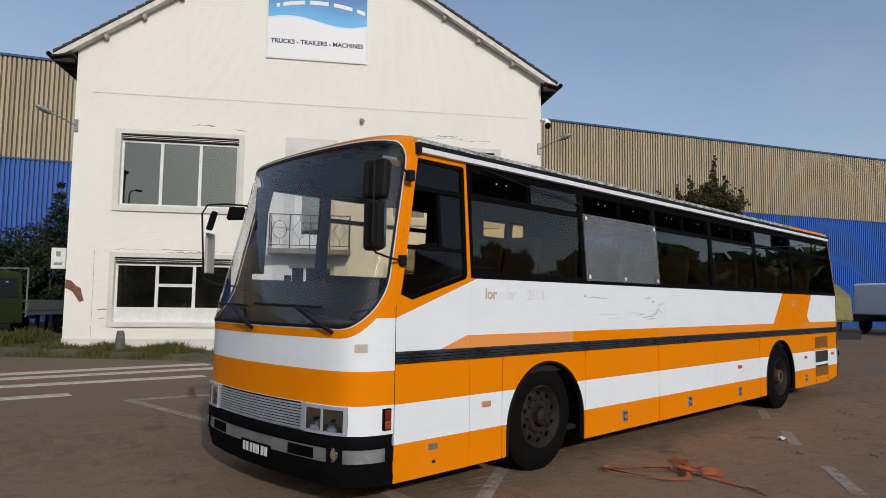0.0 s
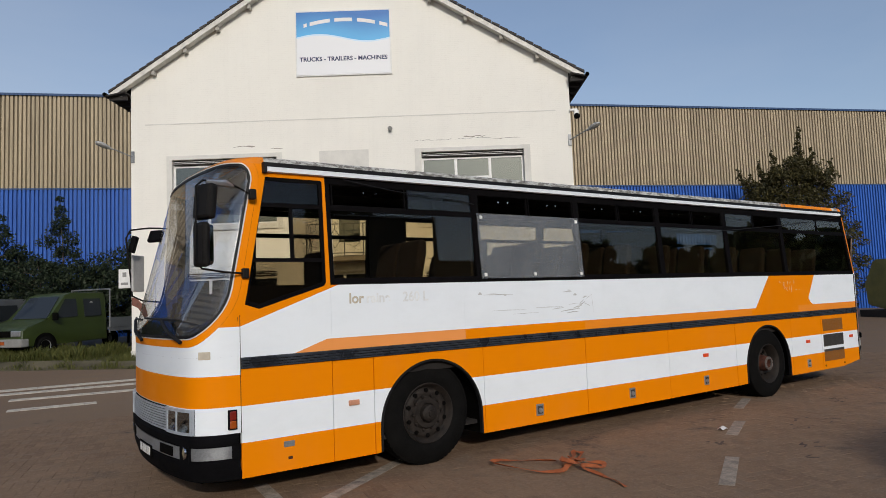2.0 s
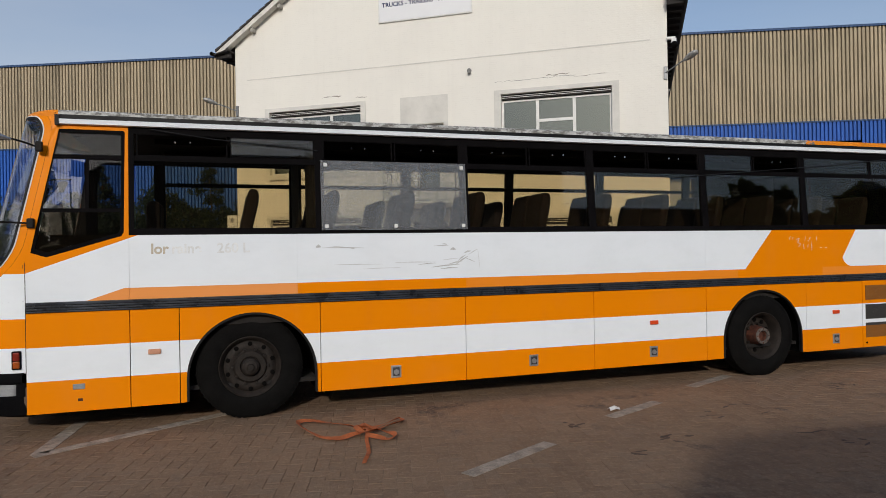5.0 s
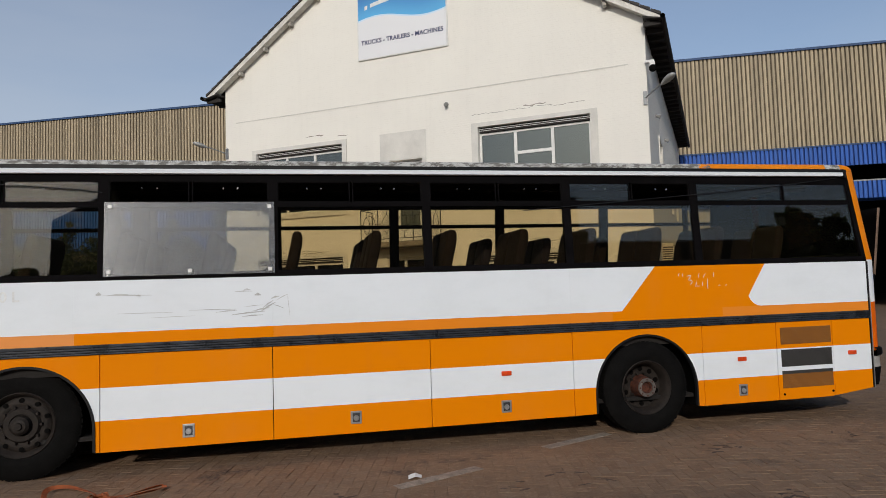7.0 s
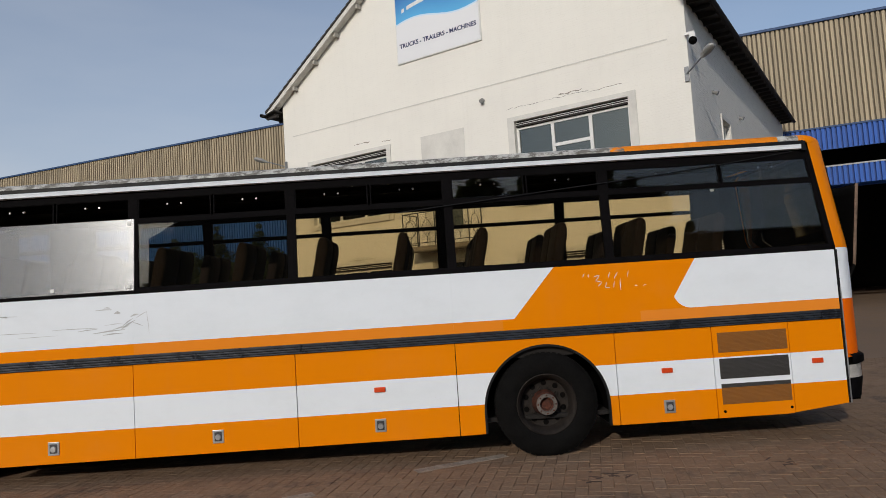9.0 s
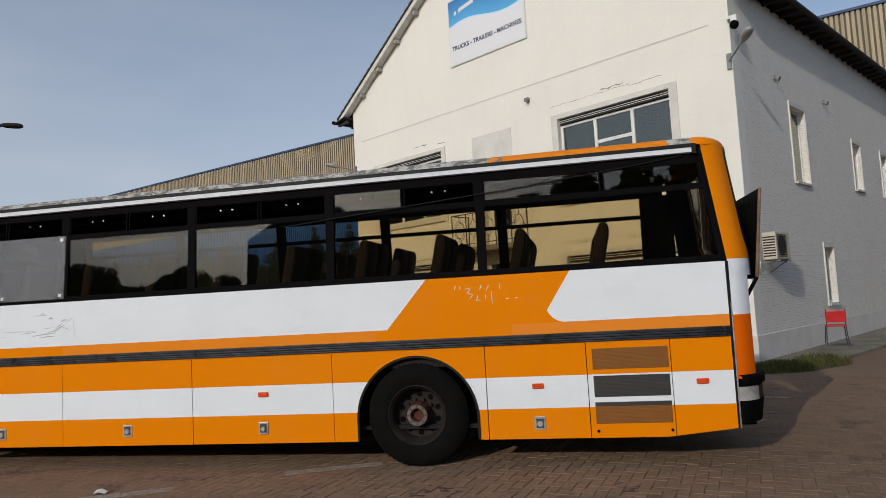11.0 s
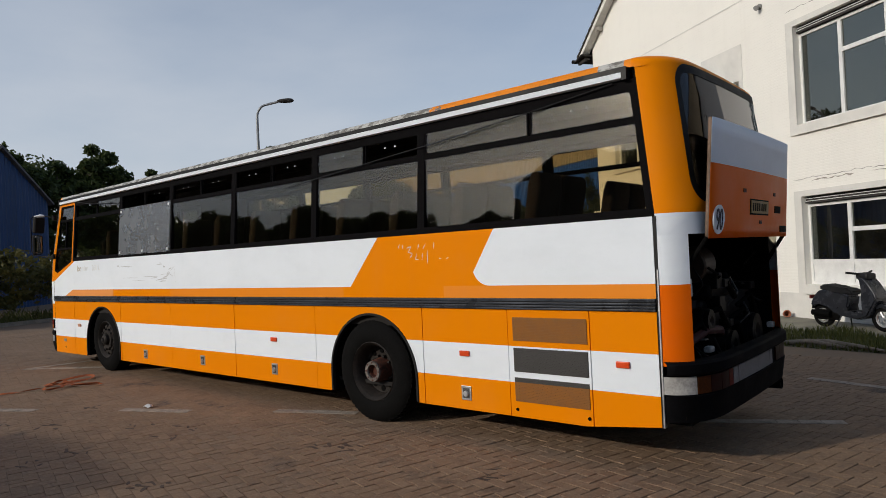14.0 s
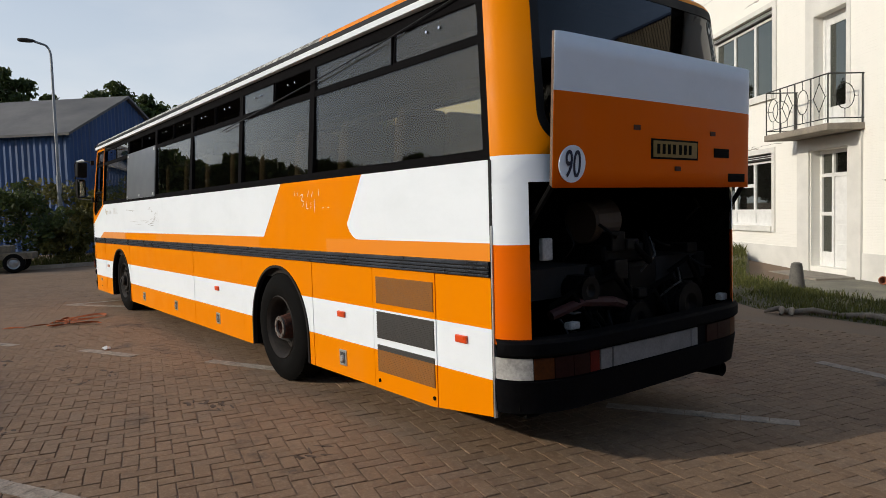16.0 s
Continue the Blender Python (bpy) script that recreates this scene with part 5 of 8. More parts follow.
mirror(bm, (-2.262, -0.126, 2.19), 0.140, 0.335, 0.012, 20)
# mirror colour lowered in place of a dark reflection
part("mirror_glass", bm, plain("dim_mirror", (0.20, 0.21, 0.22), 0.12, 1.0, 0.1), arm)
bm = bmesh.new()
tube(bm, [(-2.02, -0.09, 2.70), (-2.10, -0.12, 2.715), (-2.17, -0.145, 2.71), (-2.27, -0.18, 2.712)], [0.012, 0.034, 0.028, 0.012], 7)
part("silver_tape", bm, M_ALU, arm, "crumpled silver tape wound round the arm")
for x, z in ((-1.82, 2.655), (-1.895, 1.957)):
    bm = bmesh.new()
    box(bm, x - 0.03, x + 0.03, -0.03, 0.03, z - 0.045, z + 0.045, 0.01)
    part("mirror_bracket", bm, M_MIRRORBACK, arm)
bm = bmesh.new()
tube(bm, [(-2.00, 2.34, 2.60), (-2.18, 2.44, 2.61), (-2.36, 2.52, 2.59), (-2.40, 2.55, 2.50), (-2.34, 2.62, 2.05), (-2.32, 2.64, 1.84)], 0.010, 8)
tube(bm, [(-2.32, 2.64, 1.84), (-2.22, 2.56, 1.78), (-2.05, 2.44, 1.76)], 0.009, 8)
far_arm = part("mirror_arm", bm, M_MIRRORBACK, coach)
bm = bmesh.new()
mirror(bm, (-2.34, 2.45, 2.42), 0.13, 0.19, 0.06, -20, 15, 0.012)
part("mirror_head", bm, M_BUMPER, far_arm)
bm = bmesh.new()
mirror(bm, (-2.12, 2.37, 2.51), 0.17, 0.14, 0.05, 35, 25, 0.010)
part("mirror_head", bm, M_BUMPER, far_arm)
bm = bmesh.new()
mirror(bm, (-2.26, 2.64, 2.10), 0.20, 0.42, 0.03, -48, 0, 0.012)
part("mirror_head", bm, plain("pale_mirror_back", (0.45, 0.45, 0.44), 0.4), far_arm, "pale-backed mirror")

# ---- coach: rear fittings ----
def rear_band(name, y0, y1, z0, z1, out, material, depth=0.05, ny=20, label="", parent=None):
    ys = [y0 + (y1 - y0) * i / ny for i in range(ny + 1)]
    bm = bmesh.new()
    rows = [[rear_pt(y, z, o) for y in ys] for z, o in ((z0, out - depth), (z0, out), (z1, out), (z1, out - depth))]
    strip(bm, rows)
    for i in (0, -1):
        quad(bm, [r[i] for r in rows])
    bmesh.ops.remove_doubles(bm, verts=bm.verts, dist=1e-5)
    return soft(part(name, bm, material, parent or coach, label), 35)


bumper("rear_bumper", rear_pt, [(0.315, -0.08), (0.33, -0.01), (0.50, 0.015), (0.525, 0.02), (0.53, 0.0), (0.672, 0.0), (0.677, 0.03), (0.69, 0.042), (0.755, 0.042), (0.772, 0.025), (0.78, -0.06)], M_BUMPER)
M_SMOKED = plain("dirty_white_lens", (0.42, 0.41, 0.39), 0.35, 0, 0.3)
rear_band("corner_lens", 0.0, 0.12, 0.536, 0.664, 0.012, M_SMOKED, 0.02, 12, "dirty white corner lens")
rear_band("corner_lens", 2.38, 2.50, 0.536, 0.664, 0.012, M_SMOKED, 0.02, 12)
M_AMBERDARK = plain("sooty_amber_lens", (0.07, 0.02, 0.004), 0.5, 0, 0.3, spec=0.12)
M_REDTAIL = plain("dull_red_lens", (0.11, 0.010, 0.006), 0.5, 0, 0.25, spec=0.12)
M_REDDARK = plain("sooty_red_lens", (0.022, 0.005, 0.004), 0.5, 0, 0.3, spec=0.12)
for ya, yb, m in ((0.126, 0.23, M_AMBERDARK), (0.236, 0.36, M_REDDARK), (0.366, 0.50, M_REDDARK), (0.506, 0.585, M_REDTAIL), (1.80, 1.95, M_REDDARK), (1.956, 2.15, M_REDDARK), (2.156, 2.37, M_AMBERDARK)):
    rear_band("tail_lamp", ya, yb, 0.538, 0.662, 0.014, m, 0.02, 6)
M_PALEPANEL = plain("dull_pale_panel", (0.20, 0.195, 0.19), 0.6, 0, 0.2, spec=0.2)
for ya, yb in ((0.60, 0.705), (0.72, 1.58), (1.59, 1.67)):
    rear_band("plate_panel", ya, yb, 0.538, 0.662, 0.014, M_PALEPANEL, 0.02, 10, "pale panel between the tail lamps")

# raised engine lid
def lid_pt(y, z, o=0.0):
    """A point of the lid, which narrows towards its upper edge; y counts from 0.07 to 2.43 across it."""
    s = 2 * (y - 0.07) / 2.36 - 1
    left, right = 0.19 - 0.055 * (z - 1.66), 2.40 - 0.155 * (z - 1.66)
    return Vector((9.785 + 0.10 * (z - 1.66) + 0.014 * (1 - s * s) - 0.012 * min(1.0, abs(s)) ** 30 + o, left + (right - left) * (s + 1) / 2, z))


def lid_mask(k, x, y, z):
    return k.below(z, 2.205)


M_LIDRIM = plain("dusty_lid_edge", (0.20, 0.135, 0.095), 0.8, 0, 0.3, 8)
M_LID = coach_paint("lid_paint", lid_mask, DEEP_ORANGE)
bm = bmesh.new()
ys = [0.07 + 2.36 * (0.5 - 0.5 * math.cos(math.pi * i / 40)) for i in range(41)]
zs = [1.66 + 0.865 * j / 8 for j in range(9)]
strip(bm, [[lid_pt(y, z) for y in ys] for z in zs])
lid = thick(soft(part("engine_lid", bm, [M_LID, M_BLACKBITS, M_LIDRIM], coach, "raised engine lid, white over orange")), 0.03, -1.0)
lid.modifiers["thickness"].material_offset = 1
lid.modifiers["thickness"].material_offset_rim = 2


def lid_band(name, y0, y1, z0, z1, out, material, parent=lid, depth=0.02, label=""):
    bm = bmesh.new()
    ys = [y0 + (y1 - y0) * i / 6 for i in range(7)]
    rows = [[lid_pt(y, z, o) for y in ys] for z, o in ((z0, out - depth), (z0, out), (z1, out), (z1, out - depth))]
    strip(bm, rows)
    for i in (0, -1):
        quad(bm, [r[i] for r in rows])
    return part(name, bm, material, parent, label)


bm = bmesh.new()
c = lid_pt(0.222, 1.797, 0.010)
tilt = Vector((1, -0.05, -0.10)).normalized()
cyl(bm, c - tilt * 0.006, c + tilt * 0.002, 0.108, n=40)
across = Vector((0.05, 1.0, 0.0)).normalized()
disc = part("speed_disc", bm, M_WHITEPAINT, lid, "round white speed limit sticker")
text_mesh("90", 0.20, plain("blue_black_ink", (0.01, 0.015, 0.04), 0.5), lid, Matrix.Translation(c + tilt * 0.006) @ Matrix((across, tilt.cross(across), tilt)).transposed().to_4x4() @ pose(0, -0.075, 0) @ Matrix.Diagonal((0.66, 1.12, 1.0, 1.0)), 0.002, "lettering", "CENTER")
lid_band("plate_recess", 1.04, 1.63, 1.845, 1.975, 0.003, M_BUMPER)
yp = lid_band("number_plate", 1.06, 1.61, 1.858, 1.962, 0.008, plain("yellow_plate", (0.24, 0.15, 0.03), 0.5), label="yellow plate with dark characters")
for k in range(7):
    y = 1.10 + 0.064 * k + (0.012 if k > 3 else 0)
    lid_band("bar", y, y + 0.036, 1.878, 1.942, 0.0095, M_BLACKBITS, lid, 0.003)
lid_band("maker_badge", 1.86, 2.08, 1.872, 1.935, 0.006, M_BUMPER, lid)
lid_band("maker_badge", 2.08, 2.34, 1.70, 1.76, 0.006, M_BUMPER, lid)
for y, z in ((0.84, 2.02), (1.80, 2.02), (1.33, 1.77)):
    lid_band("lid_catch", y, y + 0.07, z, z + 0.03, 0.006, M_RUST, lid)
for y in (0.14, 2.34):
    bm = bmesh.new()
    tube(bm, [(9.56, y, 1.36), (9.76, y + (0.06 if y < 1 else 0.0), 1.67)], 0.018, 8)
    part("lid_strut", bm, M_BLACKBITS, coach)

# engine bay
for lo, hi in (((8.6, 0.05, 0.35), (8.64, 2.45, 1.75)), ((8.6, 0.16, 1.70), (9.52, 2.34, 1.75)), ((8.6, 0.06, 0.35), (9.60, 0.09, 1.70)), ((8.6, 2.41, 0.35), (9.60, 2.44, 1.70)), ((8.6, 0.10, 0.30), (9.62, 2.40, 0.35))):
    bm = bmesh.new()
    box(bm, lo[0], hi[0], lo[1], hi[1], lo[2], hi[2])
    part("engine_bay_panel", bm, M_BLACKBITS, coach, "sooty sheet inside the engine bay")
rnd = random.Random(4)
M_GRIME = plain("engine_grime", (0.005, 0.0048, 0.0046), 0.5, 0.0, 0.5, spec=0.12)
bm = bmesh.new()
box(bm, 8.8, 9.45, 0.9, 1.7, 0.55, 1.15, 0.05)
engine = part("engine_block", bm, M_GRIME, coach, "greasy dark engine block")
bm = bmesh.new()
box(bm, 8.85, 9.5, 1.0, 1.6, 1.15, 1.28, 0.03)
part("rocker_cover", bm, M_GRIME, engine)
for x0, x1, y, z, r in ((9.3, 9.62, 1.85, 0.8, 0.16), (9.3, 9.60, 1.25, 0.75, 0.12), (9.4, 9.58, 0.75, 1.0, 0.09)):
    bm = bmesh.new()
    lathe(bm, [(0, 0), (0, r * 0.7), (0.0, r), (x1 - x0 - 0.05, r), (x1 - x0 - 0.05, r * 0.8), (x1 - x0 - 0.025, r * 0.78), (x1 - x0 - 0.025, r), (x1 - x0, r), (x1 - x0, r * 0.5), (x1 - x0 - 0.02, 0)], (x0, y, z), (1, 0, 0), 24)
    part("pulley", bm, M_GRIME, engine)
for k in range(9):
    bm = bmesh.new()
    y = 0.6 + 1.4 * rnd.random()
    z = 0.6 + 0.7 * rnd.random()
    box(bm, 9.3, 9.5 + 0.08 * rnd.random(), y, y + 0.06 + 0.1 * rnd.random(), z, z + 0.05 + 0.1 * rnd.random(), 0.01)
    part("auxiliary_unit", bm, M_GRIME, engine)
bm = bmesh.new()
lathe(bm, [(0.0, 0.0), (0.0, 0.14), (0.02, 0.155), (0.26, 0.155), (0.28, 0.14), (0.28, 0.0)], (9.33, 0.95, 1.44), (0, 1, 0.05), 28)
part("air_filter", bm, plain("brown_canister", (0.05, 0.034, 0.024), 0.5, 0.1), coach)
for k in range(7):
    bm = bmesh.new()
    y, z = 0.5 + 0.22 * k, 0.75 + 0.5 * rnd.random()
    tube(bm, [(9.45, y, z), (9.55, y + 0.1, z + 0.12 * rnd.random()), (9.56, y + 0.25, z - 0.1), (9.45, y + 0.35, z + 0.1)], 0.02 + 0.015 * rnd.random(), 8)
    part("hose", bm, M_BLACKBITS, coach)
M_STEELPIPE = plain("oily_steel_pipe", (0.06, 0.06, 0.058), 0.45, 0.5, 0.4)
for k in range(16):
    bm = bmesh.new()
    y, z = 0.45 + 1.7 * rnd.random(), 0.70 + 0.75 * rnd.random()
    dy, dz = rnd.uniform(-0.25, 0.25), rnd.uniform(-0.35, 0.2)
    tube(bm, [(9.50, y, z), (9.57, y + 0.3 * dy, z + 0.5 * dz), (9.575, y + 0.7 * dy, z + 0.6 * dz), (9.50, y + dy, z + dz)], rnd.uniform(0.006, 0.012), 7)
    part("pipe", bm, M_STEELPIPE if k % 4 == 0 else M_GRIME, engine)
for lo, hi in (((9.52, 0.33, 1.22), (9.56, 0.42, 1.36)), ((9.60, 0.46, 0.785), (9.66, 0.55, 0.83)), ((9.60, 2.22, 0.785), (9.66, 2.30, 0.84))):
    bm = bmesh.new()
    box(bm, lo[0], hi[0], lo[1], hi[1], lo[2], hi[2], 0.01)
    part("white_box", bm, M_SMOKED, coach)
bm = bmesh.new()
tube(bm, [(9.50, 0.45, 0.86), (9.55, 0.7, 0.93), (9.56, 1.0, 0.9), (9.5, 1.2, 0.85)], 0.035, 8)
part("red_hose", bm, plain("dull_red", (0.045, 0.009, 0.007), 0.7), coach)
# exhaust
bm = bmesh.new()
lathe(bm, [(0.0, 0.052), (0.55, 0.052), (0.55, 0.046), (0.1, 0.046)], (9.20, 2.06, 0.275), (1, 0, 0.02), 20)
part("exhaust_pipe", bm, M_BLACKBITS, coach)
# loose rubber strip along the upper lights
bm = bmesh.new()
tube(bm, [(-0.9, 0.05, 2.86), (-0.3, 0.05, 2.78), (0.5, 0.055, 2.73), (0.7, 0.06, 2.70)], 0.006, 5)
part("dark_window_line", bm, M_RUBBER, coach)
# line laid over the glass in place of an overhead cable's reflection
bm = bmesh.new()
tube(bm, [(5.0, 0.04, 2.50), (6.2, 0.04, 2.60), (7.4, 0.05, 2.70), (8.4, 0.06, 2.80), (9.15, 0.065, 2.89)], 0.006, 5)
part("dark_window_line", bm, M_RUBBER, coach)


# ---- the white house ----
HOUSE = pose(7.838, 11.977, 0, 0, 0, -34.8)
HX0, HX1, HDEPTH, HEAVE, HAPEX = -9.17, 4.97, 17.6, 8.55, 13.05
house = thing("house", "white-painted brick gabled house with dark tiled roof", "house", HOUSE)


def wall_sheet(bm, x0, x1, z0, z1, openings, place, t):
    """A wall with rectangular openings cut through; place(a, d, z) gives the point d behind the face."""
    xs = sorted({x0, x1, *[v for o in openings for v in o[:2]]})
    zs = sorted({z0, z1, *[v for o in openings for v in o[2:]]})
    for a, b in zip(xs, xs[1:]):
        for c, d in zip(zs, zs[1:]):
            if any(o[0] <= (a + b) / 2 <= o[1] and o[2] <= (c + d) / 2 <= o[3] for o in openings):
                continue
            for dd in (0, t):
                quad(bm, [place(a, dd, c), place(b, dd, c), place(b, dd, d), place(a, dd, d)])
    for a, b, c, d in openings:
        for p, q in (((a, c), (b, c)), ((b, c), (b, d)), ((b, d), (a, d)), ((a, d), (a, c))):
            quad(bm, [place(p[0], 0, p[1]), place(q[0], 0, q[1]), place(q[0], t, q[1]), place(p[0], t, p[1])])


front_at = lambda a, d, z: (a, d, z)
right_at = lambda a, d, z: (HX1 - d, a, z)
UP_L, UP_R = (-7.86, -4.52, 4.30, 6.43), (0.12, 3.41, 4.18, 6.40)
LOW_L, LOW_R = (-7.87, -4.56, 0.90, 2.78), (0.13, 3.35, 0.62, 2.58)
DOOR_SHIFT = -0.22
BAL_DOOR, ENTRY = (-2.62, -1.50, 3.12, 5.68), (-2.72, -1.40, 0.02, 2.66)
shifted = lambda o: (o[0] + DOOR_SHIFT, o[1] + DOOR_SHIFT, o[2], o[3])
bm = bmesh.new()
wall_sheet(bm, HX0, HX1, -0.3, HEAVE, [UP_L, UP_R, LOW_L, LOW_R, shifted(BAL_DOOR), shifted(ENTRY)], front_at, 0.4)
apex_x = -2.48
for x in (HX0, HX1):
    quad(bm, [(x, 0, -0.1), (x, 0.4, -0.1), (x, 0.4, HEAVE), (x, 0, HEAVE)])
prism(bm, [(HX0, HEAVE), (HX1, HEAVE), (HX1, HEAVE + 0.3), (apex_x, 13.30), (HX0, HEAVE + 0.3)], 0.0, 0.4)
part("front_wall", bm, M_WASH, house, "white-painted brick gable wall")
SIDE_WINS = [(3.45, 4.60, 4.15, 6.15), (5.2, 6.0, 0.9, 2.45), (9.0, 9.9, 4.35, 5.85), (12.5, 13.4, 4.35, 5.85)]
bm = bmesh.new()
wall_sheet(bm, 0.4, HDEPTH, -0.1, HEAVE, SIDE_WINS, right_at, 0.4)
part("side_wall", bm, M_WASHSIDE, house)
bm = bmesh.new()
box(bm, HX0, HX0 + 0.4, 0.4, HDEPTH, -0.1, HEAVE)
part("side_wall", bm, M_WASHSIDE, house)
bm = bmesh.new()
box(bm, HX0, HX1, HDEPTH, HDEPTH + 0.4, -0.1, HEAVE)
prism(bm, [(HX0, HEAVE), (HX1, HEAVE), (apex_x, HAPEX)], HDEPTH, HDEPTH + 0.4)
part("back_wall", bm, M_WASH, house)
bm = bmesh.new()
box(bm, HX0 + 0.4, HX1 - 0.4, 0.4, HDEPTH, 3.0, 3.1)
box(bm, HX0 + 0.4, HX1 - 0.4, 4.5, 4.6, 0.0, 6.9)
box(bm, HX0 + 0.4, HX1 - 0.4, 0.4, HDEPTH, 6.8, 6.9)
part("inner_floor", bm, M_GREYPANEL, house)

# roof slabs with overhang
M_BARGE = plain("weathered_white_board", (0.68, 0.66, 0.61), 0.8, 0, 0.15, 4)
ridge_z = 13.48
for s in (-1, 1):
    bm = bmesh.new()
    slope, reach = (0.67, 7.24) if s < 0 else (0.60, 7.90)
    ex = apex_x + s * reach
    ez = ridge_z - slope * reach
    prof = [(apex_x, ridge_z), (ex, ez), (ex, ez - 0.12), (apex_x, ridge_z - 0.14)]
    prism(bm, prof, -0.26, HDEPTH + 0.5)
    slab = part("roof", bm, M_ROOFTILE, house)
    # tile courses as raised ribs near the verge and along the eaves
    bm = bmesh.new()
    n = 30
    for k in range(n):
        f0, f1 = k / n, (k + 0.93) / n
        a = (apex_x + s * (reach + 0.03) * f0, ridge_z + 0.045 - slope * (reach + 0.03) * f0)
        b = (apex_x + s * (reach + 0.03) * f1, ridge_z + 0.075 - slope * (reach + 0.03) * f1)
        prism(bm, [(a[0], a[1] - 0.06), (b[0], b[1] - 0.09), b, a], -0.34, HDEPTH + 0.52)
    part("tile_course", bm, M_ROOFTILE, slab)
    # pale soffit boards under the verge
    bm = bmesh.new()
    prism(bm, [(apex_x, ridge_z - 0.145), (ex - s * 0.05, ez - 0.115), (ex - s * 0.05, ez - 0.15), (apex_x, ridge_z - 0.18)], -0.255, -0.02)
    part("verge_soffit", bm, M_BARGE, slab)
    bm = bmesh.new()
    prism(bm, [(apex_x, ridge_z - 0.02), (ex, ez - 0.02), (ex, ez - 0.19), (apex_x, ridge_z - 0.21)], -0.30, -0.262)
    part("barge_board", bm, M_BARGE, slab)
    for k in range(7):
        f = 0.10 + 0.143 * k
        x, z = apex_x + s * reach * f, ridge_z - slope * reach * f - 0.18
        bm = bmesh.new()
        box(bm, x - 0.05, x + 0.05, -0.22, 0.0, z - 0.15, z - 0.0)
        part("purlin_end", bm, M_SOFFIT, slab)
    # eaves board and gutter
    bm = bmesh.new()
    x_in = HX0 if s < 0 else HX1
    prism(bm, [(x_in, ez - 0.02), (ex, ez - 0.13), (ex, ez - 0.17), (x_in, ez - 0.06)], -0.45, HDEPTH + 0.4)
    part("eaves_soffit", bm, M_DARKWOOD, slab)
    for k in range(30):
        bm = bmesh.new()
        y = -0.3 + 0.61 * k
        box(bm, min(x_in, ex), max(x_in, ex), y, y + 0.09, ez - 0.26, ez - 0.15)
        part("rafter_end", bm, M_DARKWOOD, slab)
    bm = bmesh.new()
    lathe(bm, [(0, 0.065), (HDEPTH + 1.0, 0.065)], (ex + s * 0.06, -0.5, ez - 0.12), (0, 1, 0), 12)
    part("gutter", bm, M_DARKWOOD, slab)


def window(name, o, cols, transoms=(), panel=0.0, shutter=True, at=front_at, label="", lw=0.21):
    """A window set in an opening o = (x0, x1, z0, z1): rendered surround, sill, white frame, panes."""
    x0, x1, z0, z1 = o
    def bx(bm, a, b, d0, d1, c, d):
        p, q = Vector(at(a, d0, c)), Vector(at(b, d1, d))
        box(bm, min(p.x, q.x), max(p.x, q.x), min(p.y, q.y), max(p.y, q.y), c, d)
    bm = bmesh.new()
    bx(bm, x0 - lw, x0 - 0.002, -0.035, 0.02, z0 - lw, z1 + 0.13)
    bx(bm, x1 + 0.002, x1 + lw, -0.035, 0.02, z0 - lw, z1 + 0.13)
    bx(bm, x0 - 0.002, x1 + 0.002, -0.035, 0.02, z1 + 0.002, z1 + 0.13)
    bx(bm, x0 - 0.002, x1 + 0.002, -0.07, 0.12, z0 - lw, z0 - 0.002)
    w = part("window", bm, M_SURROUND, house, label)
    bm = bmesh.new()
    top = z1 - (0.17 if shutter else 0.0)
    f = 0.065
    for a, b, c, d in ((x0, x0 + f, z0, top), (x1 - f, x1, z0, top), (x0 + f, x1 - f, z0, z0 + f), (x0 + f, x1 - f, top - f, top)):
        bx(bm, a, b, 0.13, 0.20, c, d)
    edges = [x0] + [x0 + (x1 - x0) * c for c in cols] + [x1]
    for x in edges[1:-1]:
        bx(bm, x - 0.045, x + 0.045, 0.125, 0.20, z0 + f, top - f)
    if panel:
        bx(bm, x0 + f, x1 - f, 0.135, 0.19, panel - 0.05, panel + 0.05)
    for i, z in transoms:
        bx(bm, edges[i] + 0.04, edges[i + 1] - 0.04, 0.128, 0.20, z - 0.045, z + 0.045)
    part("window_frame", bm, M_WHITEFRAME, w, "white window frame")
    for i, (a, b) in enumerate(zip(edges, edges[1:])):
        lo = panel if panel else z0 + f
        cuts = [lo] + [z for j, z in transoms if j == i] + [top - f]
        for c, d in zip(cuts, cuts[1:]):
            bm = bmesh.new()
            bx(bm, a + 0.03, b - 0.03, 0.16, 0.166, c, d)
            part("pane", bm, M_HOUSEGLASS, w)
        if panel:
            bm = bmesh.new()
            bx(bm, a + 0.03, b - 0.03, 0.155, 0.175, z0 + f, panel)
            part("panel", bm, M_WHITEFRAME, w)
    if shutter:
        bm = bmesh.new()
        for k in range(3):
            bx(bm, x0 + 0.02, x1 - 0.02, 0.05 + 0.02 * k, 0.24, top + 0.012 + 0.055 * k, top + 0.055 + 0.055 * k)
        part("shutter_box", bm, M_DARKWOOD, w, "dark roller shutter box")
        bm = bmesh.new()
        for k in range(2):
            bx(bm, x0 + 0.02, x1 - 0.02, 0.045 + 0.02 * k, 0.07, top + 0.055 + 0.055 * k, top + 0.068 + 0.055 * k)
        part("shutter_slat", bm, M_WHITEFRAME, w)
    return w


window("window", UP_L, (0.337, 0.668), label="wide three-light window in a grey rendered surround", lw=0.17)
window("window", UP_R, (0.333, 0.667), ((1, 5.55),), label="wide three-light window in a grey rendered surround")
window("window", LOW_L, (0.347, 0.662), ((1, 1.98),), 1.28, label="wide window with white lower panels", lw=0.14)
window("window", LOW_R, (0.34, 0.66), ((1, 1.80),), 1.12, label="wide window with white lower panels")
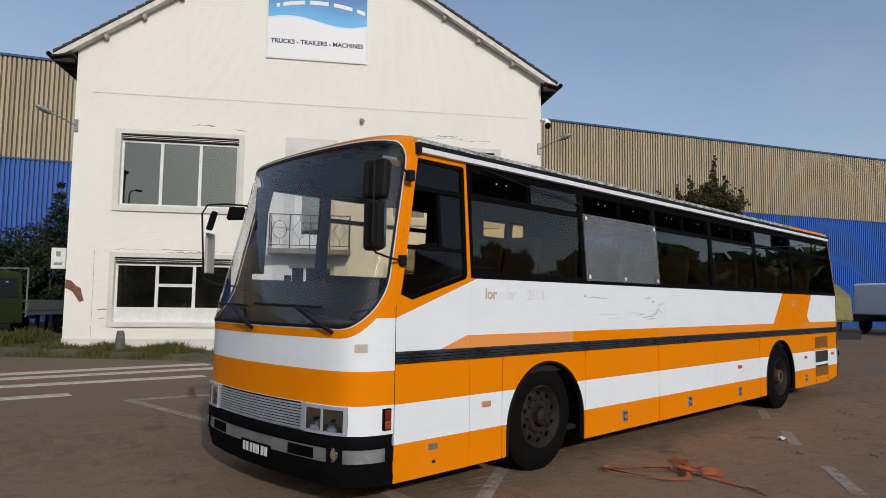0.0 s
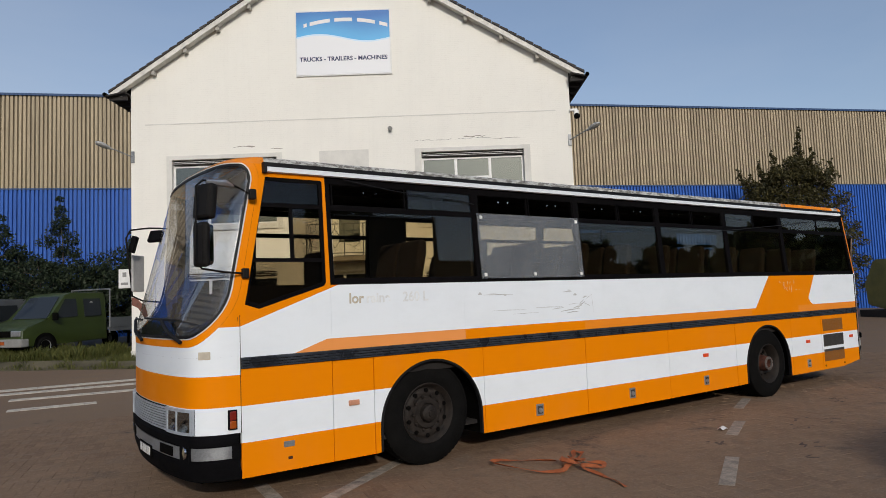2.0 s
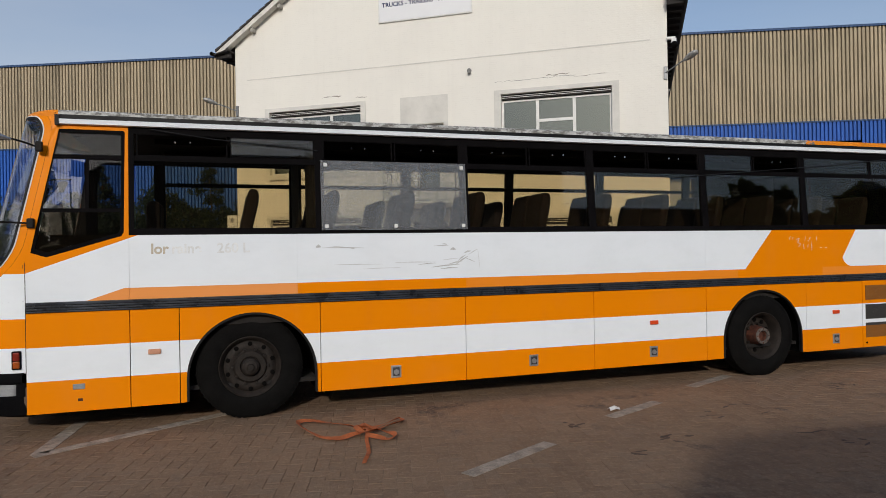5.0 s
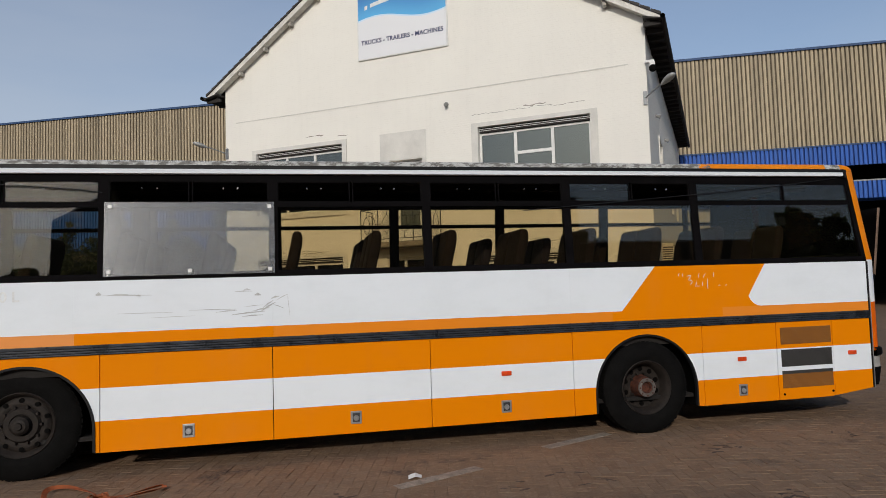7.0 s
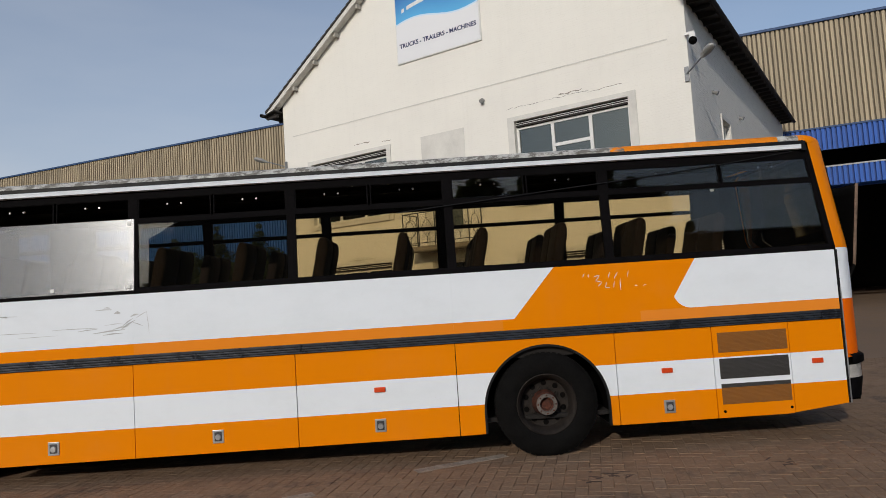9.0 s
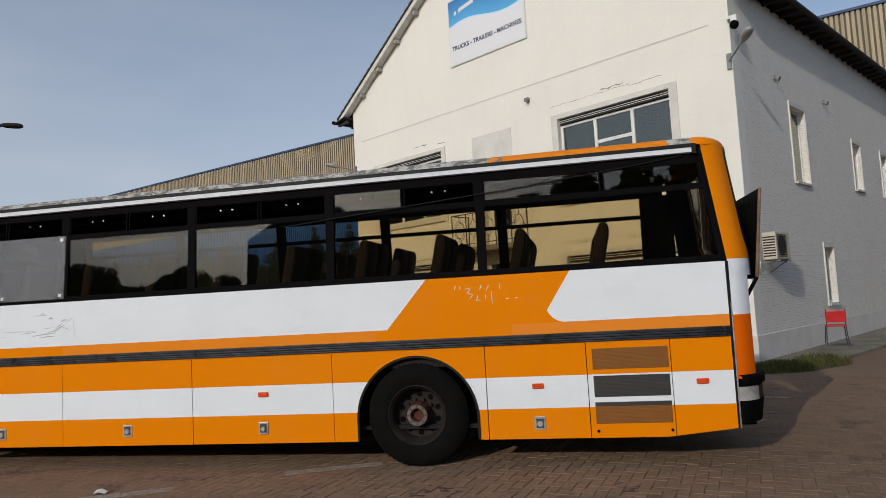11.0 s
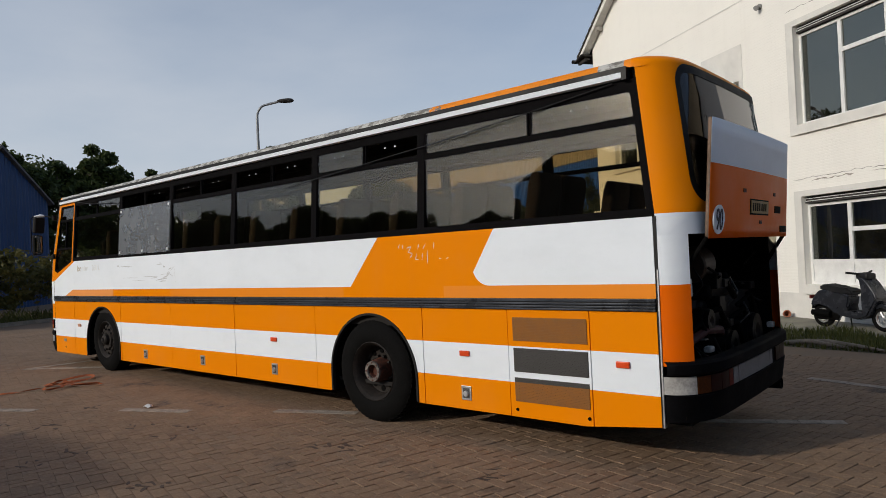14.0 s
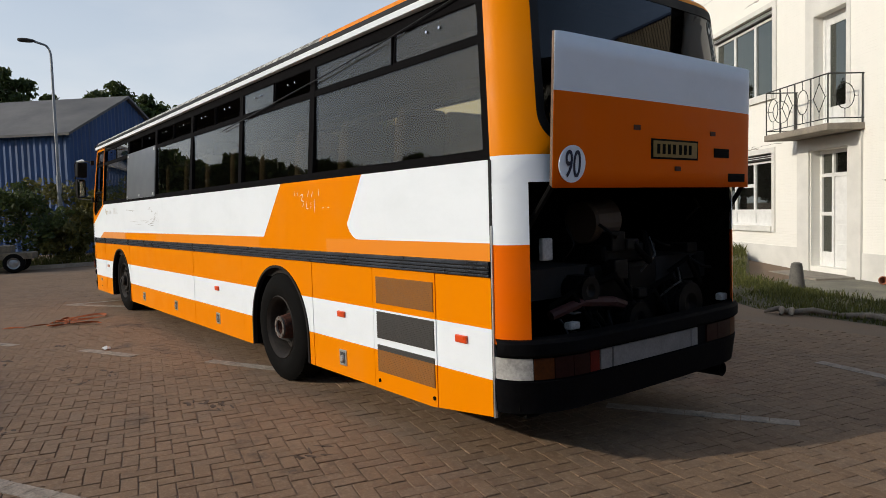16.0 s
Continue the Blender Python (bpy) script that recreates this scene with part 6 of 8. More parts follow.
for o in SIDE_WINS:
    window("window", o, (), (), 0.0, False, right_at, "small window in a thin grey surround", 0.06)

# blank render panel over the balcony door, balcony door and balcony
bm = bmesh.new()
box(bm, -2.93, -1.35, -0.012, 0.02, 5.70, 6.56)
box(bm, -2.93, -2.63, -0.012, 0.02, 3.12, 5.70)
box(bm, -1.49, -1.35, -0.012, 0.02, 3.12, 5.70)
part("render_panel", bm, M_SURROUND, house).location.x = DOOR_SHIFT


def door(o, name):
    x0, x1, z0, z1 = o
    bm = bmesh.new()
    for a, b, c, d in ((x0, x0 + 0.08, z0, z1), (x1 - 0.08, x1, z0, z1), (x0 + 0.08, x1 - 0.08, z1 - 0.08, z1)):
        box(bm, a, b, 0.22, 0.30, c, d)
    fr = part(name, bm, M_WHITEFRAME, house)
    fr.location.x = DOOR_SHIFT
    return fr


d1 = door(BAL_DOOR, "balcony_door")
bm = bmesh.new()
for a, b, c, d in ((-2.54, -2.40, 3.2, 5.6), (-1.72, -1.58, 3.2, 5.6), (-2.40, -1.72, 3.2, 3.62), (-2.40, -1.72, 5.44, 5.6)):
    box(bm, a, b, 0.24, 0.29, c, d)
part("leaf", bm, M_WHITEFRAME, d1)
bm = bmesh.new()
box(bm, -2.41, -1.71, 0.26, 0.266, 3.6, 5.46)
part("pane", bm, M_HOUSEGLASS, d1)
d2 = door(ENTRY, "entry_door")
bm = bmesh.new()
box(bm, -2.29, -2.21, 0.22, 0.30, 0.02, 2.58)
box(bm, -2.64, -1.48, 0.22, 0.30, 2.06, 2.14)
box(bm, -2.64, -2.29, 0.22, 0.30, 1.18, 1.26)
box(bm, -2.64, -2.29, 0.23, 0.29, 0.02, 0.35)
part("door_frame", bm, M_WHITEFRAME, d2)
bm = bmesh.new()
box(bm, -2.21, -1.48, 0.25, 0.29, 0.02, 2.06)
leaf = part("leaf", bm, M_WHITEFRAME, d2, "white panelled entry door")
for k in range(4):
    bm = bmesh.new()
    box(bm, -2.12, -1.56, 0.236, 0.25, 0.18 + 0.44 * k, 0.54 + 0.44 * k, 0.008)
    part("door_panel", bm, M_WHITEFRAME, leaf)
for a, b, c, d in ((-2.64, -2.29, 0.35, 1.18), (-2.64, -2.29, 1.26, 2.06), (-2.64, -2.29, 2.14, 2.58), (-2.21, -1.48, 2.14, 2.58)):
    bm = bmesh.new()
    box(bm, a, b, 0.26, 0.266, c, d)
    part("pane", bm, M_HOUSEGLASS, d2)
# rendered doorway surround and plinth
bm = bmesh.new()
box(bm, -3.20, -2.74, -0.05, 0.02, -0.3, 2.93)
box(bm, -1.38, -0.95, -0.05, 0.02, -0.3, 2.93)
box(bm, -2.74, -1.38, -0.05, 0.02, 2.68, 2.93)
part("doorway_surround", bm, M_SURROUND, house, "grey rendered doorway").location.x = DOOR_SHIFT
bm = bmesh.new()
for a, b in ((HX0 - 0.02, -3.20 + DOOR_SHIFT), (-0.95 + DOOR_SHIFT, HX1 + 0.02)):
    box(bm, a, b, -0.02, 0.02, -0.3, 0.42)
box(bm, HX1, HX1 + 0.02, 0.02, HDEPTH, -0.3, 0.42)
part("plinth", bm, M_SURROUND, house)
bm = bmesh.new()
box(bm, -3.30, -0.90, -0.80, 0.0, 2.96, 3.10, 0.01)
balcony = part("balcony", bm, M_CONCRETE, house, "small concrete balcony with iron railing")
balcony.location.x = DOOR_SHIFT
bm = bmesh.new()
for y in (-0.76,):
    tube(bm, [(-3.26, 0.0, 4.10), (-3.26, y, 4.10), (-0.94, y, 4.10), (-0.94, 0.0, 4.10)], 0.016, 6)
    tube(bm, [(-3.26, 0.0, 3.20), (-3.26, y, 3.20), (-0.94, y, 3.20), (-0.94, 0.0, 3.20)], 0.012, 6)
for x in (-3.26, -2.68, -2.10, -1.52, -0.94):
    tube(bm, [(x, -0.76, 3.10), (x, -0.76, 4.10)], 0.016, 6)
for x in (-3.26, -0.94):
    tube(bm, [(x, -0.03, 3.10), (x, -0.03, 4.10)], 0.016, 6)


def motif(c, ax, kind):
    pts = []
    for k in range(17):
        a = 2 * math.pi * k / 16
        if kind == "ring":
            u, v = 0.20 * math.cos(a), 0.26 * math.sin(a)
        else:
            s = abs(math.cos(a)) + abs(math.sin(a))
            u, v = 0.20 * math.cos(a) / s, 0.30 * math.sin(a) / s
        pts.append((c[0] + (u if ax == "x" else 0), c[1] + (u if ax == "y" else 0), c[2] + v))
    tube(bm, pts, 0.009, 5)
    e = Vector((1, 0, 0)) if ax == "x" else Vector((0, 1, 0))
    c = Vector(c)
    for s in (-1, 1):
        tube(bm, [c + e * 0.20 * s, c + e * 0.29 * s], 0.008, 5)
        tube(bm, [c + Vector((0, 0, 0.26 * s)), c + Vector((0, 0, 0.44 * s))], 0.008, 5)


for k, x in enumerate((-2.97, -2.39, -1.81, -1.23)):
    motif((x, -0.76, 3.65), "x", "ring" if k in (0, 2) else "diamond")
for x in (-3.26, -0.94):
    motif((x, -0.40, 3.65), "y", "ring")
part("railing", bm, M_IRON, balcony, "iron railing with rings and diamonds")

# string course line, lamps, small fittings
bm = bmesh.new()
box(bm, -8.72, 4.50, -0.012, 0.01, 7.60, 7.63)
part("string_course", bm, M_SURROUND, house)


M_LAMPHEAD = plain("dull_grey_lantern", (0.36, 0.36, 0.35), 0.5, 0.3, 0.2)


def wall_lamp(x, z, dx, label):
    lamp = thing("wall_lamp", label, "lamp", HOUSE, "wall lamps")
    bm = bmesh.new()
    box(bm, x - 0.05, x + 0.05, -0.05, 0.0, z - 0.18, z + 0.18)
    tube(bm, [(x, -0.04, z), (x + dx * 0.22, -0.22, z + 0.10), (x + dx * 0.46, -0.46, z + 0.20)], 0.02, 8)
    part("bracket", bm, M_GALV, lamp)
    bm = bmesh.new()
    g = bmesh.ops.create_uvsphere(bm, u_segments=16, v_segments=10, radius=1.0)
    for v in g["verts"]:
        v.co = pose(x + dx * 0.62, -0.62, z + 0.26, -18, 0, 45 * dx) @ Vector((v.co.x * (0.11 - 0.045 * v.co.y), v.co.y * 0.27, v.co.z * (0.075 - 0.02 * v.co.y)))
    soft(part("head", bm, M_LAMPHEAD, lamp), 80)
    return lamp


wall_lamp(HX0 + 0.06, 6.58, -1, "grey street-style lamp on the house corner")
wall_lamp(HX1 - 0.06, 6.62, 1, "grey street-style lamp on the house corner")
cctv = thing("security_camera", "white security camera on a bracket at the eaves", "camera", HOUSE)
bm = bmesh.new()
box(bm, HX1 - 0.02, HX1 + 0.22, -0.12, 0.0, 7.55, 7.62, 0.01)
box(bm, HX1 + 0.10, HX1 + 0.24, -0.18, -0.05, 7.40, 7.55, 0.01)
part("bracket", bm, M_WHITEFRAME, cctv)
bm = bmesh.new()
g = bmesh.ops.create_uvsphere(bm, u_segments=14, v_segments=10, radius=0.10)
for v in g["verts"]:
    v.co += Vector((HX1 + 0.18, -0.18, 7.36))
soft(part("dome", bm, M_BLACKBITS, cctv), 80)
for x, y in ((-0.86, None), (None, 2.55), (None, 6.4)):
    k = thing("floodlight", "small weathered floodlight on the wall", "lamp", HOUSE)
    bm = bmesh.new()
    if y is None:
        cyl(bm, (x, 0.0, 7.22), (x, -0.04, 7.22), 0.07, n=16)
        cyl(bm, (x, -0.04, 7.22), (x + 0.03, -0.15, 7.17), 0.035, 0.062, n=14)
    else:
        cyl(bm, (HX1, y, 6.72), (HX1 + 0.04, y, 6.72), 0.06, n=16)
        cyl(bm, (HX1 + 0.04, y, 6.72), (HX1 + 0.14, y, 6.66), 0.035, 0.065, n=14)
    part("lamp_head", bm, M_GREYPANEL, k)

# company banner on the gable
banner = thing("banner", "blue and white company banner on the gable", "sign", HOUSE @ pose(-0.03, 0, 0.08))
def banner_material():
    k = Mat("printed_banner")
    sep = k.n("SeparateXYZ")
    k.put(sep.inputs[0], k.coords("Object"))
    x, _, z = sep.outputs
    wave = k.math("ADD", 10.17, k.math("MULTIPLY", k.math("SINE", k.math("MULTIPLY", k.math("ADD", x, 3.9), 1.9)), 0.13))
    f = k.ramp(k.math("SUBTRACT", z, wave), 0.0, 0.85)
    blue = k.mix(f, (0.10, 0.42, 0.75), (0.035, 0.16, 0.46))
    col = k.mix(k.above(z, wave), (0.74, 0.75, 0.77), blue)
    col = k.mix(k.both(k.above(z, k.math("ADD", wave, -0.03)), k.below(z, k.math("ADD", wave, 0.02))), col, (0.55, 0.72, 0.85))
    k.base(col, 0.5)
    k.bump(k.noise(1.2, 3), 0.4, 0.03)
    return k.m


bm = bmesh.new()
box(bm, -3.76, -0.74, -0.055, -0.04, 8.97, 11.06)
part("cloth", bm, banner_material(), banner)
for a, b, c, d in ((-3.80, -3.765, 8.95, 11.08), (-0.735, -0.70, 8.95, 11.08), (-3.80, -0.70, 11.065, 11.10), (-3.80, -0.70, 8.93, 8.965)):
    bm = bmesh.new()
    box(bm, a, b, -0.05, 0.0, c, d)
    part("batten", bm, M_WHITEFRAME, banner)
M_INK = plain("navy_ink", (0.02, 0.03, 0.10), 0.6, 0, 0.1)
text_mesh("TRUCKS - TRAILERS - MACHINES", 0.195, M_INK, banner, pose(-2.25, -0.0575, 9.42, 90, 0, 0), 0.001, "lettering", "CENTER", 0.006)
# the company's own name, as plain bars along an arc
for x0, w in ((-3.52, 0.10), (-3.32, 0.66), (-2.52, 0.58), (-1.78, 0.58), (-1.06, 0.26)):
    bm = bmesh.new()
    rows = []
    for j in range(9):
        xm = x0 + j * w / 8
        zz = 10.72 - 0.11 * (xm + 2.25) ** 2
        rows.append([(xm, -0.055, zz), (xm, -0.059, zz), (xm, -0.059, zz + 0.12), (xm, -0.055, zz + 0.12)])
    strip(bm, rows, close=True)
    part("name_bar", bm, M_WHITEFRAME, banner, "white bar in place of a name")

# air conditioner, red chair and notice beside the house
ac = thing("air_conditioner", "beige outdoor air conditioner on a wall bracket", "air conditioner", HOUSE)
bm = bmesh.new()
box(bm, HX1 + 0.15, HX1 + 0.45, 0.35, 1.20, 2.08, 2.70, 0.02)
part("case", bm, plain("beige_case", (0.55, 0.50, 0.40), 0.6), ac)
bm = bmesh.new()
for k in range(14):
    box(bm, HX1 + 0.452, HX1 + 0.458, 0.42, 0.98, 2.14 + 0.037 * k, 2.155 + 0.037 * k)
cyl(bm, (HX1 + 0.451, 0.70, 2.39), (HX1 + 0.455, 0.70, 2.39), 0.23, n=28)
for k in range(8):
    box(bm, HX1 + 0.17, HX1 + 0.43, 0.345, 0.349, 2.15 + 0.06 * k, 2.18 + 0.06 * k)
part("grille", bm, M_DARKWOOD, ac)
for y in (0.45, 1.10):
    bm = bmesh.new()
    box(bm, HX1, HX1 + 0.48, y - 0.02, y + 0.02, 2.04, 2.079)
    tube(bm, [(HX1, y, 1.80), (HX1 + 0.4, y, 2.05)], 0.012, 6)
    part("bracket", bm, M_GALV, ac)
chair = thing("chair", "red plastic chair with black metal legs", "chair", HOUSE @ pose(HX1 + 0.75, 2.9, 0, 0, 0, 200))
bm = bmesh.new()
box(bm, -0.22, 0.22, -0.22, 0.22, 0.43, 0.47, 0.015)
part("seat", bm, M_RED, chair)
bm = bmesh.new()
box(bm, -0.21, 0.21, 0.20, 0.24, 0.58, 0.86, 0.015, pose(0, 0, 0, -8, 0, 0))
part("backrest", bm, M_RED, chair)
for x, y in ((-0.2, -0.2), (0.2, -0.2), (-0.2, 0.2), (0.2, 0.2)):
    bm = bmesh.new()
    tube(bm, [(x * 1.15, y * 1.2, 0.0), (x, y, 0.44)] + ([(x, y + 0.02, 0.85)] if y > 0 else []), 0.012, 6)
    part("leg", bm, M_IRON, chair)
notice = thing("notice_box", "white notice with a grey drawing on the house corner", "sign", HOUSE)
bm = bmesh.new()
box(bm, HX0 - 0.40, HX0 - 0.02, -0.03, 0.10, 2.40, 3.0, 0.01)
part("case", bm, M_WHITEFRAME, notice)
bm = bmesh.new()
box(bm, HX0 - 0.27, HX0 - 0.15, -0.034, -0.03, 2.75, 2.90)
part("drawing", bm, M_GREYPANEL, notice)
bm = bmesh.new()
box(bm, HX0 - 0.32, HX0 - 0.10, -0.034, -0.03, 2.50, 2.58)
part("drawing", bm, M_GREYPANEL, notice)
# bare brick where the paint has come off
M_BRICK = plain("bare_red_brick", (0.20, 0.085, 0.062), 0.9, 0, 0.3, 12, 0.5)
bm = bmesh.new()
prism(bm, [(HX0 + 0.005, 2.10), (HX0 + 0.16, 2.07), (HX0 + 0.30, 1.92), (HX0 + 0.42, 1.86), (HX0 + 0.47, 1.66), (HX0 + 0.52, 1.50), (HX0 + 0.40, 1.46), (HX0 + 0.31, 1.60), (HX0 + 0.20, 1.76), (HX0 + 0.005, 1.86)], -0.004, 0.02)
part("bare_brick", bm, M_BRICK, house, "patch of bare red brick")
# cracks and flaked paint on the front wall
M_FLAKE = plain("grey_bare_mortar", (0.33, 0.30, 0.26), 0.95, 0, 0.3, 20, 0.4)
M_CRACK = plain("dark_crack", (0.10, 0.09, 0.08), 0.95, 0, 0.3)
rnd = random.Random(9)


def crack(x0, z0, x1, z1, w, material=M_CRACK, wobble=0.018):
    """A ragged line in the paint from one point to another."""
    bm = bmesh.new()
    n = max(5, int(math.dist((x0, z0), (x1, z1)) / 0.09))
    upper, lower = [], []
    for k in range(n + 1):
        f = k / n
        cx, cz = x0 + (x1 - x0) * f + rnd.uniform(-wobble, wobble) * 0.5, z0 + (z1 - z0) * f + rnd.uniform(-wobble, wobble)
        h = w * rnd.uniform(0.15, 1.0) * (0.3 if k in (0, n) else 1.0)
        flat = abs(x1 - x0) > abs(z1 - z0)
        upper.append((cx + (0 if flat else h), -0.004, cz + (h if flat else 0)))
        lower.append((cx - (0 if flat else h), -0.004, cz - (h if flat else 0)))
    back = [[(x, 0.004, z) for x, _, z in row] for row in (lower, upper)]
    strip(bm, [back[0], lower, upper, back[1]])
    part("paint_crack", bm, material, house)


for args in ((-0.1, 2.98, 1.8, 3.01, 0.007), (1.7, 3.00, 3.6, 2.97, 0.006), (0.4, 2.91, 1.5, 2.93, 0.02, M_FLAKE), (1.9, 2.92, 2.8, 2.93, 0.015, M_FLAKE), (-7.9, 3.0, -6.0, 3.02, 0.006), (-6.2, 3.01, -4.1, 2.98, 0.007), (-6.5, 2.94, -5.2, 2.95, 0.018, M_FLAKE),
             (-0.1, 6.79, 2.4, 6.81, 0.005), (1.5, 6.86, 2.2, 6.87, 0.02, M_FLAKE), (2.3, 6.75, 3.3, 6.78, 0.012, M_FLAKE), (-5.9, 6.79, -5.2, 6.80, 0.025, M_FLAKE), (-4.7, 6.70, -4.3, 6.69, 0.012, M_FLAKE),
             (-8.42, 0.45, -8.43, 3.0, 0.005, M_CRACK, 0.008), (-8.3, 1.25, -8.0, 1.26, 0.02, M_FLAKE), (-8.25, 1.0, -8.05, 1.01, 0.012, M_FLAKE), (3.7, 3.27, 4.4, 3.28, 0.012, M_FLAKE), (-0.6, 1.9, -0.4, 1.91, 0.02, M_FLAKE)):
    crack(*args)


# ---- long profiled-sheet shed behind ----
SHED = pose(23.8, 24.5, 0, 0, 0, -24.2)
shed = thing("warehouse", "long shed with beige sheeting over blue sheeting", "building", SHED)


def ribbed(name, x0, x1, z0, z1, material, parent, pitch=0.21, depth=0.10, y=0.0, label=""):
    """Profiled sheet facing -y."""
    xs, ys = [], []
    n = round((x1 - x0) / pitch)
    pitch = (x1 - x0) / n
    for k in range(n):
        a = x0 + k * pitch
        xs += [a, a + pitch * 0.60, a + pitch * 0.66, a + pitch * 0.94]
        ys += [y, y, y + depth, y + depth]
    bm = bmesh.new()
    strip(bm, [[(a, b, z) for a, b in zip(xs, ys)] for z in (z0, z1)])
    # groove bottoms take the second, darker material
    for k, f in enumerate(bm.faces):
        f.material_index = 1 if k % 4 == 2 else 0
    return part(name, bm, material, parent, label)


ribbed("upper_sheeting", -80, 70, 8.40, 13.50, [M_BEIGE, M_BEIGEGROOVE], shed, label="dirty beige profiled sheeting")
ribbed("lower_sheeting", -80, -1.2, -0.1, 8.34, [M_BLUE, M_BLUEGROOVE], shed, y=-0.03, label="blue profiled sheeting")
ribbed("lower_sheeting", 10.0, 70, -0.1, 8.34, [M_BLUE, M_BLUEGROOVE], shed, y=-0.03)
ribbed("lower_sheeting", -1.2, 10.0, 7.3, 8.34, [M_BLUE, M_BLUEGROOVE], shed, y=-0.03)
bm = bmesh.new()
box(bm, -80, 70, -0.06, 0.1, 8.34, 8.42)
box(bm, -80, 70, -0.08, 0.2, 13.48, 13.60)
part("flashing", bm, M_BLUEDARK, shed)
bm = bmesh.new()
box(bm, -80, 70, 0.2, 30, 13.1, 13.3)
box(bm, -80, -79.8, 0.1, 30, 0, 13.1)
box(bm, 69.8, 70, 0.1, 30, 0, 13.1)
box(bm, -80, 70, 29.8, 30, 0, 13.1)
part("roof_deck", bm, M_DARKWOOD, shed)
# canopy over the open gateway
bm = bmesh.new()
box(bm, -1.2, 10.0, 0.0, 0.2, 5.45, 5.9)
part("gate_lintel", bm, M_BLUE, shed)
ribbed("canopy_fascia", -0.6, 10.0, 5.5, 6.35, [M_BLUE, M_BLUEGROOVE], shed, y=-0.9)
bm = bmesh.new()
box(bm, -0.6, 10.0, -0.9, 0.1, 6.35, 6.42)
part("canopy_roof", bm, M_GALV, shed)
bm = bmesh.new()
box(bm, -0.8, 0.9, -0.25, -0.15, 0.2, 5.4)
part("sliding_gate", bm, M_GALV, shed, "grey sliding gate pushed open")


# ---- trees and bushes ----
def leaf_material(name, dark, light):
    k = Mat(name)
    r = k.n("NewGeometry").outputs["Random Per Island"]
    col = k.mix(r, dark, light)
    k.base(col, 0.6, 0, 0.3)
    tl, mx = k.n("BsdfTranslucent"), k.n("MixShader")
    k.put(tl.inputs[0], k.mix(0.5, col, light))
    mx.inputs[0].default_value = 0.3
    k.t.links.new(k.p.outputs[0], mx.inputs[1])
    k.t.links.new(tl.outputs[0], mx.inputs[2])
    k.t.links.new(mx.outputs[0], k.t.nodes["Material Output"].inputs[0])
    return k.m


M_LEAF_A = leaf_material("green_leaves", (0.022, 0.036, 0.009), (0.075, 0.098, 0.026))
M_LEAF_D = leaf_material("browned_leaves", (0.030, 0.030, 0.010), (0.095, 0.080, 0.028))
M_LEAF_B = leaf_material("grey_green_leaves", (0.012, 0.021, 0.012), (0.038, 0.054, 0.026))
M_LEAF_C = leaf_material("autumn_green_leaves", (0.045, 0.050, 0.012), (0.14, 0.12, 0.03))
M_BARK = plain("bark", (0.09, 0.07, 0.05), 0.95, 0, 0.35, 8, 0.6)


def leaves(centres, size, seed):
    """A mesh of small bent leaves round the given centres (x, y, z, spread)."""
    rs = np.random.RandomState(seed)
    c = np.repeat(np.array([p[:3] for p in centres]), [p[4] for p in centres], axis=0)
    spread = np.repeat(np.array([p[3] for p in centres]), [p[4] for p in centres])
    n = len(c)
    d = rs.normal(size=(n, 3))
    d /= np.linalg.norm(d, axis=1)[:, None]
    c = c + d * (spread * rs.uniform(0.25, 1.0, n) ** 0.6)[:, None] * np.array([1, 1, 0.8])
    a = rs.normal(size=(n, 3))
    a /= np.linalg.norm(a, axis=1)[:, None]
    b = np.cross(a, rs.normal(size=(n, 3)))
    b /= np.linalg.norm(b, axis=1)[:, None]
    s = size * rs.uniform(0.6, 1.4, n)[:, None]
    v = np.stack([c - a * s, c + b * s * 0.5, c + a * s, c - b * s * 0.5], axis=1).reshape(-1, 3)
    me = bpy.data.meshes.new("leaves")
    me.from_pydata(v.tolist(), [], np.arange(4 * n).reshape(-1, 4).tolist())
    return me


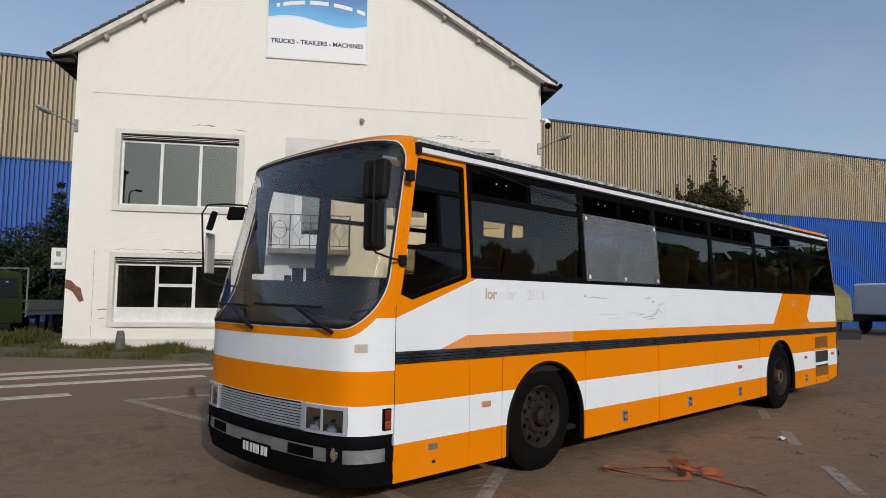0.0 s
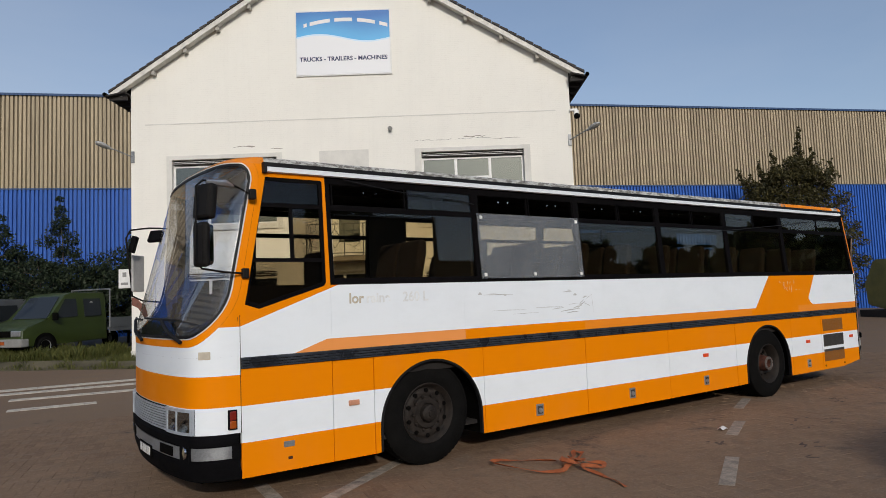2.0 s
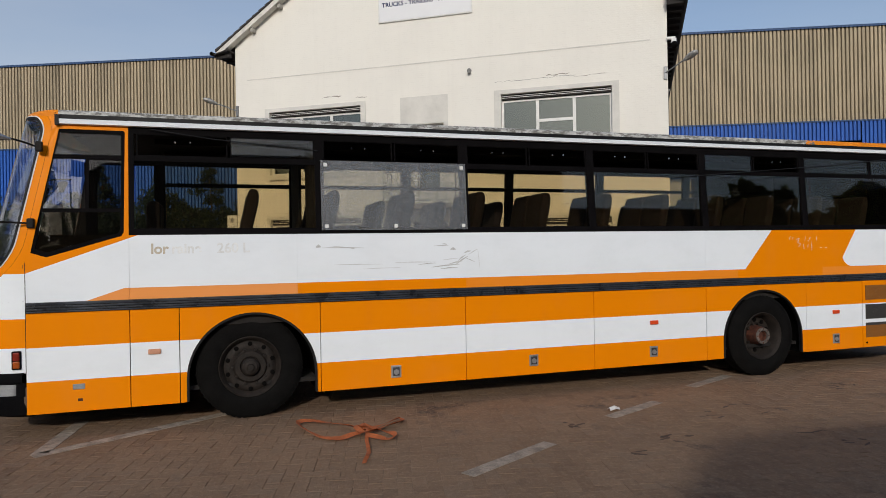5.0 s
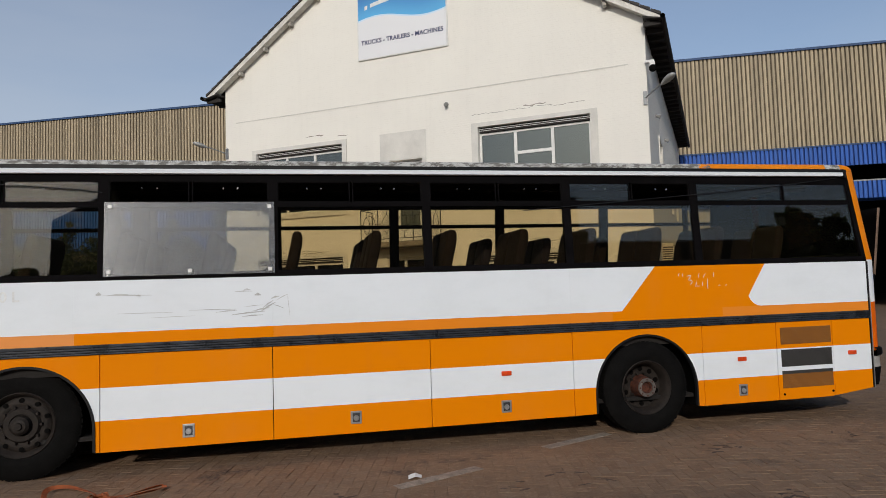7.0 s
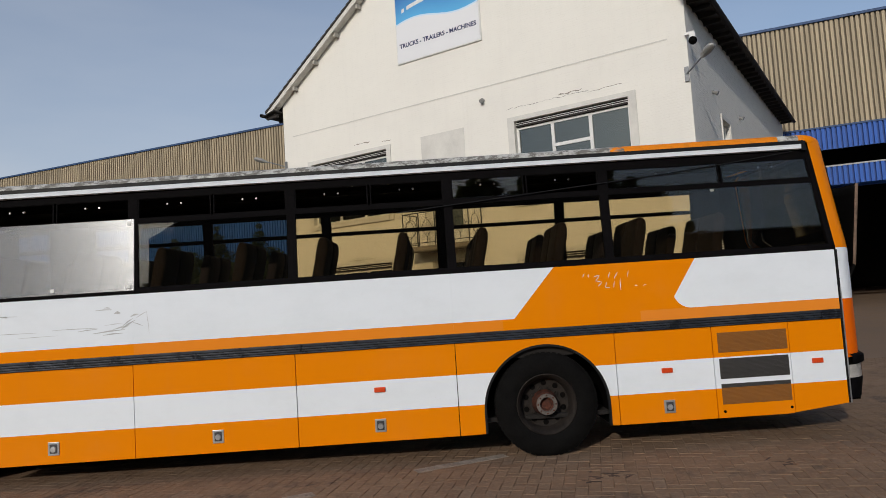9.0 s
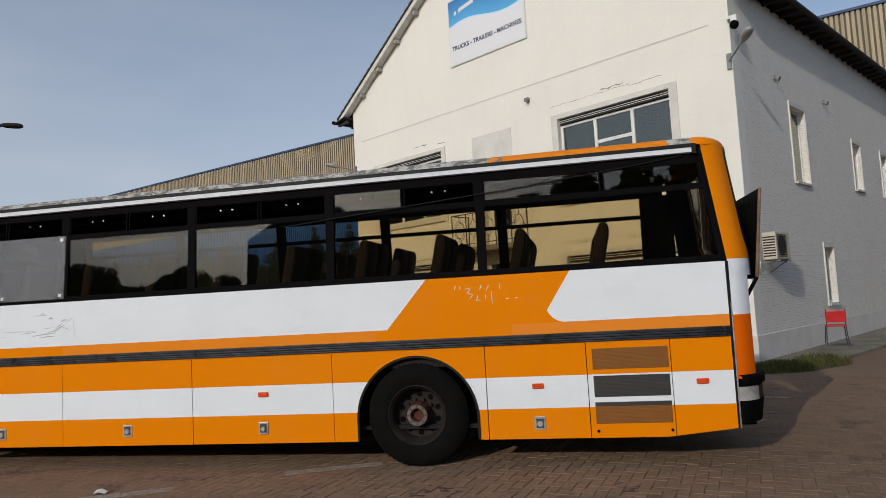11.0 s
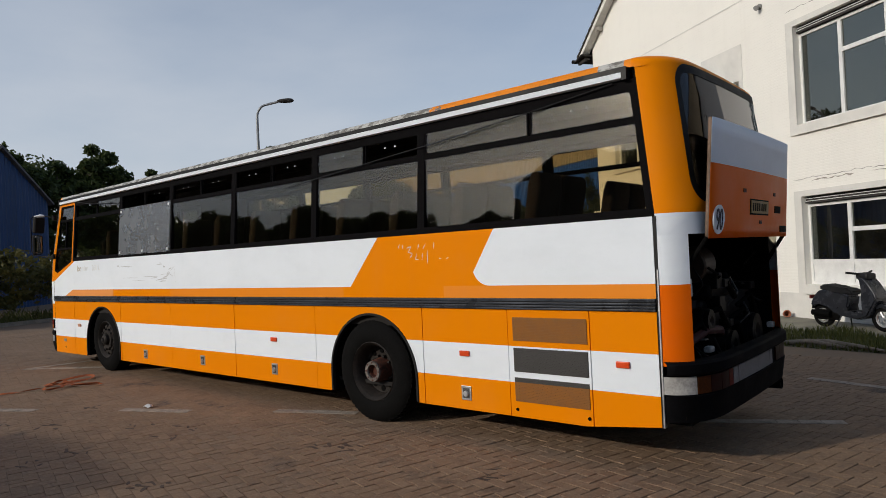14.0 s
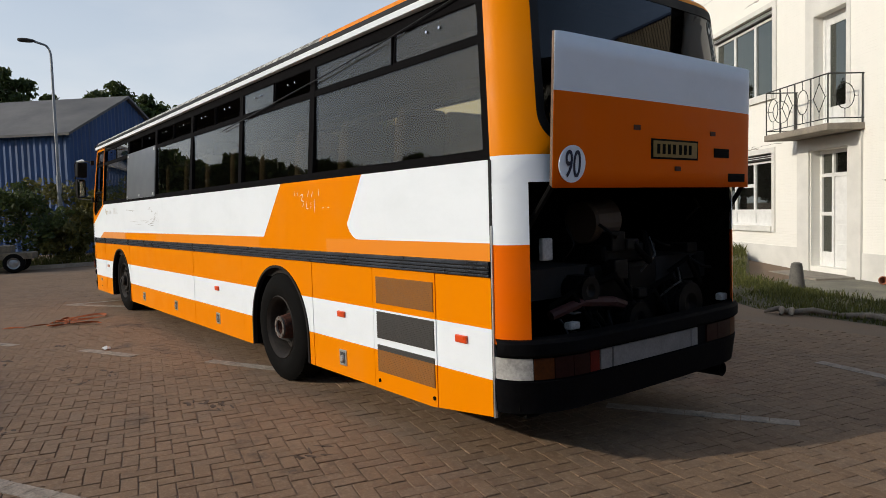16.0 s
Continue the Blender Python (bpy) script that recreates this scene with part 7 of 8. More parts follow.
def tree(name, x, y, height, radius, material, seed, label, size=0.22, n=2600, trunk=0.28, slim=False, z0=0.0, group="trees"):
    rnd = random.Random(seed)
    t = thing(name, label, "bush" if name == "bush" else "tree", pose(x, y, z0), group)
    bm = bmesh.new()
    tops = []
    lean_x, lean_y = rnd.uniform(-0.05, 0.05), rnd.uniform(-0.05, 0.05)
    spine = [(lean_x * h * height + rnd.uniform(-0.03, 0.03) * height * h, lean_y * h * height, h * height * 0.93) for h in (0, 0.15, 0.35, 0.55, 0.75, 1.0)]
    tube(bm, spine, [trunk * f for f in (1.0, 0.8, 0.62, 0.45, 0.28, 0.06)], 8)
    k_n = 16 if slim else 20
    for k in range(k_n):
        f = 0.22 + 0.74 * k / k_n
        i = min(4, int(f * 5))
        p = Vector(spine[i]).lerp(Vector(spine[i + 1]), f * 5 - i)
        ang = k * 2.4 + rnd.uniform(-0.4, 0.4)
        shape = math.sin(math.pi * min(1.0, 0.12 + 0.9 * f)) ** 0.6 if not slim else (1.05 - f) ** 0.8
        r = radius * shape * rnd.uniform(0.65, 1.1)
        q = p + Vector((math.cos(ang) * r, math.sin(ang) * r, r * rnd.uniform(0.15, 0.5)))
        tube(bm, [p, p.lerp(q, 0.5) + Vector((0, 0, 0.06 * r)), q], [trunk * 0.3 * (1 - 0.6 * f), trunk * 0.18, trunk * 0.05], 6)
        for s in (0.55, 0.8, 1.0):
            o = p.lerp(q, s) + Vector((rnd.uniform(-1, 1), rnd.uniform(-1, 1), rnd.uniform(-0.5, 0.8))) * radius * 0.14
            tops.append((o.x, o.y, o.z, radius * rnd.uniform(0.14, 0.30), 0))
    tops.append((*spine[-1], radius * 0.2, 0))
    if slim:
        for h in (0.8, 0.88, 0.95, 1.02):
            tops.append((spine[-1][0], spine[-1][1], height * h, radius * 0.16 * (1.2 - h) * 4, 0))
    part("trunk", bm, M_BARK, t)
    per = max(8, n // len(tops))
    me = leaves([(*p[:4], per) for p in tops], size, seed)
    part("crown", me, material, t)
    return t


# young trees and scrub before the blue wall
for i, (x, y, h, r) in enumerate(((-3.2, 25.5, 5.2, 1.5), (-0.6, 26.5, 6.2, 1.6), (1.8, 25.0, 5.6, 1.4), (-5.5, 27.0, 5.4, 1.7), (3.3, 24.0, 4.6, 1.3), (-8.0, 28.0, 5.0, 1.7), (-1.8, 23.8, 3.8, 1.5), (-6.8, 25.0, 3.6, 1.6))):
    tree("birch" if h > 5 else "bush", x, y, h, r, M_LEAF_B, 20 + i, "slim young tree with grey-green leaves", 0.06, 5200, 0.07, h > 4.4, 0.2, "scrub by the blue wall")
for i, (x, y, h, r) in enumerate(((-11, 29, 4.5, 2.2), (-14, 30, 5.0, 2.4), (-18, 31, 5.0, 2.6))):
    tree("bush", x, y, h, r, M_LEAF_B, 40 + i, "grey-green scrub before the blue wall", 0.16, 2200, 0.10, False, 0.0, "scrub by the blue wall")
for i, (x, y, h, r) in enumerate(((-4.5, 23.6, 3.4, 1.7), (-9.0, 25.0, 3.8, 1.9), (-2.6, 27.5, 4.4, 1.8), (0.6, 24.6, 3.6, 1.5), (-11.5, 26.5, 4.2, 2.0), (2.6, 27.0, 4.2, 1.7), (-6.2, 29.0, 4.6, 2.0))):
    tree("bush", x, y, h, r, M_LEAF_B, 400 + i, "dense grey-green scrub before the blue wall", 0.075, 5200, 0.06, False, 0.1, "scrub by the blue wall")
# dark ragged tree beside the far end of the coach
def ragged_tree(x, y, radius, height, shoots, label, seed, n=32000):
    """A broad dense crown from which upright leafy shoots stand; shoots are (dx, dy, top)."""
    rnd = random.Random(seed)
    t = thing("tree", label, "tree", pose(x, y, 0))
    bm = bmesh.new()
    tube(bm, [(0, 0, 0), (0.1, 0.05, height * 0.4), (0.0, 0.1, height * 0.8)], [0.22, 0.15, 0.05], 8)
    clumps = []
    for k in range(150):
        f = (k + 0.5) / 150
        a = k * 2.39996
        wide = radius * math.sqrt(max(0.0, 1 - f ** 3.2)) * rnd.uniform(0.45, 1.0)
        z = height * (0.06 + 0.90 * f) + rnd.uniform(-0.3, 0.3)
        p = Vector((math.cos(a) * wide, math.sin(a) * wide, z))
        if k % 5 == 0:
            tube(bm, [(0, 0, z * 0.7), p * 0.6 + Vector((0, 0, z * 0.32)), p], [0.05, 0.035, 0.012], 6)
        clumps.append((*p, rnd.uniform(0.45, 0.95), n // 190))
    for dx, dy, top in shoots:
        foot = height * 0.72
        steps = max(4, int((top - foot) / 0.16))
        tube(bm, [(dx * 0.7, dy * 0.7, foot), (dx * 0.9, dy * 0.9, (foot + top) / 2), (dx, dy, top)], [0.05, 0.03, 0.008], 6)
        for j in range(steps):
            f = j / (steps - 1)
            q = 0.7 + 0.3 * f
            clumps.append((dx * q + rnd.uniform(-0.12, 0.12), dy * q + rnd.uniform(-0.12, 0.12), foot + (top - foot) * f, 0.07 + 0.55 * (1 - f) ** 0.9 * rnd.uniform(0.7, 1.2), int(9 + 120 * (1 - f))))
    part("trunk", bm, M_BARK, t)
    part("crown", leaves(clumps, 0.085, seed), M_LEAF_D, t)
    return t


ragged_tree(35.9, 14.3, 3.3, 9.2, ((0.2, -0.4, 11.0), (0.5, -1.0, 9.7), (-0.5, 0.9, 9.8), (-0.7, 1.7, 9.3), (-1.3, 2.6, 8.9), (-1.0, 2.1, 8.5), (0.8, -1.9, 8.9)), "dense brownish green tree with ragged upright shoots", 61)
# thick scrub in a broken row along the wall
for i, (x, y, h, r) in enumerate(((-10.5, 27.0, 4.4, 2.4), (-8.2, 26.0, 3.7, 2.2), (-6.0, 25.6, 4.2, 2.2), (-4.0, 25.2, 3.6, 2.0), (-2.2, 25.8, 4.2, 2.1), (-0.2, 25.2, 3.6, 2.0), (1.8, 26.2, 4.4, 2.2), (3.6, 25.6, 3.9, 2.0))):
    tree("bush", x, y, h, r, M_LEAF_B, 440 + i, "thick grey-green scrub along the blue wall", 0.065, 5000, 0.08, False, 0.25, "scrub by the blue wall")


# ---- verge, path and plants by the house ----
def blades(name, area, n, h0, h1, seed, material, label):
    """Grass blades over a polygon given as quads of corners (x, y, z)."""
    rs = np.random.RandomState(seed)
    verts = []
    per = n // len(area)
    for a, b, c, d in area:
        a, b, c, d = (np.array(p, float) for p in (a, b, c, d))
        u, v = rs.uniform(size=(per, 1)), rs.uniform(size=(per, 1))
        p = (a * (1 - u) + b * u) * (1 - v) + (d * (1 - u) + c * u) * v
        clump = np.sin(p[:, :1] * 3.1 + 1.7) * np.sin(p[:, 1:2] * 2.7) * 0.5 + 0.5
        h = rs.uniform(h0, h1, (per, 1)) * (0.35 + 0.9 * clump)
        ang = rs.uniform(0, 2 * np.pi, (per, 1))
        side = np.hstack([np.cos(ang), np.sin(ang), 0 * ang]) * rs.uniform(0.006, 0.014, (per, 1))
        bend = np.hstack([np.cos(ang + 1.3), np.sin(ang + 1.3), 0 * ang]) * h * rs.uniform(0.1, 0.6, (per, 1))
        up = np.hstack([0 * h, 0 * h, h])
        verts.append(np.stack([p - side, p + side, p + side * 0.6 + bend * 0.4 + up * 0.6, p + bend + up], axis=1).reshape(-1, 3))
    v = np.concatenate(verts)
    me = bpy.data.meshes.new(name)
    me.from_pydata(v.tolist(), [], np.arange(len(v)).reshape(-1, 4).tolist())
    return tagged(part(name, me, material), label, "grass", kind="stuff")


M_BLADE = leaf_material("grass_blades", (0.045, 0.060, 0.012), (0.14, 0.138, 0.036))
EDGE = [(-14.0, 29.5), (-6.0, 22.2), (-1.64, 17.4), (1.9, 13.4), (5.0, 9.3), (7.2, 7.55), (9.4, 7.1), (10.9, 6.9), (12.3, 7.3), (13.6, 8.6)]
INNER = [(-10.0, 33.0), (-2.0, 26.0), (0.6, 19.0), (3.4, 14.6), (5.6, 10.3), (7.3, 9.6), (9.0, 9.1), (10.4, 8.3), (11.6, 8.0), (12.9, 9.2)]
rise = [0.35, 0.30, 0.22, 0.12, 0.0, -0.09, -0.11, -0.11, -0.11, -0.12]
bm = bmesh.new()
strip(bm, [[(x, y, ground_z(x, y) - 0.004) for x, y in EDGE], [(x * 0.85 + a * 0.15, y * 0.85 + b * 0.15, r) for (x, y), (a, b), r in zip(EDGE, INNER, rise)], [(a, b, r) for (a, b), r in zip(INNER, rise)], [(a + 0.10, b + 0.15, -0.35) for a, b in INNER]])
tagged(part("verge", bm, M_SOIL), "weedy earth verge along the house", "verge", kind="structure")
quads = [((*EDGE[i], ground_z(*EDGE[i])), (*EDGE[i + 1], ground_z(*EDGE[i + 1])), (*INNER[i + 1], rise[i + 1]), (*INNER[i], rise[i])) for i in range(len(EDGE) - 1)]
blades("grass", quads[1:3] * 2, 24000, 0.08, 0.32, 3, M_BLADE, "rough green grass and weeds")
blades("grass", quads[3:4], 2500, 0.04, 0.18, 7, M_BLADE, "thin rough grass along the house")
blades("grass", [((6.5, 9.4, -0.12), (7.2, 9.4, -0.12), (7.2, 10.0, -0.13), (6.5, 10.0, -0.13))], 900, 0.12, 0.34, 9, M_BLADE, "tuft of weeds round the bollard")
blades("grass", quads[4:], 12000, 0.04, 0.19, 4, M_BLADE, "short rough grass and weeds")
blades("grass", quads[:1], 6000, 0.15, 0.40, 5, M_BLADE, "rough green grass and weeds")
blades("grass", [((-6.0, 22.2, 0.25), (-1.2, 17.9, 0.22), (0.9, 19.0, 0.28), (-4.0, 23.2, 0.3))], 8000, 0.15, 0.42, 6, M_BLADE, "tall weeds along the bank by the vans")
# raised ground on which the vans stand
bm = bmesh.new()
quad(bm, [(-14.0, 29.5, 0.32), (-6.0, 22.2, 0.32), (-1.2, 18.2, 0.30), (1.2, 18.9, 0.30)])
quad(bm, [(-14.0, 29.5, 0.32), (1.2, 18.9, 0.30), (9.0, 34.0, 0.34), (-9.0, 40.0, 0.34)])
tagged(part("gravel_bank", bm, M_SOIL), "gravel and weeds before the blue shed", "ground", kind="structure")
# concrete path along the facade
bm = bmesh.new()
prism(bm, [(-6.5, -1.35), (-3.4, -1.75), (-0.5, -2.75), (1.0, -2.15), (3.0, -1.8), (4.3, -1.7), (5.5, -1.2), (6.3, 1.0), (6.6, 12.0), (5.0, 12.0), (5.0, -0.02), (-6.5, -0.02)], -0.35, -0.14, "z")
path = tagged(part("pavement", bm, plain("drab_concrete", (0.20, 0.185, 0.14), 0.9, 0, 0.35, 1.2, 0.3)), "cracked concrete path along the house", "pavement", kind="structure")
path.matrix_basis = HOUSE
bm = bmesh.new()
box(bm, -3.0, -1.1, -0.9, 0.20, -0.2, -0.10, 0.01)
step = tagged(part("door_step", bm, M_CONCRETE), "low concrete door step", "step", kind="structure")
step.matrix_basis = HOUSE @ pose(DOOR_SHIFT, 0, 0)


def bollard(m):
    b = thing("bollard", "weathered tapered concrete bollard in the grass", "bollard", m, "concrete bollards")
    bm = bmesh.new()
    lathe(bm, [(0.0, 0.15), (0.10, 0.145), (0.50, 0.10), (0.56, 0.088), (0.58, 0.05), (0.58, 0.0)], (0, 0, 0), (0, 0, 1), 20)
    soft(part("post", bm, plain("dark_weathered_concrete", (0.13, 0.12, 0.105), 0.9, 0, 0.35, 7, 0.3), b), 50)


bollard(pose(6.85, 9.75, -0.15))
bollard(HOUSE @ pose(-7.33, -1.0, 0.12))
# driftwood-like roots on the verge
bm = bmesh.new()
rnd = random.Random(2)
for a, b in (((8.3, 6.45), (9.0, 6.62)), ((8.95, 6.60), (9.9, 6.35)), ((9.2, 6.75), (10.4, 6.2)), ((8.2, 6.5), (8.28, 6.2)), ((8.25, 6.45), (8.45, 6.2)), ((8.2, 6.45), (8.0, 6.3))):
    a, b = Vector((a[0] - 0.45, a[1] + 0.85, -0.09)), Vector((b[0] - 0.45, b[1] + 0.85, -0.09))
    tube(bm, [a, a.lerp(b, 0.35) + Vector((rnd.uniform(-0.05, 0.05), 0.04, 0.05)), a.lerp(b, 0.7) + Vector((0.02, -0.03, 0.03)), b], [0.045, 0.042, 0.034, 0.018], 8)
wood = thing("fallen_branch", "grey weathered branches lying on the verge", "branch")
soft(part("limb", bm, plain("grey_driftwood", (0.20, 0.165, 0.125), 0.9, 0, 0.3, 9, 0.5), wood), 60)
# flower pot and weeds by the wall
pot = thing("flower_pot", "small terracotta pot lying by the wall", "pot", HOUSE @ pose(-0.32, -0.2, -0.06, 80, 0, 65))
bm = bmesh.new()
lathe(bm, [(-0.12, 0.0), (-0.12, 0.07), (0.08, 0.10), (0.08, 0.115), (0.12, 0.115), (0.12, 0.09), (-0.08, 0.06)], (0, 0, 0), (0, 0, 1), 20)
bmesh.ops.scale(bm, vec=(0.72, 0.72, 0.72), verts=bm.verts)
part("shell", bm, plain("terracotta", (0.35, 0.12, 0.06), 0.85), pot)
# barrier block
block = thing("barrier_block", "red and grey concrete barrier block", "barrier", pose(10.45, 9.9, -0.14, 0, 0, -20))
bm = bmesh.new()
box(bm, -0.6, -0.36, -0.14, 0.14, 0.0, 0.20, 0.03)
part("red_end", bm, M_RED, block, "red-painted end")
bm = bmesh.new()
box(bm, -0.36, 0.12, -0.14, 0.14, 0.0, 0.20, 0.03)
part("grey_end", bm, M_CONCRETE, block)


# ---- scooter ----
def scooter(m):
    s = thing("scooter", "dark grey motor scooter on its stand", "scooter", m)
    dark = plain("gloss_dark_grey", (0.022, 0.024, 0.03), 0.25, 0.1, 0.2)
    for x in (-0.62, 0.62):
        bm = bmesh.new()
        lathe(bm, [(-0.05, 0.15), (-0.055, 0.19), (-0.03, 0.225), (0.0, 0.235), (0.03, 0.225), (0.055, 0.19), (0.05, 0.15), (-0.05, 0.15)], (x, 0, 0.235), (0, 1, 0), 28)
        w = soft(part("wheel", bm, M_TYRE, s), 50)
        bm = bmesh.new()
        lathe(bm, [(-0.045, 0.155), (-0.02, 0.145), (-0.02, 0.13), (0.02, 0.13), (0.02, 0.145), (0.045, 0.155)], (x, 0, 0.235), (0, 1, 0), 28)
        for k in range(5):
            a = 2 * math.pi * k / 5
            tube(bm, [(x, 0, 0.235), (x + 0.14 * math.cos(a), 0, 0.235 + 0.14 * math.sin(a))], 0.016, 6)
        cyl(bm, (x, -0.06, 0.235), (x, 0.06, 0.235), 0.035, n=12)
        part("rim", bm, M_ALU, w, "silver five-spoke rim")
    bm = bmesh.new()
    prism(bm, [(-0.72, 0.64), (-0.82, 0.46), (-0.78, 0.40), (-0.60, 0.50), (-0.40, 0.46), (-0.30, 0.28), (0.22, 0.20), (0.36, 0.24), (0.40, 0.34), (0.24, 0.31), (-0.06, 0.33), (0.02, 0.45), (0.06, 0.66), (-0.30, 0.72), (-0.58, 0.76)], -0.16, 0.16)
    bmesh.ops.bevel(bm, geom=list(bm.edges), offset=0.035, segments=3, affect="EDGES")
    bmesh.ops.triangulate(bm, faces=[f for f in bm.faces if len(f.verts) > 4])
    soft(part("body", bm, dark, s), 50)
    bm = bmesh.new()
    box(bm, -0.72, -0.20, -0.13, -0.06, 0.16, 0.36, 0.03)
    part("engine_case", bm, M_BLACKBITS, s)
    bm = bmesh.new()
    prism(bm, [(-0.84, 0.36), (-0.80, 0.52), (-0.70, 0.54), (-0.52, 0.50), (-0.56, 0.47), (-0.70, 0.47), (-0.78, 0.36)], -0.08, 0.08)
    part("rear_mudguard", bm, M_BLACKBITS, s)
    bm = bmesh.new()
    prism(bm, [(0.30, 0.24), (0.42, 0.26), (0.62, 0.60), (0.56, 0.74), (0.42, 0.94), (0.32, 1.02), (0.24, 1.0), (0.36, 0.80), (0.36, 0.45)], -0.19, 0.19)
    bmesh.ops.bevel(bm, geom=list(bm.edges), offset=0.035, segments=3, affect="EDGES")
    bmesh.ops.triangulate(bm, faces=[f for f in bm.faces if len(f.verts) > 4])
    soft(part("leg_shield", bm, dark, s), 50)
    bm = bmesh.new()
    prism(bm, [(0.44, 0.44), (0.62, 0.52), (0.82, 0.44), (0.88, 0.34), (0.82, 0.36), (0.62, 0.46), (0.46, 0.38)], -0.08, 0.08)
    part("front_mudguard", bm, dark, s)
    bm = bmesh.new()
    prism(bm, [(-0.62, 0.77), (-0.56, 0.85), (-0.40, 0.87), (-0.25, 0.80), (0.05, 0.79), (0.13, 0.72), (0.10, 0.66), (-0.30, 0.715)], -0.15, 0.15)
    bmesh.ops.bevel(bm, geom=list(bm.edges), offset=0.03, segments=3, affect="EDGES")
    bmesh.ops.triangulate(bm, faces=[f for f in bm.faces if len(f.verts) > 4])
    soft(part("saddle", bm, M_RUBBER, s, "black saddle"), 50)
    bm = bmesh.new()
    tube(bm, [(0.16, -0.34, 1.10), (0.24, -0.14, 1.07), (0.24, 0.14, 1.07), (0.16, 0.34, 1.10)], 0.02, 8)
    box(bm, 0.18, 0.42, -0.13, 0.13, 0.96, 1.08, 0.04)
    part("handlebar", bm, M_RUBBER, s)
    bm = bmesh.new()
    tube(bm, [(0.30, 0, 0.85), (0.62, 0.0, 0.24)], 0.03, 8)
    part("fork", bm, M_ALU, s)
    bm = bmesh.new()
    cyl(bm, (-0.75, -0.16, 0.30), (-0.35, -0.16, 0.28), 0.06, n=12)
    part("silencer", bm, M_BLACKBITS, s)
    bm = bmesh.new()
    box(bm, -0.87, -0.83, -0.10, 0.10, 0.56, 0.63, 0.01)
    part("tail_lamp", bm, M_REDTAIL, s)
    for y in (-1, 1):
        bm = bmesh.new()
        tube(bm, [(-0.15, 0.12 * y, 0.26), (-0.22, 0.24 * y, 0.0)], 0.012, 6)
        part("stand_leg", bm, M_IRON, s)


scooter(pose(9.09, 10.08, -0.14, 0, 0, -29.0))


# ---- orange lashing strap on the ground ----
M_STRAP = plain("orange_webbing", (0.40, 0.105, 0.03), 0.8, 0, 0.3, 12, 0.4)
strap = thing("lashing_strap", "dirty orange lashing strap thrown on the ground", "strap")


def webbing(pts, w, seed):
    rnd = random.Random(seed)
    bm = bmesh.new()
    n = 40
    sm = []
    for k in range(n + 1):
        f = k / n * (len(pts) - 1)
        i = min(int(f), len(pts) - 2)
        p0, p1, p2, p3 = (Vector(pts[max(0, min(len(pts) - 1, j))]) for j in (i - 1, i, i + 1, i + 2))
        t = f - i
        sm.append(0.5 * ((2 * p1) + (p2 - p0) * t + (2 * p0 - 5 * p1 + 4 * p2 - p3) * t * t + (3 * p1 - p0 - 3 * p2 + p3) * t ** 3))
    left, right = [], []
    for k, p in enumerate(sm):
        d = (sm[min(k + 1, n)] - sm[max(k - 1, 0)])
        side = Vector((-d.y, d.x, 0)).normalized() * w / 2
        twist = math.sin(k * 0.22 + seed) * 0.6
        side = side * math.cos(twist) + Vector((0, 0, 1)) * math.sin(twist) * w / 2
        base = Vector((p.x, p.y, p.z + abs(side.z) + 0.012))
        left.append(base - side)
        right.append(base + side)
    strip(bm, [left, right])
    return thick(part("band", bm, M_STRAP, strap), 0.003, 0)


webbing([(0.89, -0.84, 0.02), (0.80, -0.66, 0.01), (0.56, -0.39, 0.01), (0.40, -0.47, 0.015), (0.52, -0.91, 0.01), (0.68, -1.11, 0.01), (0.83, -1.05, 0.02), (0.94, -1.0, 0.03)], 0.045, 1)
webbing([(0.88, -0.92, 0.03), (1.15, -0.82, 0.02), (1.36, -0.61, 0.01), (1.33, -0.77, 0.015), (1.11, -0.91, 0.02), (0.95, -1.03, 0.03)], 0.045, 2)
webbing([(0.86, -1.0, 0.03), (1.0, -0.98, 0.03), (1.14, -1.07, 0.015), (1.16, -1.21, 0.01), (1.05, -1.26, 0.015), (0.91, -1.15, 0.03)], 0.045, 3)
webbing([(0.95, -1.05, 0.04), (0.90, -1.25, 0.01), (0.85, -1.56, 0.0), (0.76, -1.81, 0.0)], 0.032, 4)
webbing([(0.98, -0.86, 0.04), (0.86, -0.95, 0.06), (0.90, -1.10, 0.05), (1.02, -1.08, 0.05), (0.97, -0.92, 0.06)], 0.045, 5)
# scraps of litter
litter = thing("paper_scrap", "crumpled white scrap on the paving", "litter", pose(3.52, -0.97, 0.012 + ground_z(3.52)))
bm = bmesh.new()
strip(bm, [[(-0.06, -0.04, 0.0), (0.0, -0.05, 0.02), (0.06, -0.03, 0.0)], [(-0.05, 0.0, 0.025), (0.01, 0.0, 0.04), (0.07, 0.0, 0.015)], [(-0.05, 0.04, 0.0), (0.0, 0.05, 0.015), (0.05, 0.04, 0.0)]])
thick(part("scrap", bm, M_WHITEFRAME, litter), 0.003)

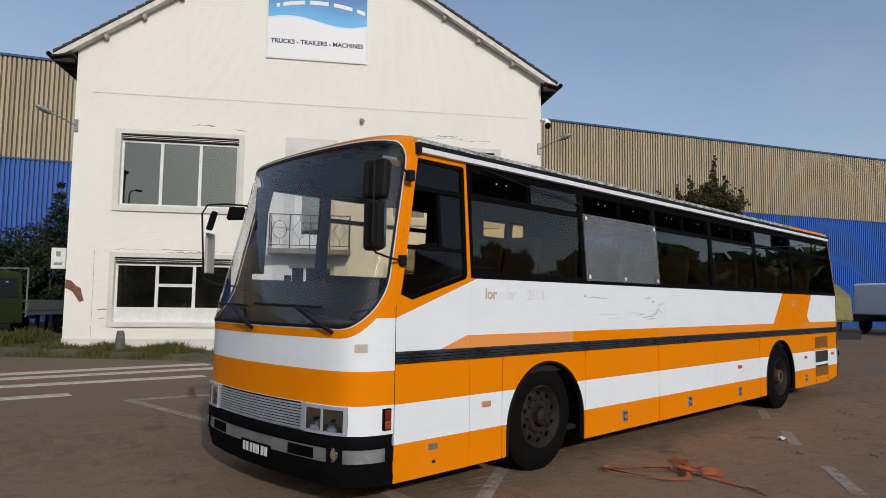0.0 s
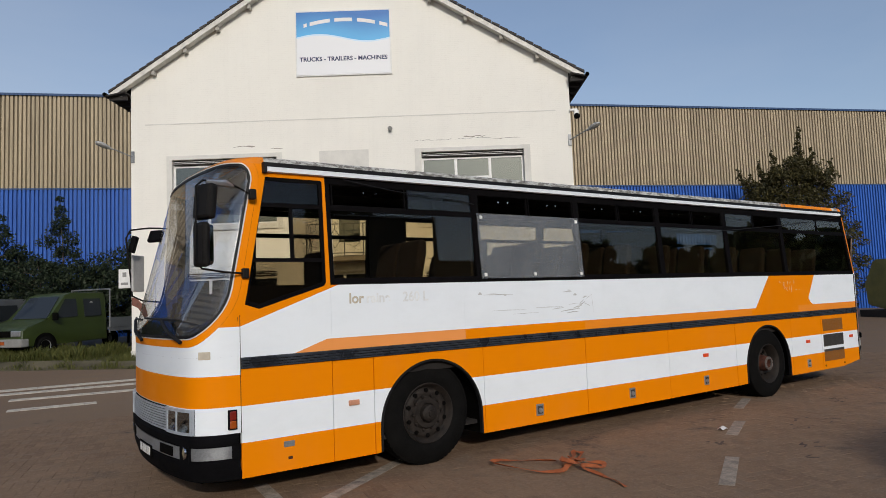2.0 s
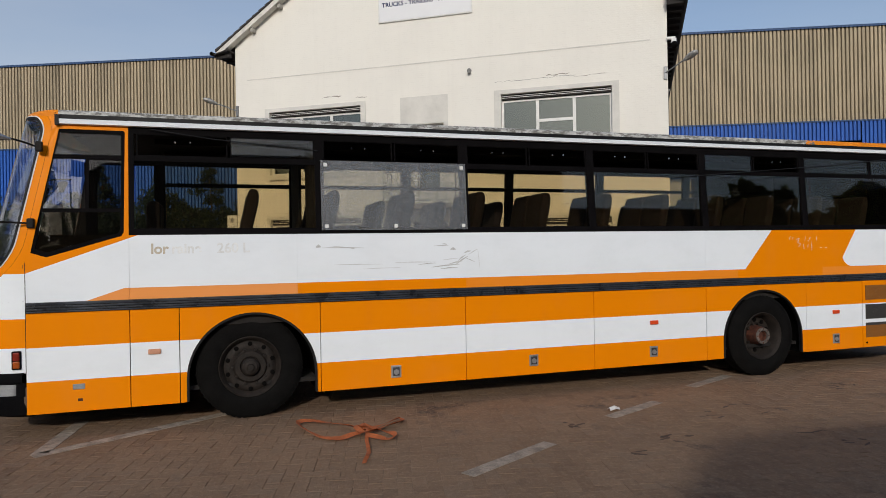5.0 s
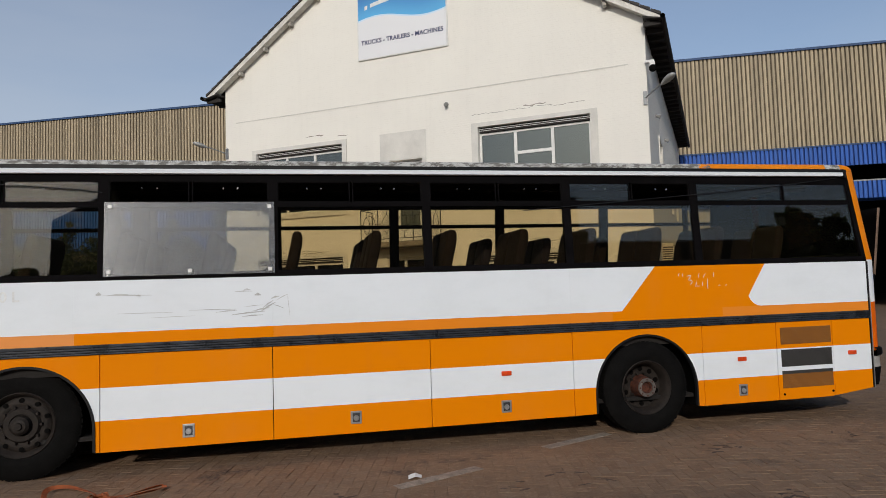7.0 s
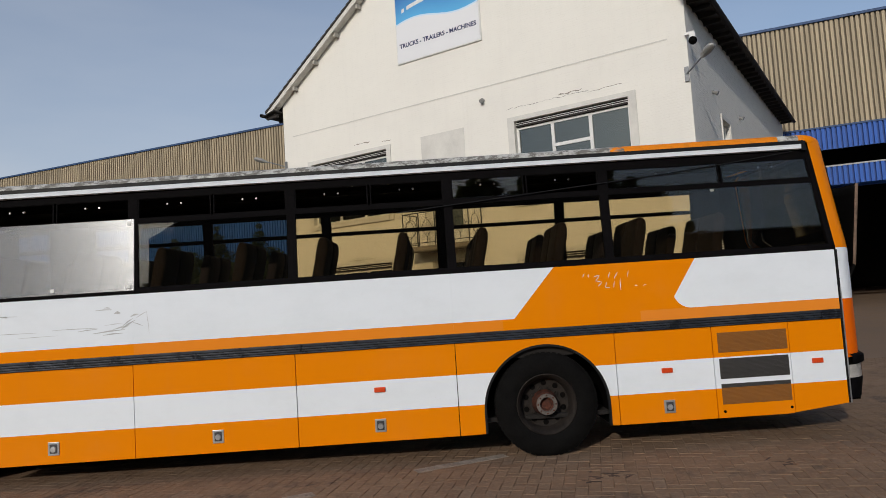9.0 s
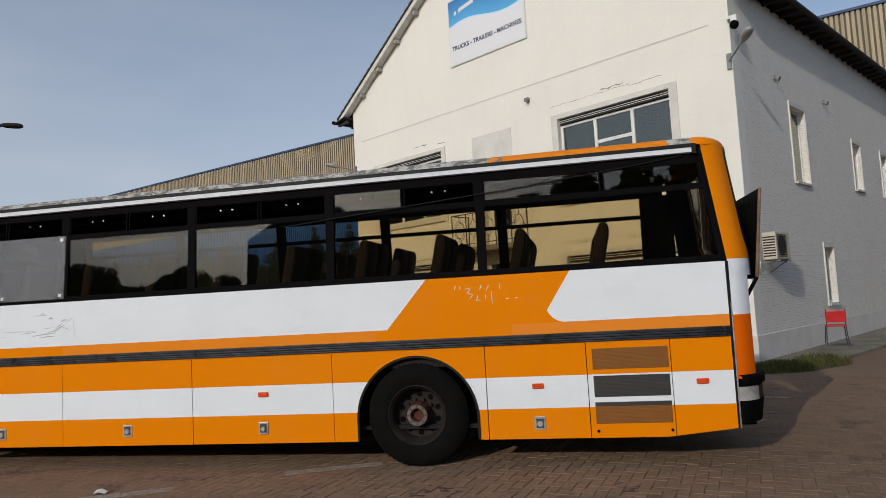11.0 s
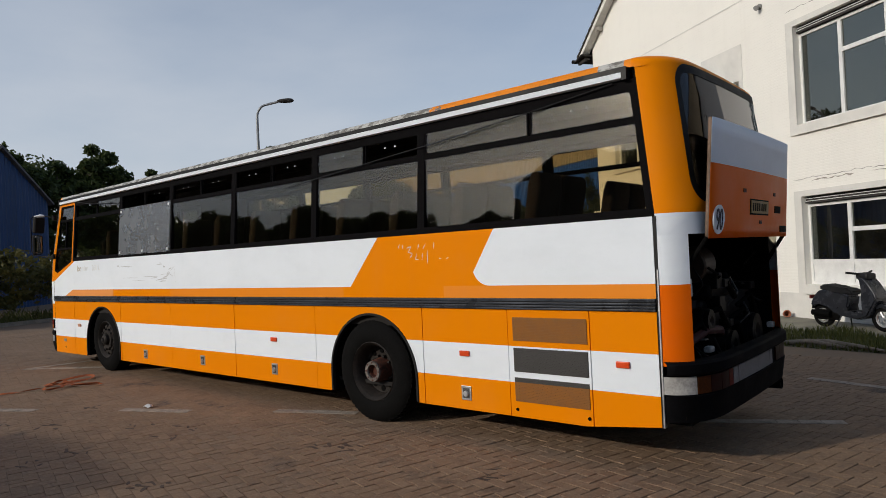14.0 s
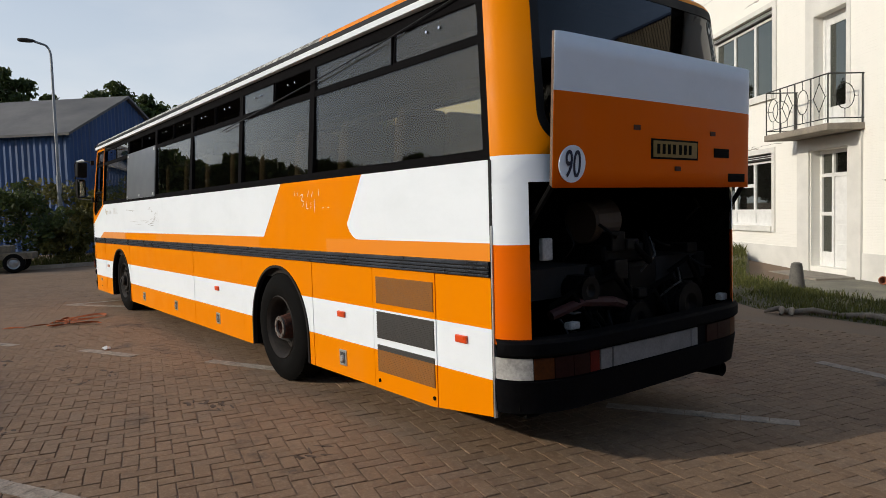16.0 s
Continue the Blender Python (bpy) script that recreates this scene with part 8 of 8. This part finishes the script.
# dark flakes of dirt and dead leaves trodden into the paving
rnd = random.Random(77)
bm = bmesh.new()
for cx, cy, n in ((6.79, -0.75, 9), (6.24, -2.35, 10), (8.33, -0.72, 7), (5.04, -1.52, 4), (4.86, -1.19, 4), (4.3, -1.47, 4), (4.77, -2.28, 4), (3.39, -2.0, 6), (4.82, -2.65, 4), (2.85, -1.39, 5), (2.9, -2.26, 3), (6.57, -0.91, 5)):
    for _ in range(n):
        x, y = cx + rnd.gauss(0, 0.09), cy + rnd.gauss(0, 0.07)
        length, wide, turn = rnd.uniform(0.03, 0.10), rnd.uniform(0.010, 0.030), rnd.uniform(-0.9, 0.9)
        outline = []
        for k in range(7):
            a = 2 * math.pi * k / 7
            u, v = math.cos(a) * length * rnd.uniform(0.6, 1.0), math.sin(a) * wide * rnd.uniform(0.5, 1.0)
            outline.append((x + u * math.cos(turn) - v * math.sin(turn), y + u * math.sin(turn) + v * math.cos(turn)))
        for v in prism(bm, outline, -0.002, 0.0042, "z"):
            v.co.z += ground_z(v.co.x, v.co.y)
tagged(part("dirt_flakes", bm, plain("dark_dirt", (0.085, 0.055, 0.038), 0.95, 0, 0.4, 20)), "dark flakes of dirt and dead leaves on the paving", "dirt", kind="stuff")


# ---- parked vans ----
M_GREENVAN = plain("moss_green_paint", (0.034, 0.052, 0.011), 0.4, 0, 0.15, 2, 0, 0.5, 0.3)
M_SILVER = plain("grey_van_paint", (0.12, 0.13, 0.14), 0.35, 0.3, 0.15, 2, 0, 0.5, 0.3)
M_KHAKI = plain("khaki_paint", (0.22, 0.21, 0.075), 0.5, 0, 0.2, 2)


def car_wheel(root, x, y, r=0.33, sgn=-1, rim=M_STEELGREY):
    bm = bmesh.new()
    lathe(bm, [(0.0, r * 0.6), (-0.01 * 1, r * 0.8), (0.02, r), (0.18, r), (0.2, r * 0.6)], (x, y, r), (0, -sgn, 0), 28)
    w = soft(part("wheel", bm, M_TYRE, root), 40)
    bm = bmesh.new()
    lathe(bm, [(0.0, r * 0.6), (0.02, r * 0.52), (0.05, r * 0.45), (0.02, r * 0.2), (0.02, 0.0)], (x, y, r), (0, -sgn, 0), 24)
    part("rim", bm, rim, w)


def van(m, label, paint, profile, windows, screen, flatbed=False, wb=(0.95, 4.3), width=1.85):
    """Van along +x from its nose, near side at y = 0."""
    v = thing("van", label, "van", m, "parked vans")
    bm = bmesh.new()
    vs = prism(bm, profile, 0.0, width)
    for vert in vs:
        if vert.co.z > 1.15:
            f = (vert.co.z - 1.15) * 0.13
            vert.co.y += f if vert.co.y < width / 2 else -f
    bmesh.ops.bevel(bm, geom=[e for e in bm.edges if abs(e.verts[0].co.y - e.verts[1].co.y) < 0.2], offset=0.05, segments=3, affect="EDGES", profile=0.6)
    bmesh.ops.triangulate(bm, faces=[f for f in bm.faces if len(f.verts) > 4])
    soft(part("body", bm, paint, v), 40)
    lean_y = lambda z: max(0.0, z - 1.15) * 0.13
    for poly in windows:
        bm = bmesh.new()
        a = [bm.verts.new((x, lean_y(z) - 0.006, z)) for x, z in poly]
        bm.faces.new(a)
        b = [bm.verts.new((x, lean_y(z) + 0.012, z)) for x, z in poly]
        n = len(poly)
        for i in range(n):
            bm.faces.new([a[i], b[i], b[(i + 1) % n], a[(i + 1) % n]])
        part("side_window", bm, M_CARDARK, v)
    (x0, z0), (x1, z1) = screen
    bm = bmesh.new()
    n = Vector((-(z1 - z0), 0, x1 - x0)).normalized() * 0.012
    pts = [Vector((x0, 0.14, z0)), Vector((x0, width - 0.14, z0)), Vector((x1, width - 0.26, z1)), Vector((x1, 0.26, z1))]
    strip(bm, [[p + n for p in pts], [p - n for p in pts]], close=True)
    quad(bm, [p + n for p in pts])
    part("windscreen", bm, M_CARDARK, v)
    for x in wb:
        car_wheel(v, x, -0.015)
        car_wheel(v, x, width + 0.015, sgn=1)
        bm = bmesh.new()
        pts = [(x + 0.42 * math.cos(a), 0.34 + 0.42 * math.sin(a)) for a in (math.pi * k / 14 for k in range(15))]
        prism(bm, [(x - 0.42, 0.2)] + pts[::-1] + [(x + 0.42, 0.2)], -0.004, 0.05)
        part("wheel_arch", bm, M_BLACKBITS, v)
    bm = bmesh.new()
    box(bm, -0.06, 0.25, -0.02, width + 0.02, 0.33, 0.60, 0.04)
    part("bumper", bm, M_GREYPANEL, v)
    for y in (0.06, width - 0.46):
        bm = bmesh.new()
        box(bm, -0.03, 0.12, y, y + 0.40, 0.68, 0.86, 0.02)
        part("headlamp", bm, M_ALU, v)
    bm = bmesh.new()
    box(bm, -0.02, 0.1, 0.50, width - 0.5, 0.66, 0.86)
    part("radiator_grille", bm, M_BLACKBITS, v)
    bm = bmesh.new()
    box(bm, -0.075, -0.06, width / 2 - 0.24, width / 2 + 0.24, 0.42, 0.52)
    part("number_plate", bm, M_AMBER, v, "yellow plate")
    bm = bmesh.new()
    box(bm, 1.05, 1.16, -0.22, -0.04, 1.15, 1.40, 0.02)
    part("door_mirror", bm, M_BLACKBITS, v)
    if flatbed:
        bm = bmesh.new()
        box(bm, 3.45, 6.3, -0.05, width + 0.05, 0.72, 0.80)
        box(bm, 3.45, 6.3, -0.07, -0.04, 0.80, 1.16, 0.01)
        box(bm, 3.45, 6.3, width + 0.04, width + 0.07, 0.80, 1.16, 0.01)
        box(bm, 3.42, 6.3, -0.08, -0.05, 0.66, 0.72)
        part("dropside_bed", bm, M_SILVER, v, "grey dropside load bed")
        bm = bmesh.new()
        for y in (0.0, width):
            tube(bm, [(3.48, y, 0.6), (3.48, y, 2.22)], 0.03, 6)
        tube(bm, [(3.48, 0.0, 2.2), (3.48, width, 2.2)], 0.03, 6)
        part("ladder_rack", bm, M_GALV, v)
    return v


M_CARDARK = plain("dark_van_window", (0.02, 0.024, 0.028), 0.08, 0, 0.1, 2, 0, 0.6)
CREW = [(0.0, 0.35), (0.02, 0.86), (0.25, 1.0), (0.98, 1.18), (1.62, 1.98), (1.9, 2.08), (3.3, 2.08), (3.38, 1.9), (3.38, 0.40), (0.5, 0.33)]
green = van(pose(-2.50, 19.51, 0.32, 0, 0, 35.2), "moss green crew-cab pickup van with a grey dropside bed", M_GREENVAN, CREW,
            [[(1.22, 1.22), (2.10, 1.25), (2.10, 1.86), (1.66, 1.86)], [(2.40, 1.24), (3.12, 1.26), (3.12, 1.86), (2.40, 1.86)]], ((1.0, 1.22), (1.58, 1.94)), True, (0.85, 5.2))
# plain white shapes in place of the firm's mark on the rear door
bm = bmesh.new()
lathe(bm, [(0.0, 0.10), (0.004, 0.10), (0.004, 0.06), (0.0, 0.06)], (2.72, 0.072, 1.66), (0, -1, 0), 14)
box(bm, 2.62, 3.05, 0.052, 0.056, 1.40, 1.44)
box(bm, 2.70, 2.98, 0.046, 0.050, 1.32, 1.35)
part("door_mark", bm, M_WHITEFRAME, green)
MINI = [(0.0, 0.30), (0.02, 0.86), (0.9, 1.12), (1.7, 1.86), (2.0, 1.94), (4.6, 1.94), (4.75, 1.7), (4.8, 0.35), (0.5, 0.30)]
van(pose(-5.1, 20.7, 0.32, 0, 0, 38), "grey panel van with dark windows", M_SILVER, MINI, [[(1.15, 1.15), (2.3, 1.18), (2.3, 1.72), (1.75, 1.72)], [(2.45, 1.18), (3.4, 1.18), (3.4, 1.72), (2.45, 1.72)]], ((0.95, 1.16), (1.66, 1.80)), False, (0.85, 3.85))

# khaki cab shell lying by the far shed, and a dark lorry with a white cab
shell = thing("cab_shell", "khaki vehicle cab shell over a dark underbody", "vehicle part", pose(33.75, 6.85, 0.0, 0, 0, 60) @ Matrix.Diagonal((1.15, 1.15, 0.97, 1.0)))
bm = bmesh.new()
prism(bm, [(-1.3, 0.9), (-1.2, 2.2), (-0.4, 2.9), (1.1, 2.9), (1.7, 1.7), (1.6, 0.6), (0.4, 0.35), (0.1, 0.8)], 0.0, 1.9)
bmesh.ops.bevel(bm, geom=list(bm.edges), offset=0.08, segments=2, affect="EDGES")
bmesh.ops.triangulate(bm, faces=[f for f in bm.faces if len(f.verts) > 4])
soft(part("panel", bm, M_KHAKI, shell), 40)
# plain dark block in place of the shell's underbody
bm = bmesh.new()
box(bm, -1.4, 1.8, -0.2, 2.1, 0.0, 0.35)
part("underbody", bm, M_DARKWOOD, shell)
lorry = thing("lorry", "dark flatbed lorry with a white cab", "lorry", pose(40.5, 7.0, 0, 0, 0, -24))
bm = bmesh.new()
box(bm, -4.5, 4.0, 0, 2.4, 0.75, 1.15, 0.03)
part("chassis", bm, M_BLACKBITS, lorry)
bm = bmesh.new()
box(bm, 2.3, 4.4, 0, 2.4, 1.1, 3.1, 0.12)
part("cab", bm, M_WHITEPAINT, lorry)
bm = bmesh.new()
box(bm, 2.9, 4.0, -0.02, 0.02, 1.9, 2.7, 0.01)
part("window", bm, M_CARDARK, lorry)
for x in (-3.3, -2.2, 3.2):
    car_wheel(lorry, x, 0.0, 0.5, -1, M_RIM)
    car_wheel(lorry, x, 2.4, 0.5, 1, M_RIM)

# old flat trailer by the hedge
trailer = thing("flat_trailer", "old wooden flat trailer with a rubber wheel", "trailer", pose(-13.3, -1.9, 0, 0, 0, 75))
bm = bmesh.new()
box(bm, -1.0, 2.2, -0.6, 0.6, 0.42, 0.62, 0.02)
box(bm, 1.0, 1.6, -0.4, 0.4, 0.62, 0.85, 0.02)
part("deck", bm, plain("grey_timber", (0.17, 0.14, 0.10), 0.9, 0, 0.35, 5, 0.4), trailer)
for x in (-0.4, 1.7):
    for y in (-0.62, 0.62):
        car_wheel(trailer, x, y, 0.30, -1 if y < 0 else 1)


# ---- street lamps, blue shed, hedge and woods ----
def street_lamp(x, y, h, dx, dy, reach, label):
    s = thing("street_lamp", label, "street lamp", pose(x, y, 0), "street lamps")
    bm = bmesh.new()
    bow = 0.45 * reach
    bend = [(dx * bow * (1 - math.cos(a)), dy * bow * (1 - math.cos(a)), h - 0.55 + 0.43 * math.sin(a)) for a in (math.pi / 2 * k / 7 for k in range(1, 7))] + [(dx * reach, dy * reach, h - 0.04)]
    tube(bm, [(0, 0, 0), (0, 0, h * 0.4), (0, 0, h * 0.401), (0, 0, h - 0.55)] + bend, [0.085, 0.08, 0.055, 0.045] + [0.04] * 7, 10)
    soft(part("pole", bm, M_GALV, s), 50)
    bm = bmesh.new()
    g = bmesh.ops.create_uvsphere(bm, u_segments=14, v_segments=8, radius=1)
    turn = pose(dx * (reach + 0.25), dy * (reach + 0.25), h - 0.02, 0, 0, math.degrees(math.atan2(dy, dx)))
    for v in g["verts"]:
        v.co = turn @ Vector((math.copysign(abs(v.co.x) ** 0.7, v.co.x) * 0.30, v.co.y * 0.13, v.co.z * (0.075 + 0.02 * v.co.x)))
    soft(part("lantern", bm, M_DARKWOOD, s), 80)


street_lamp(-8.05, 8.75, 7.22, 0.8, 0.6, 0.75, "tall grey street lamp with a curved arm")
street_lamp(-16.4, 1.57, 8.25, -0.12, -0.99, 0.5, "tall grey street lamp with a curved arm")
street_lamp(-23.8, 20.8, 8.36, 0.8, 0.6, 0.95, "tall grey street lamp with a curved arm")

BARN = pose(-23.4, 3.15, 0, 0, 0, 135)
barn = thing("blue_shed", "faded blue profiled-sheet shed with a grey roof", "building", BARN)
bm = bmesh.new()
W2, EV, RG, LEN = 4.65, 5.75, 8.05, 22.0
xs = [2 * W2 * k / 60 for k in range(61)]
strip(bm, [[(x, -0.05 * (k % 2), 0.0) for k, x in enumerate(xs)], [(x, -0.05 * (k % 2), EV + (RG - EV) * (1 - abs(x - W2) / W2)) for k, x in enumerate(xs)]])
part("gable_wall", bm, M_BLUEDARK, barn)
bm = bmesh.new()
ysb = [LEN * k / 140 for k in range(141)]
strip(bm, [[(-0.06 * (k % 2), y, 0.0) for k, y in enumerate(ysb)], [(-0.06 * (k % 2), y, EV) for k, y in enumerate(ysb)]])
part("long_wall", bm, M_BLUEDARK, barn)
bm = bmesh.new()
box(bm, 2 * W2, 2 * W2 + 0.1, 0, LEN, 0, EV)
box(bm, 0, 2 * W2, LEN, LEN + 0.1, 0, EV)
part("back_wall", bm, M_BLUEDARK, barn)
bm = bmesh.new()
prism(bm, [(-0.35, EV - 0.16), (W2, RG + 0.02), (2 * W2 + 0.35, EV - 0.16), (2 * W2 + 0.35, EV - 0.04), (W2, RG + 0.16), (-0.35, EV - 0.04)], -0.25, LEN + 0.25)
part("roof", bm, plain("grey_sheet_roof", (0.13, 0.125, 0.12), 0.8, 0, 0.3, 0.6), barn)

# kerb and hedge along the yard's far edge
bm = bmesh.new()
strip(bm, [[(-14.2 - d, 8.0, z), (-14.0 - d, 4.0, z), (-13.5 - d, 1.5, z), (-13.4 - d, -2.0, z), (-13.8 - d, -8.0, z), (-14.6 - d, -14.0, z)] for d, z in ((0, -0.01), (0, 0.12), (0.18, 0.12), (0.20, -0.01))])
tagged(part("kerb", bm, M_CONCRETE), "low concrete kerb", "kerb", kind="structure")
for i, (x, y, h, r, m) in enumerate(((-15.5, 0.2, 3.0, 1.6, M_LEAF_A), (-15.2, -2.6, 3.4, 1.9, M_LEAF_A), (-15.8, 3.0, 2.6, 1.5, M_LEAF_C), (-16.5, 5.2, 2.4, 1.6, M_LEAF_C), (-17.5, -5.2, 3.8, 2.2, M_LEAF_A), (-18.0, 8.0, 2.6, 1.9, M_LEAF_A), (-18.0, 1.5, 3.2, 2.0, M_LEAF_C), (-19, -9.0, 3.8, 2.4, M_LEAF_A), (-20.5, 11.5, 2.8, 2.2, M_LEAF_A), (-14.6, 1.4, 1.5, 0.9, M_LEAF_C))):
    tree("bush", x, y, h, r, m, 80 + i, "loose green bush at the yard's edge", 0.10, 2400, 0.05, False, 0.0, "bushes at the yard's edge")
blades("grass", [((-14.1, 8, 0.0), (-13.7, -2, 0.0), (-17.5, -2, 0.0), (-18, 8, 0.0)), ((-13.7, -2, 0), (-14.7, -14, 0), (-19, -14, 0), (-17.5, -2, 0))], 9000, 0.15, 0.5, 8, M_BLADE, "tall rough grass behind the kerb")
# woods beyond
WOODS = ((-57, 4, 15.4, 5.0), (-59, 7.5, 13.8, 4.2), (-57, 12.5, 15.0, 4.6), (-58, 16.5, 14.4, 4.4), (-57, 20, 12.6, 4.2), (-57, 23.5, 14.6, 3.6), (-58, 26.3, 12.9, 3.4), (-56, 29, 12.6, 2.6), (-57, 35, 13.2, 5.0), (-57, 44, 16.6, 4.4), (-60, 39.5, 12.4, 4.6), (-50, 33, 11.0, 5.0), (-66, -6, 16, 8), (-62, -1, 16.5, 7), (-40, 46, 11, 5), (-70, 20, 15, 8))
for i, (x, y, h, r) in enumerate(WOODS):
    tree("tree", x, y, h, r, M_LEAF_A, 120 + i, "broad green tree on the skyline", 0.24, 13000, 0.4, False, 0.0, "skyline trees")
# a belt of trees across the road, mirrored low in the coach's windows
for i in range(15):
    a = radians(207 + 4.6 * i)
    d = 47 + (3 if i % 2 else -3)
    tree("tree", 5 + d * math.sin(a), -4 + d * math.cos(a), (9.0 if i < 7 else 7.2) + 0.9 * abs(math.sin(2.1 * i)), 4.6, M_LEAF_A, 210 + i, "dense green tree in the belt across the road", 0.36, 10000, 0.3, False, 0.0, "tree belt across the road")
rnd = random.Random(31)
for i in range(6):
    a = radians(-60 + 9.2 * i)
    d = 44 + rnd.uniform(-5, 6)
    tree("tree", 5 + d * math.cos(a), -4 + d * math.sin(a), rnd.uniform(7.5, 11.0), rnd.uniform(4.0, 5.5), M_LEAF_A, 160 + i, "broad green tree across the road", 0.5, 3200, 0.35, False, 0.0, "trees across the road")

# a dark clad hall across the yard, mirrored in the coach's windows
hall = thing("clad_hall", "dark brown sheet-clad hall with a raised end bay and low wing", "building", pose(-5.2, -22.0, 0))
M_HALLCLAD = plain("dark_brown_cladding", (0.035, 0.03, 0.026), 0.6, 0, 0.3, 0.5)
END_TOP = [(-1.7, 7.5), (0.6, 8.86), (2.9, 8.8)]
for top, deep in ((END_TOP, 13.9), ([(2.9, 8.52), (21.0, 8.52)], 14.0), ([(21.0, 6.3), (30.0, 6.3)], 5.0)):
    x0, x1 = top[0][0], top[-1][0]
    n = int((x1 - x0) / 0.12)
    xs = [x0 + (x1 - x0) * k / n for k in range(n + 1)]
    height = np.interp(xs, [p[0] for p in top], [p[1] for p in top])
    bm = bmesh.new()
    strip(bm, [[(x, 0.04 * (k % 2), h * f) for k, (x, h) in enumerate(zip(xs, height))] for f in (0.0, 1.0)])
    part("front_wall", bm, M_HALLCLAD, hall)
    bm = bmesh.new()
    prism(bm, [(x0, 0.0), (x1, 0.0)] + [(x, z - 0.06) for x, z in top[::-1]], -deep, -0.02)
    part("body", bm, M_HALLCLAD, hall)
    bm = bmesh.new()
    prism(bm, [(x, z - 0.055) for x, z in top] + [(x, z + 0.02) for x, z in top[::-1]], -deep - 0.1, 0.09)
    part("roof_edge", bm, M_STEELGREY, hall)

# unseen trees added behind the yard's open side to darken window reflections
for i in range(13):
    a = radians(96 + 6.4 * i)
    d = 36 + rnd.uniform(-3, 3)
    tree("tree", 4 + d * math.sin(a), d * math.cos(a), rnd.uniform(4.2, 5.4) if i < 6 else rnd.uniform(5.4, 6.6) if i < 10 else rnd.uniform(13.0, 14.5), rnd.uniform(4.6, 5.3), M_LEAF_A, 190 + i, "dense green tree out of view, added for window reflections", 0.5, 5200, 0.35, False, 0.0, "tall trees behind the yard")


# ---- herringbone pavers, laid last ----
PAVE_L, PAVE_W, PAVE_TURN = 0.21, 0.105, -14.0


def paver_cells():
    """Centre and turn of every paver in the laid stretch of the yard."""
    rot = math.radians(PAVE_TURN)
    c, s = math.cos(rot), math.sin(rot)
    out = []
    for j in range(-150, 150):
        for i in range(-150, 150):
            k = (i - j) % 4
            if k == 0:
                u, v, turn = (i + 1) * PAVE_W, (j + 0.5) * PAVE_W, 0.0
            elif k == 2:
                u, v, turn = (i + 0.5) * PAVE_W, j * PAVE_W, 90.0
            else:
                continue
            x, y = 3.5 + u * c - v * s, -1.0 + u * s + v * c
            if -10.5 < x < 15.0 and -8.5 < y < 6.2:
                out.append((x, y, turn))
    return out


cells = paver_cells()
cells.sort(key=lambda p: (p[0] - 9.9) ** 2 + (p[1] + 1.5) ** 2)
tops = np.array([(-1, -1), (1, -1), (1, 1), (-1, 1)], float)
yard = thing("paving", "herringbone clay paving, worn and dusty", "paving", None, "", "structure")
rs = np.random.RandomState(7)


def paver_block(gap, chamfer, low, high):
    hl, hw = PAVE_L / 2 - gap, PAVE_W / 2 - gap
    v = [(x * hl, y * hw, low) for x, y in tops] + [(x * hl, y * hw, high - chamfer) for x, y in tops] + [(x * (hl - chamfer), y * (hw - chamfer), high) for x, y in tops]
    f = [(8, 9, 10, 11)] + [(a + k, a + (k + 1) % 4, a + 4 + (k + 1) % 4, a + 4 + k) for a in (0, 4) for k in range(4)]
    return v, f


near, rest = cells[:300], cells[300:]
pv, pf = paver_block(0.0035, 0.0030, -0.03, 0.004)
shared = bpy.data.meshes.new("paver")
shared.from_pydata(pv, [], pf)
shared.materials.append(M_PAVER)
for x, y, turn in near:
    ob = new("paver", shared)
    ob.parent = yard
    ob.matrix_basis = pose(x + rs.normal(0, 0.0018), y + rs.normal(0, 0.0018), ground_z(x, y) + rs.uniform(-0.0035, 0.0015), rs.normal(0, 0.5), rs.normal(0, 0.35), PAVE_TURN + turn + rs.normal(0, 1.0))
filled = np.array(paver_block(0.0012, 0.0008, -0.03, 0.002)[0])
n = len(rest)
open_share = np.clip((np.array([p[0] for p in rest]) - 3.5) / 3.5, 0, 1)[:, None, None] * np.ones((1, 1, 3))
open_share = open_share * np.clip((2.2 - np.array([p[1] for p in rest])) / 2.0, 0.15, 1)[:, None, None]
base_v = filled[None] * (1 - open_share) + np.array(pv)[None] * open_share
ang = np.radians(PAVE_TURN + np.array([p[2] for p in rest]) + rs.normal(0, 1.0, n))
ca, sa = np.cos(ang)[:, None], np.sin(ang)[:, None]
tilt = rs.normal(0, 0.004, (n, 2, 1))
vx, vy = base_v[:, :, 0], base_v[:, :, 1]
vz = base_v[:, :, 2] + np.array([ground_z(p[0], p[1]) for p in rest])[:, None] + rs.uniform(-0.0035, 0.0015, (n, 1)) * (0.25 + 0.75 * open_share[:, :, 0]) + tilt[:, 0] * vx + tilt[:, 1] * vy
allv = np.stack([(np.array([p[0] for p in rest]) + rs.normal(0, 0.0012, n))[:, None] + vx * ca - vy * sa, (np.array([p[1] for p in rest]) + rs.normal(0, 0.0012, n))[:, None] + vx * sa + vy * ca, vz], axis=-1).reshape(-1, 3)
allf = (np.array(pf)[None] + 12 * np.arange(n)[:, None, None]).reshape(-1, 4)
me = bpy.data.meshes.new("pavers")
me.vertices.add(len(allv))
me.vertices.foreach_set("co", allv.ravel())
me.loops.add(allf.size)
me.loops.foreach_set("vertex_index", allf.ravel().astype(np.int32))
me.polygons.add(len(allf))
me.polygons.foreach_set("loop_start", np.arange(0, allf.size, 4, dtype=np.int32))
me.polygons.foreach_set("use_smooth", np.zeros(len(allf), bool))
me.update(calc_edges=True)
tagged(part("pavers", me, M_PAVER, yard), kind="stuff")
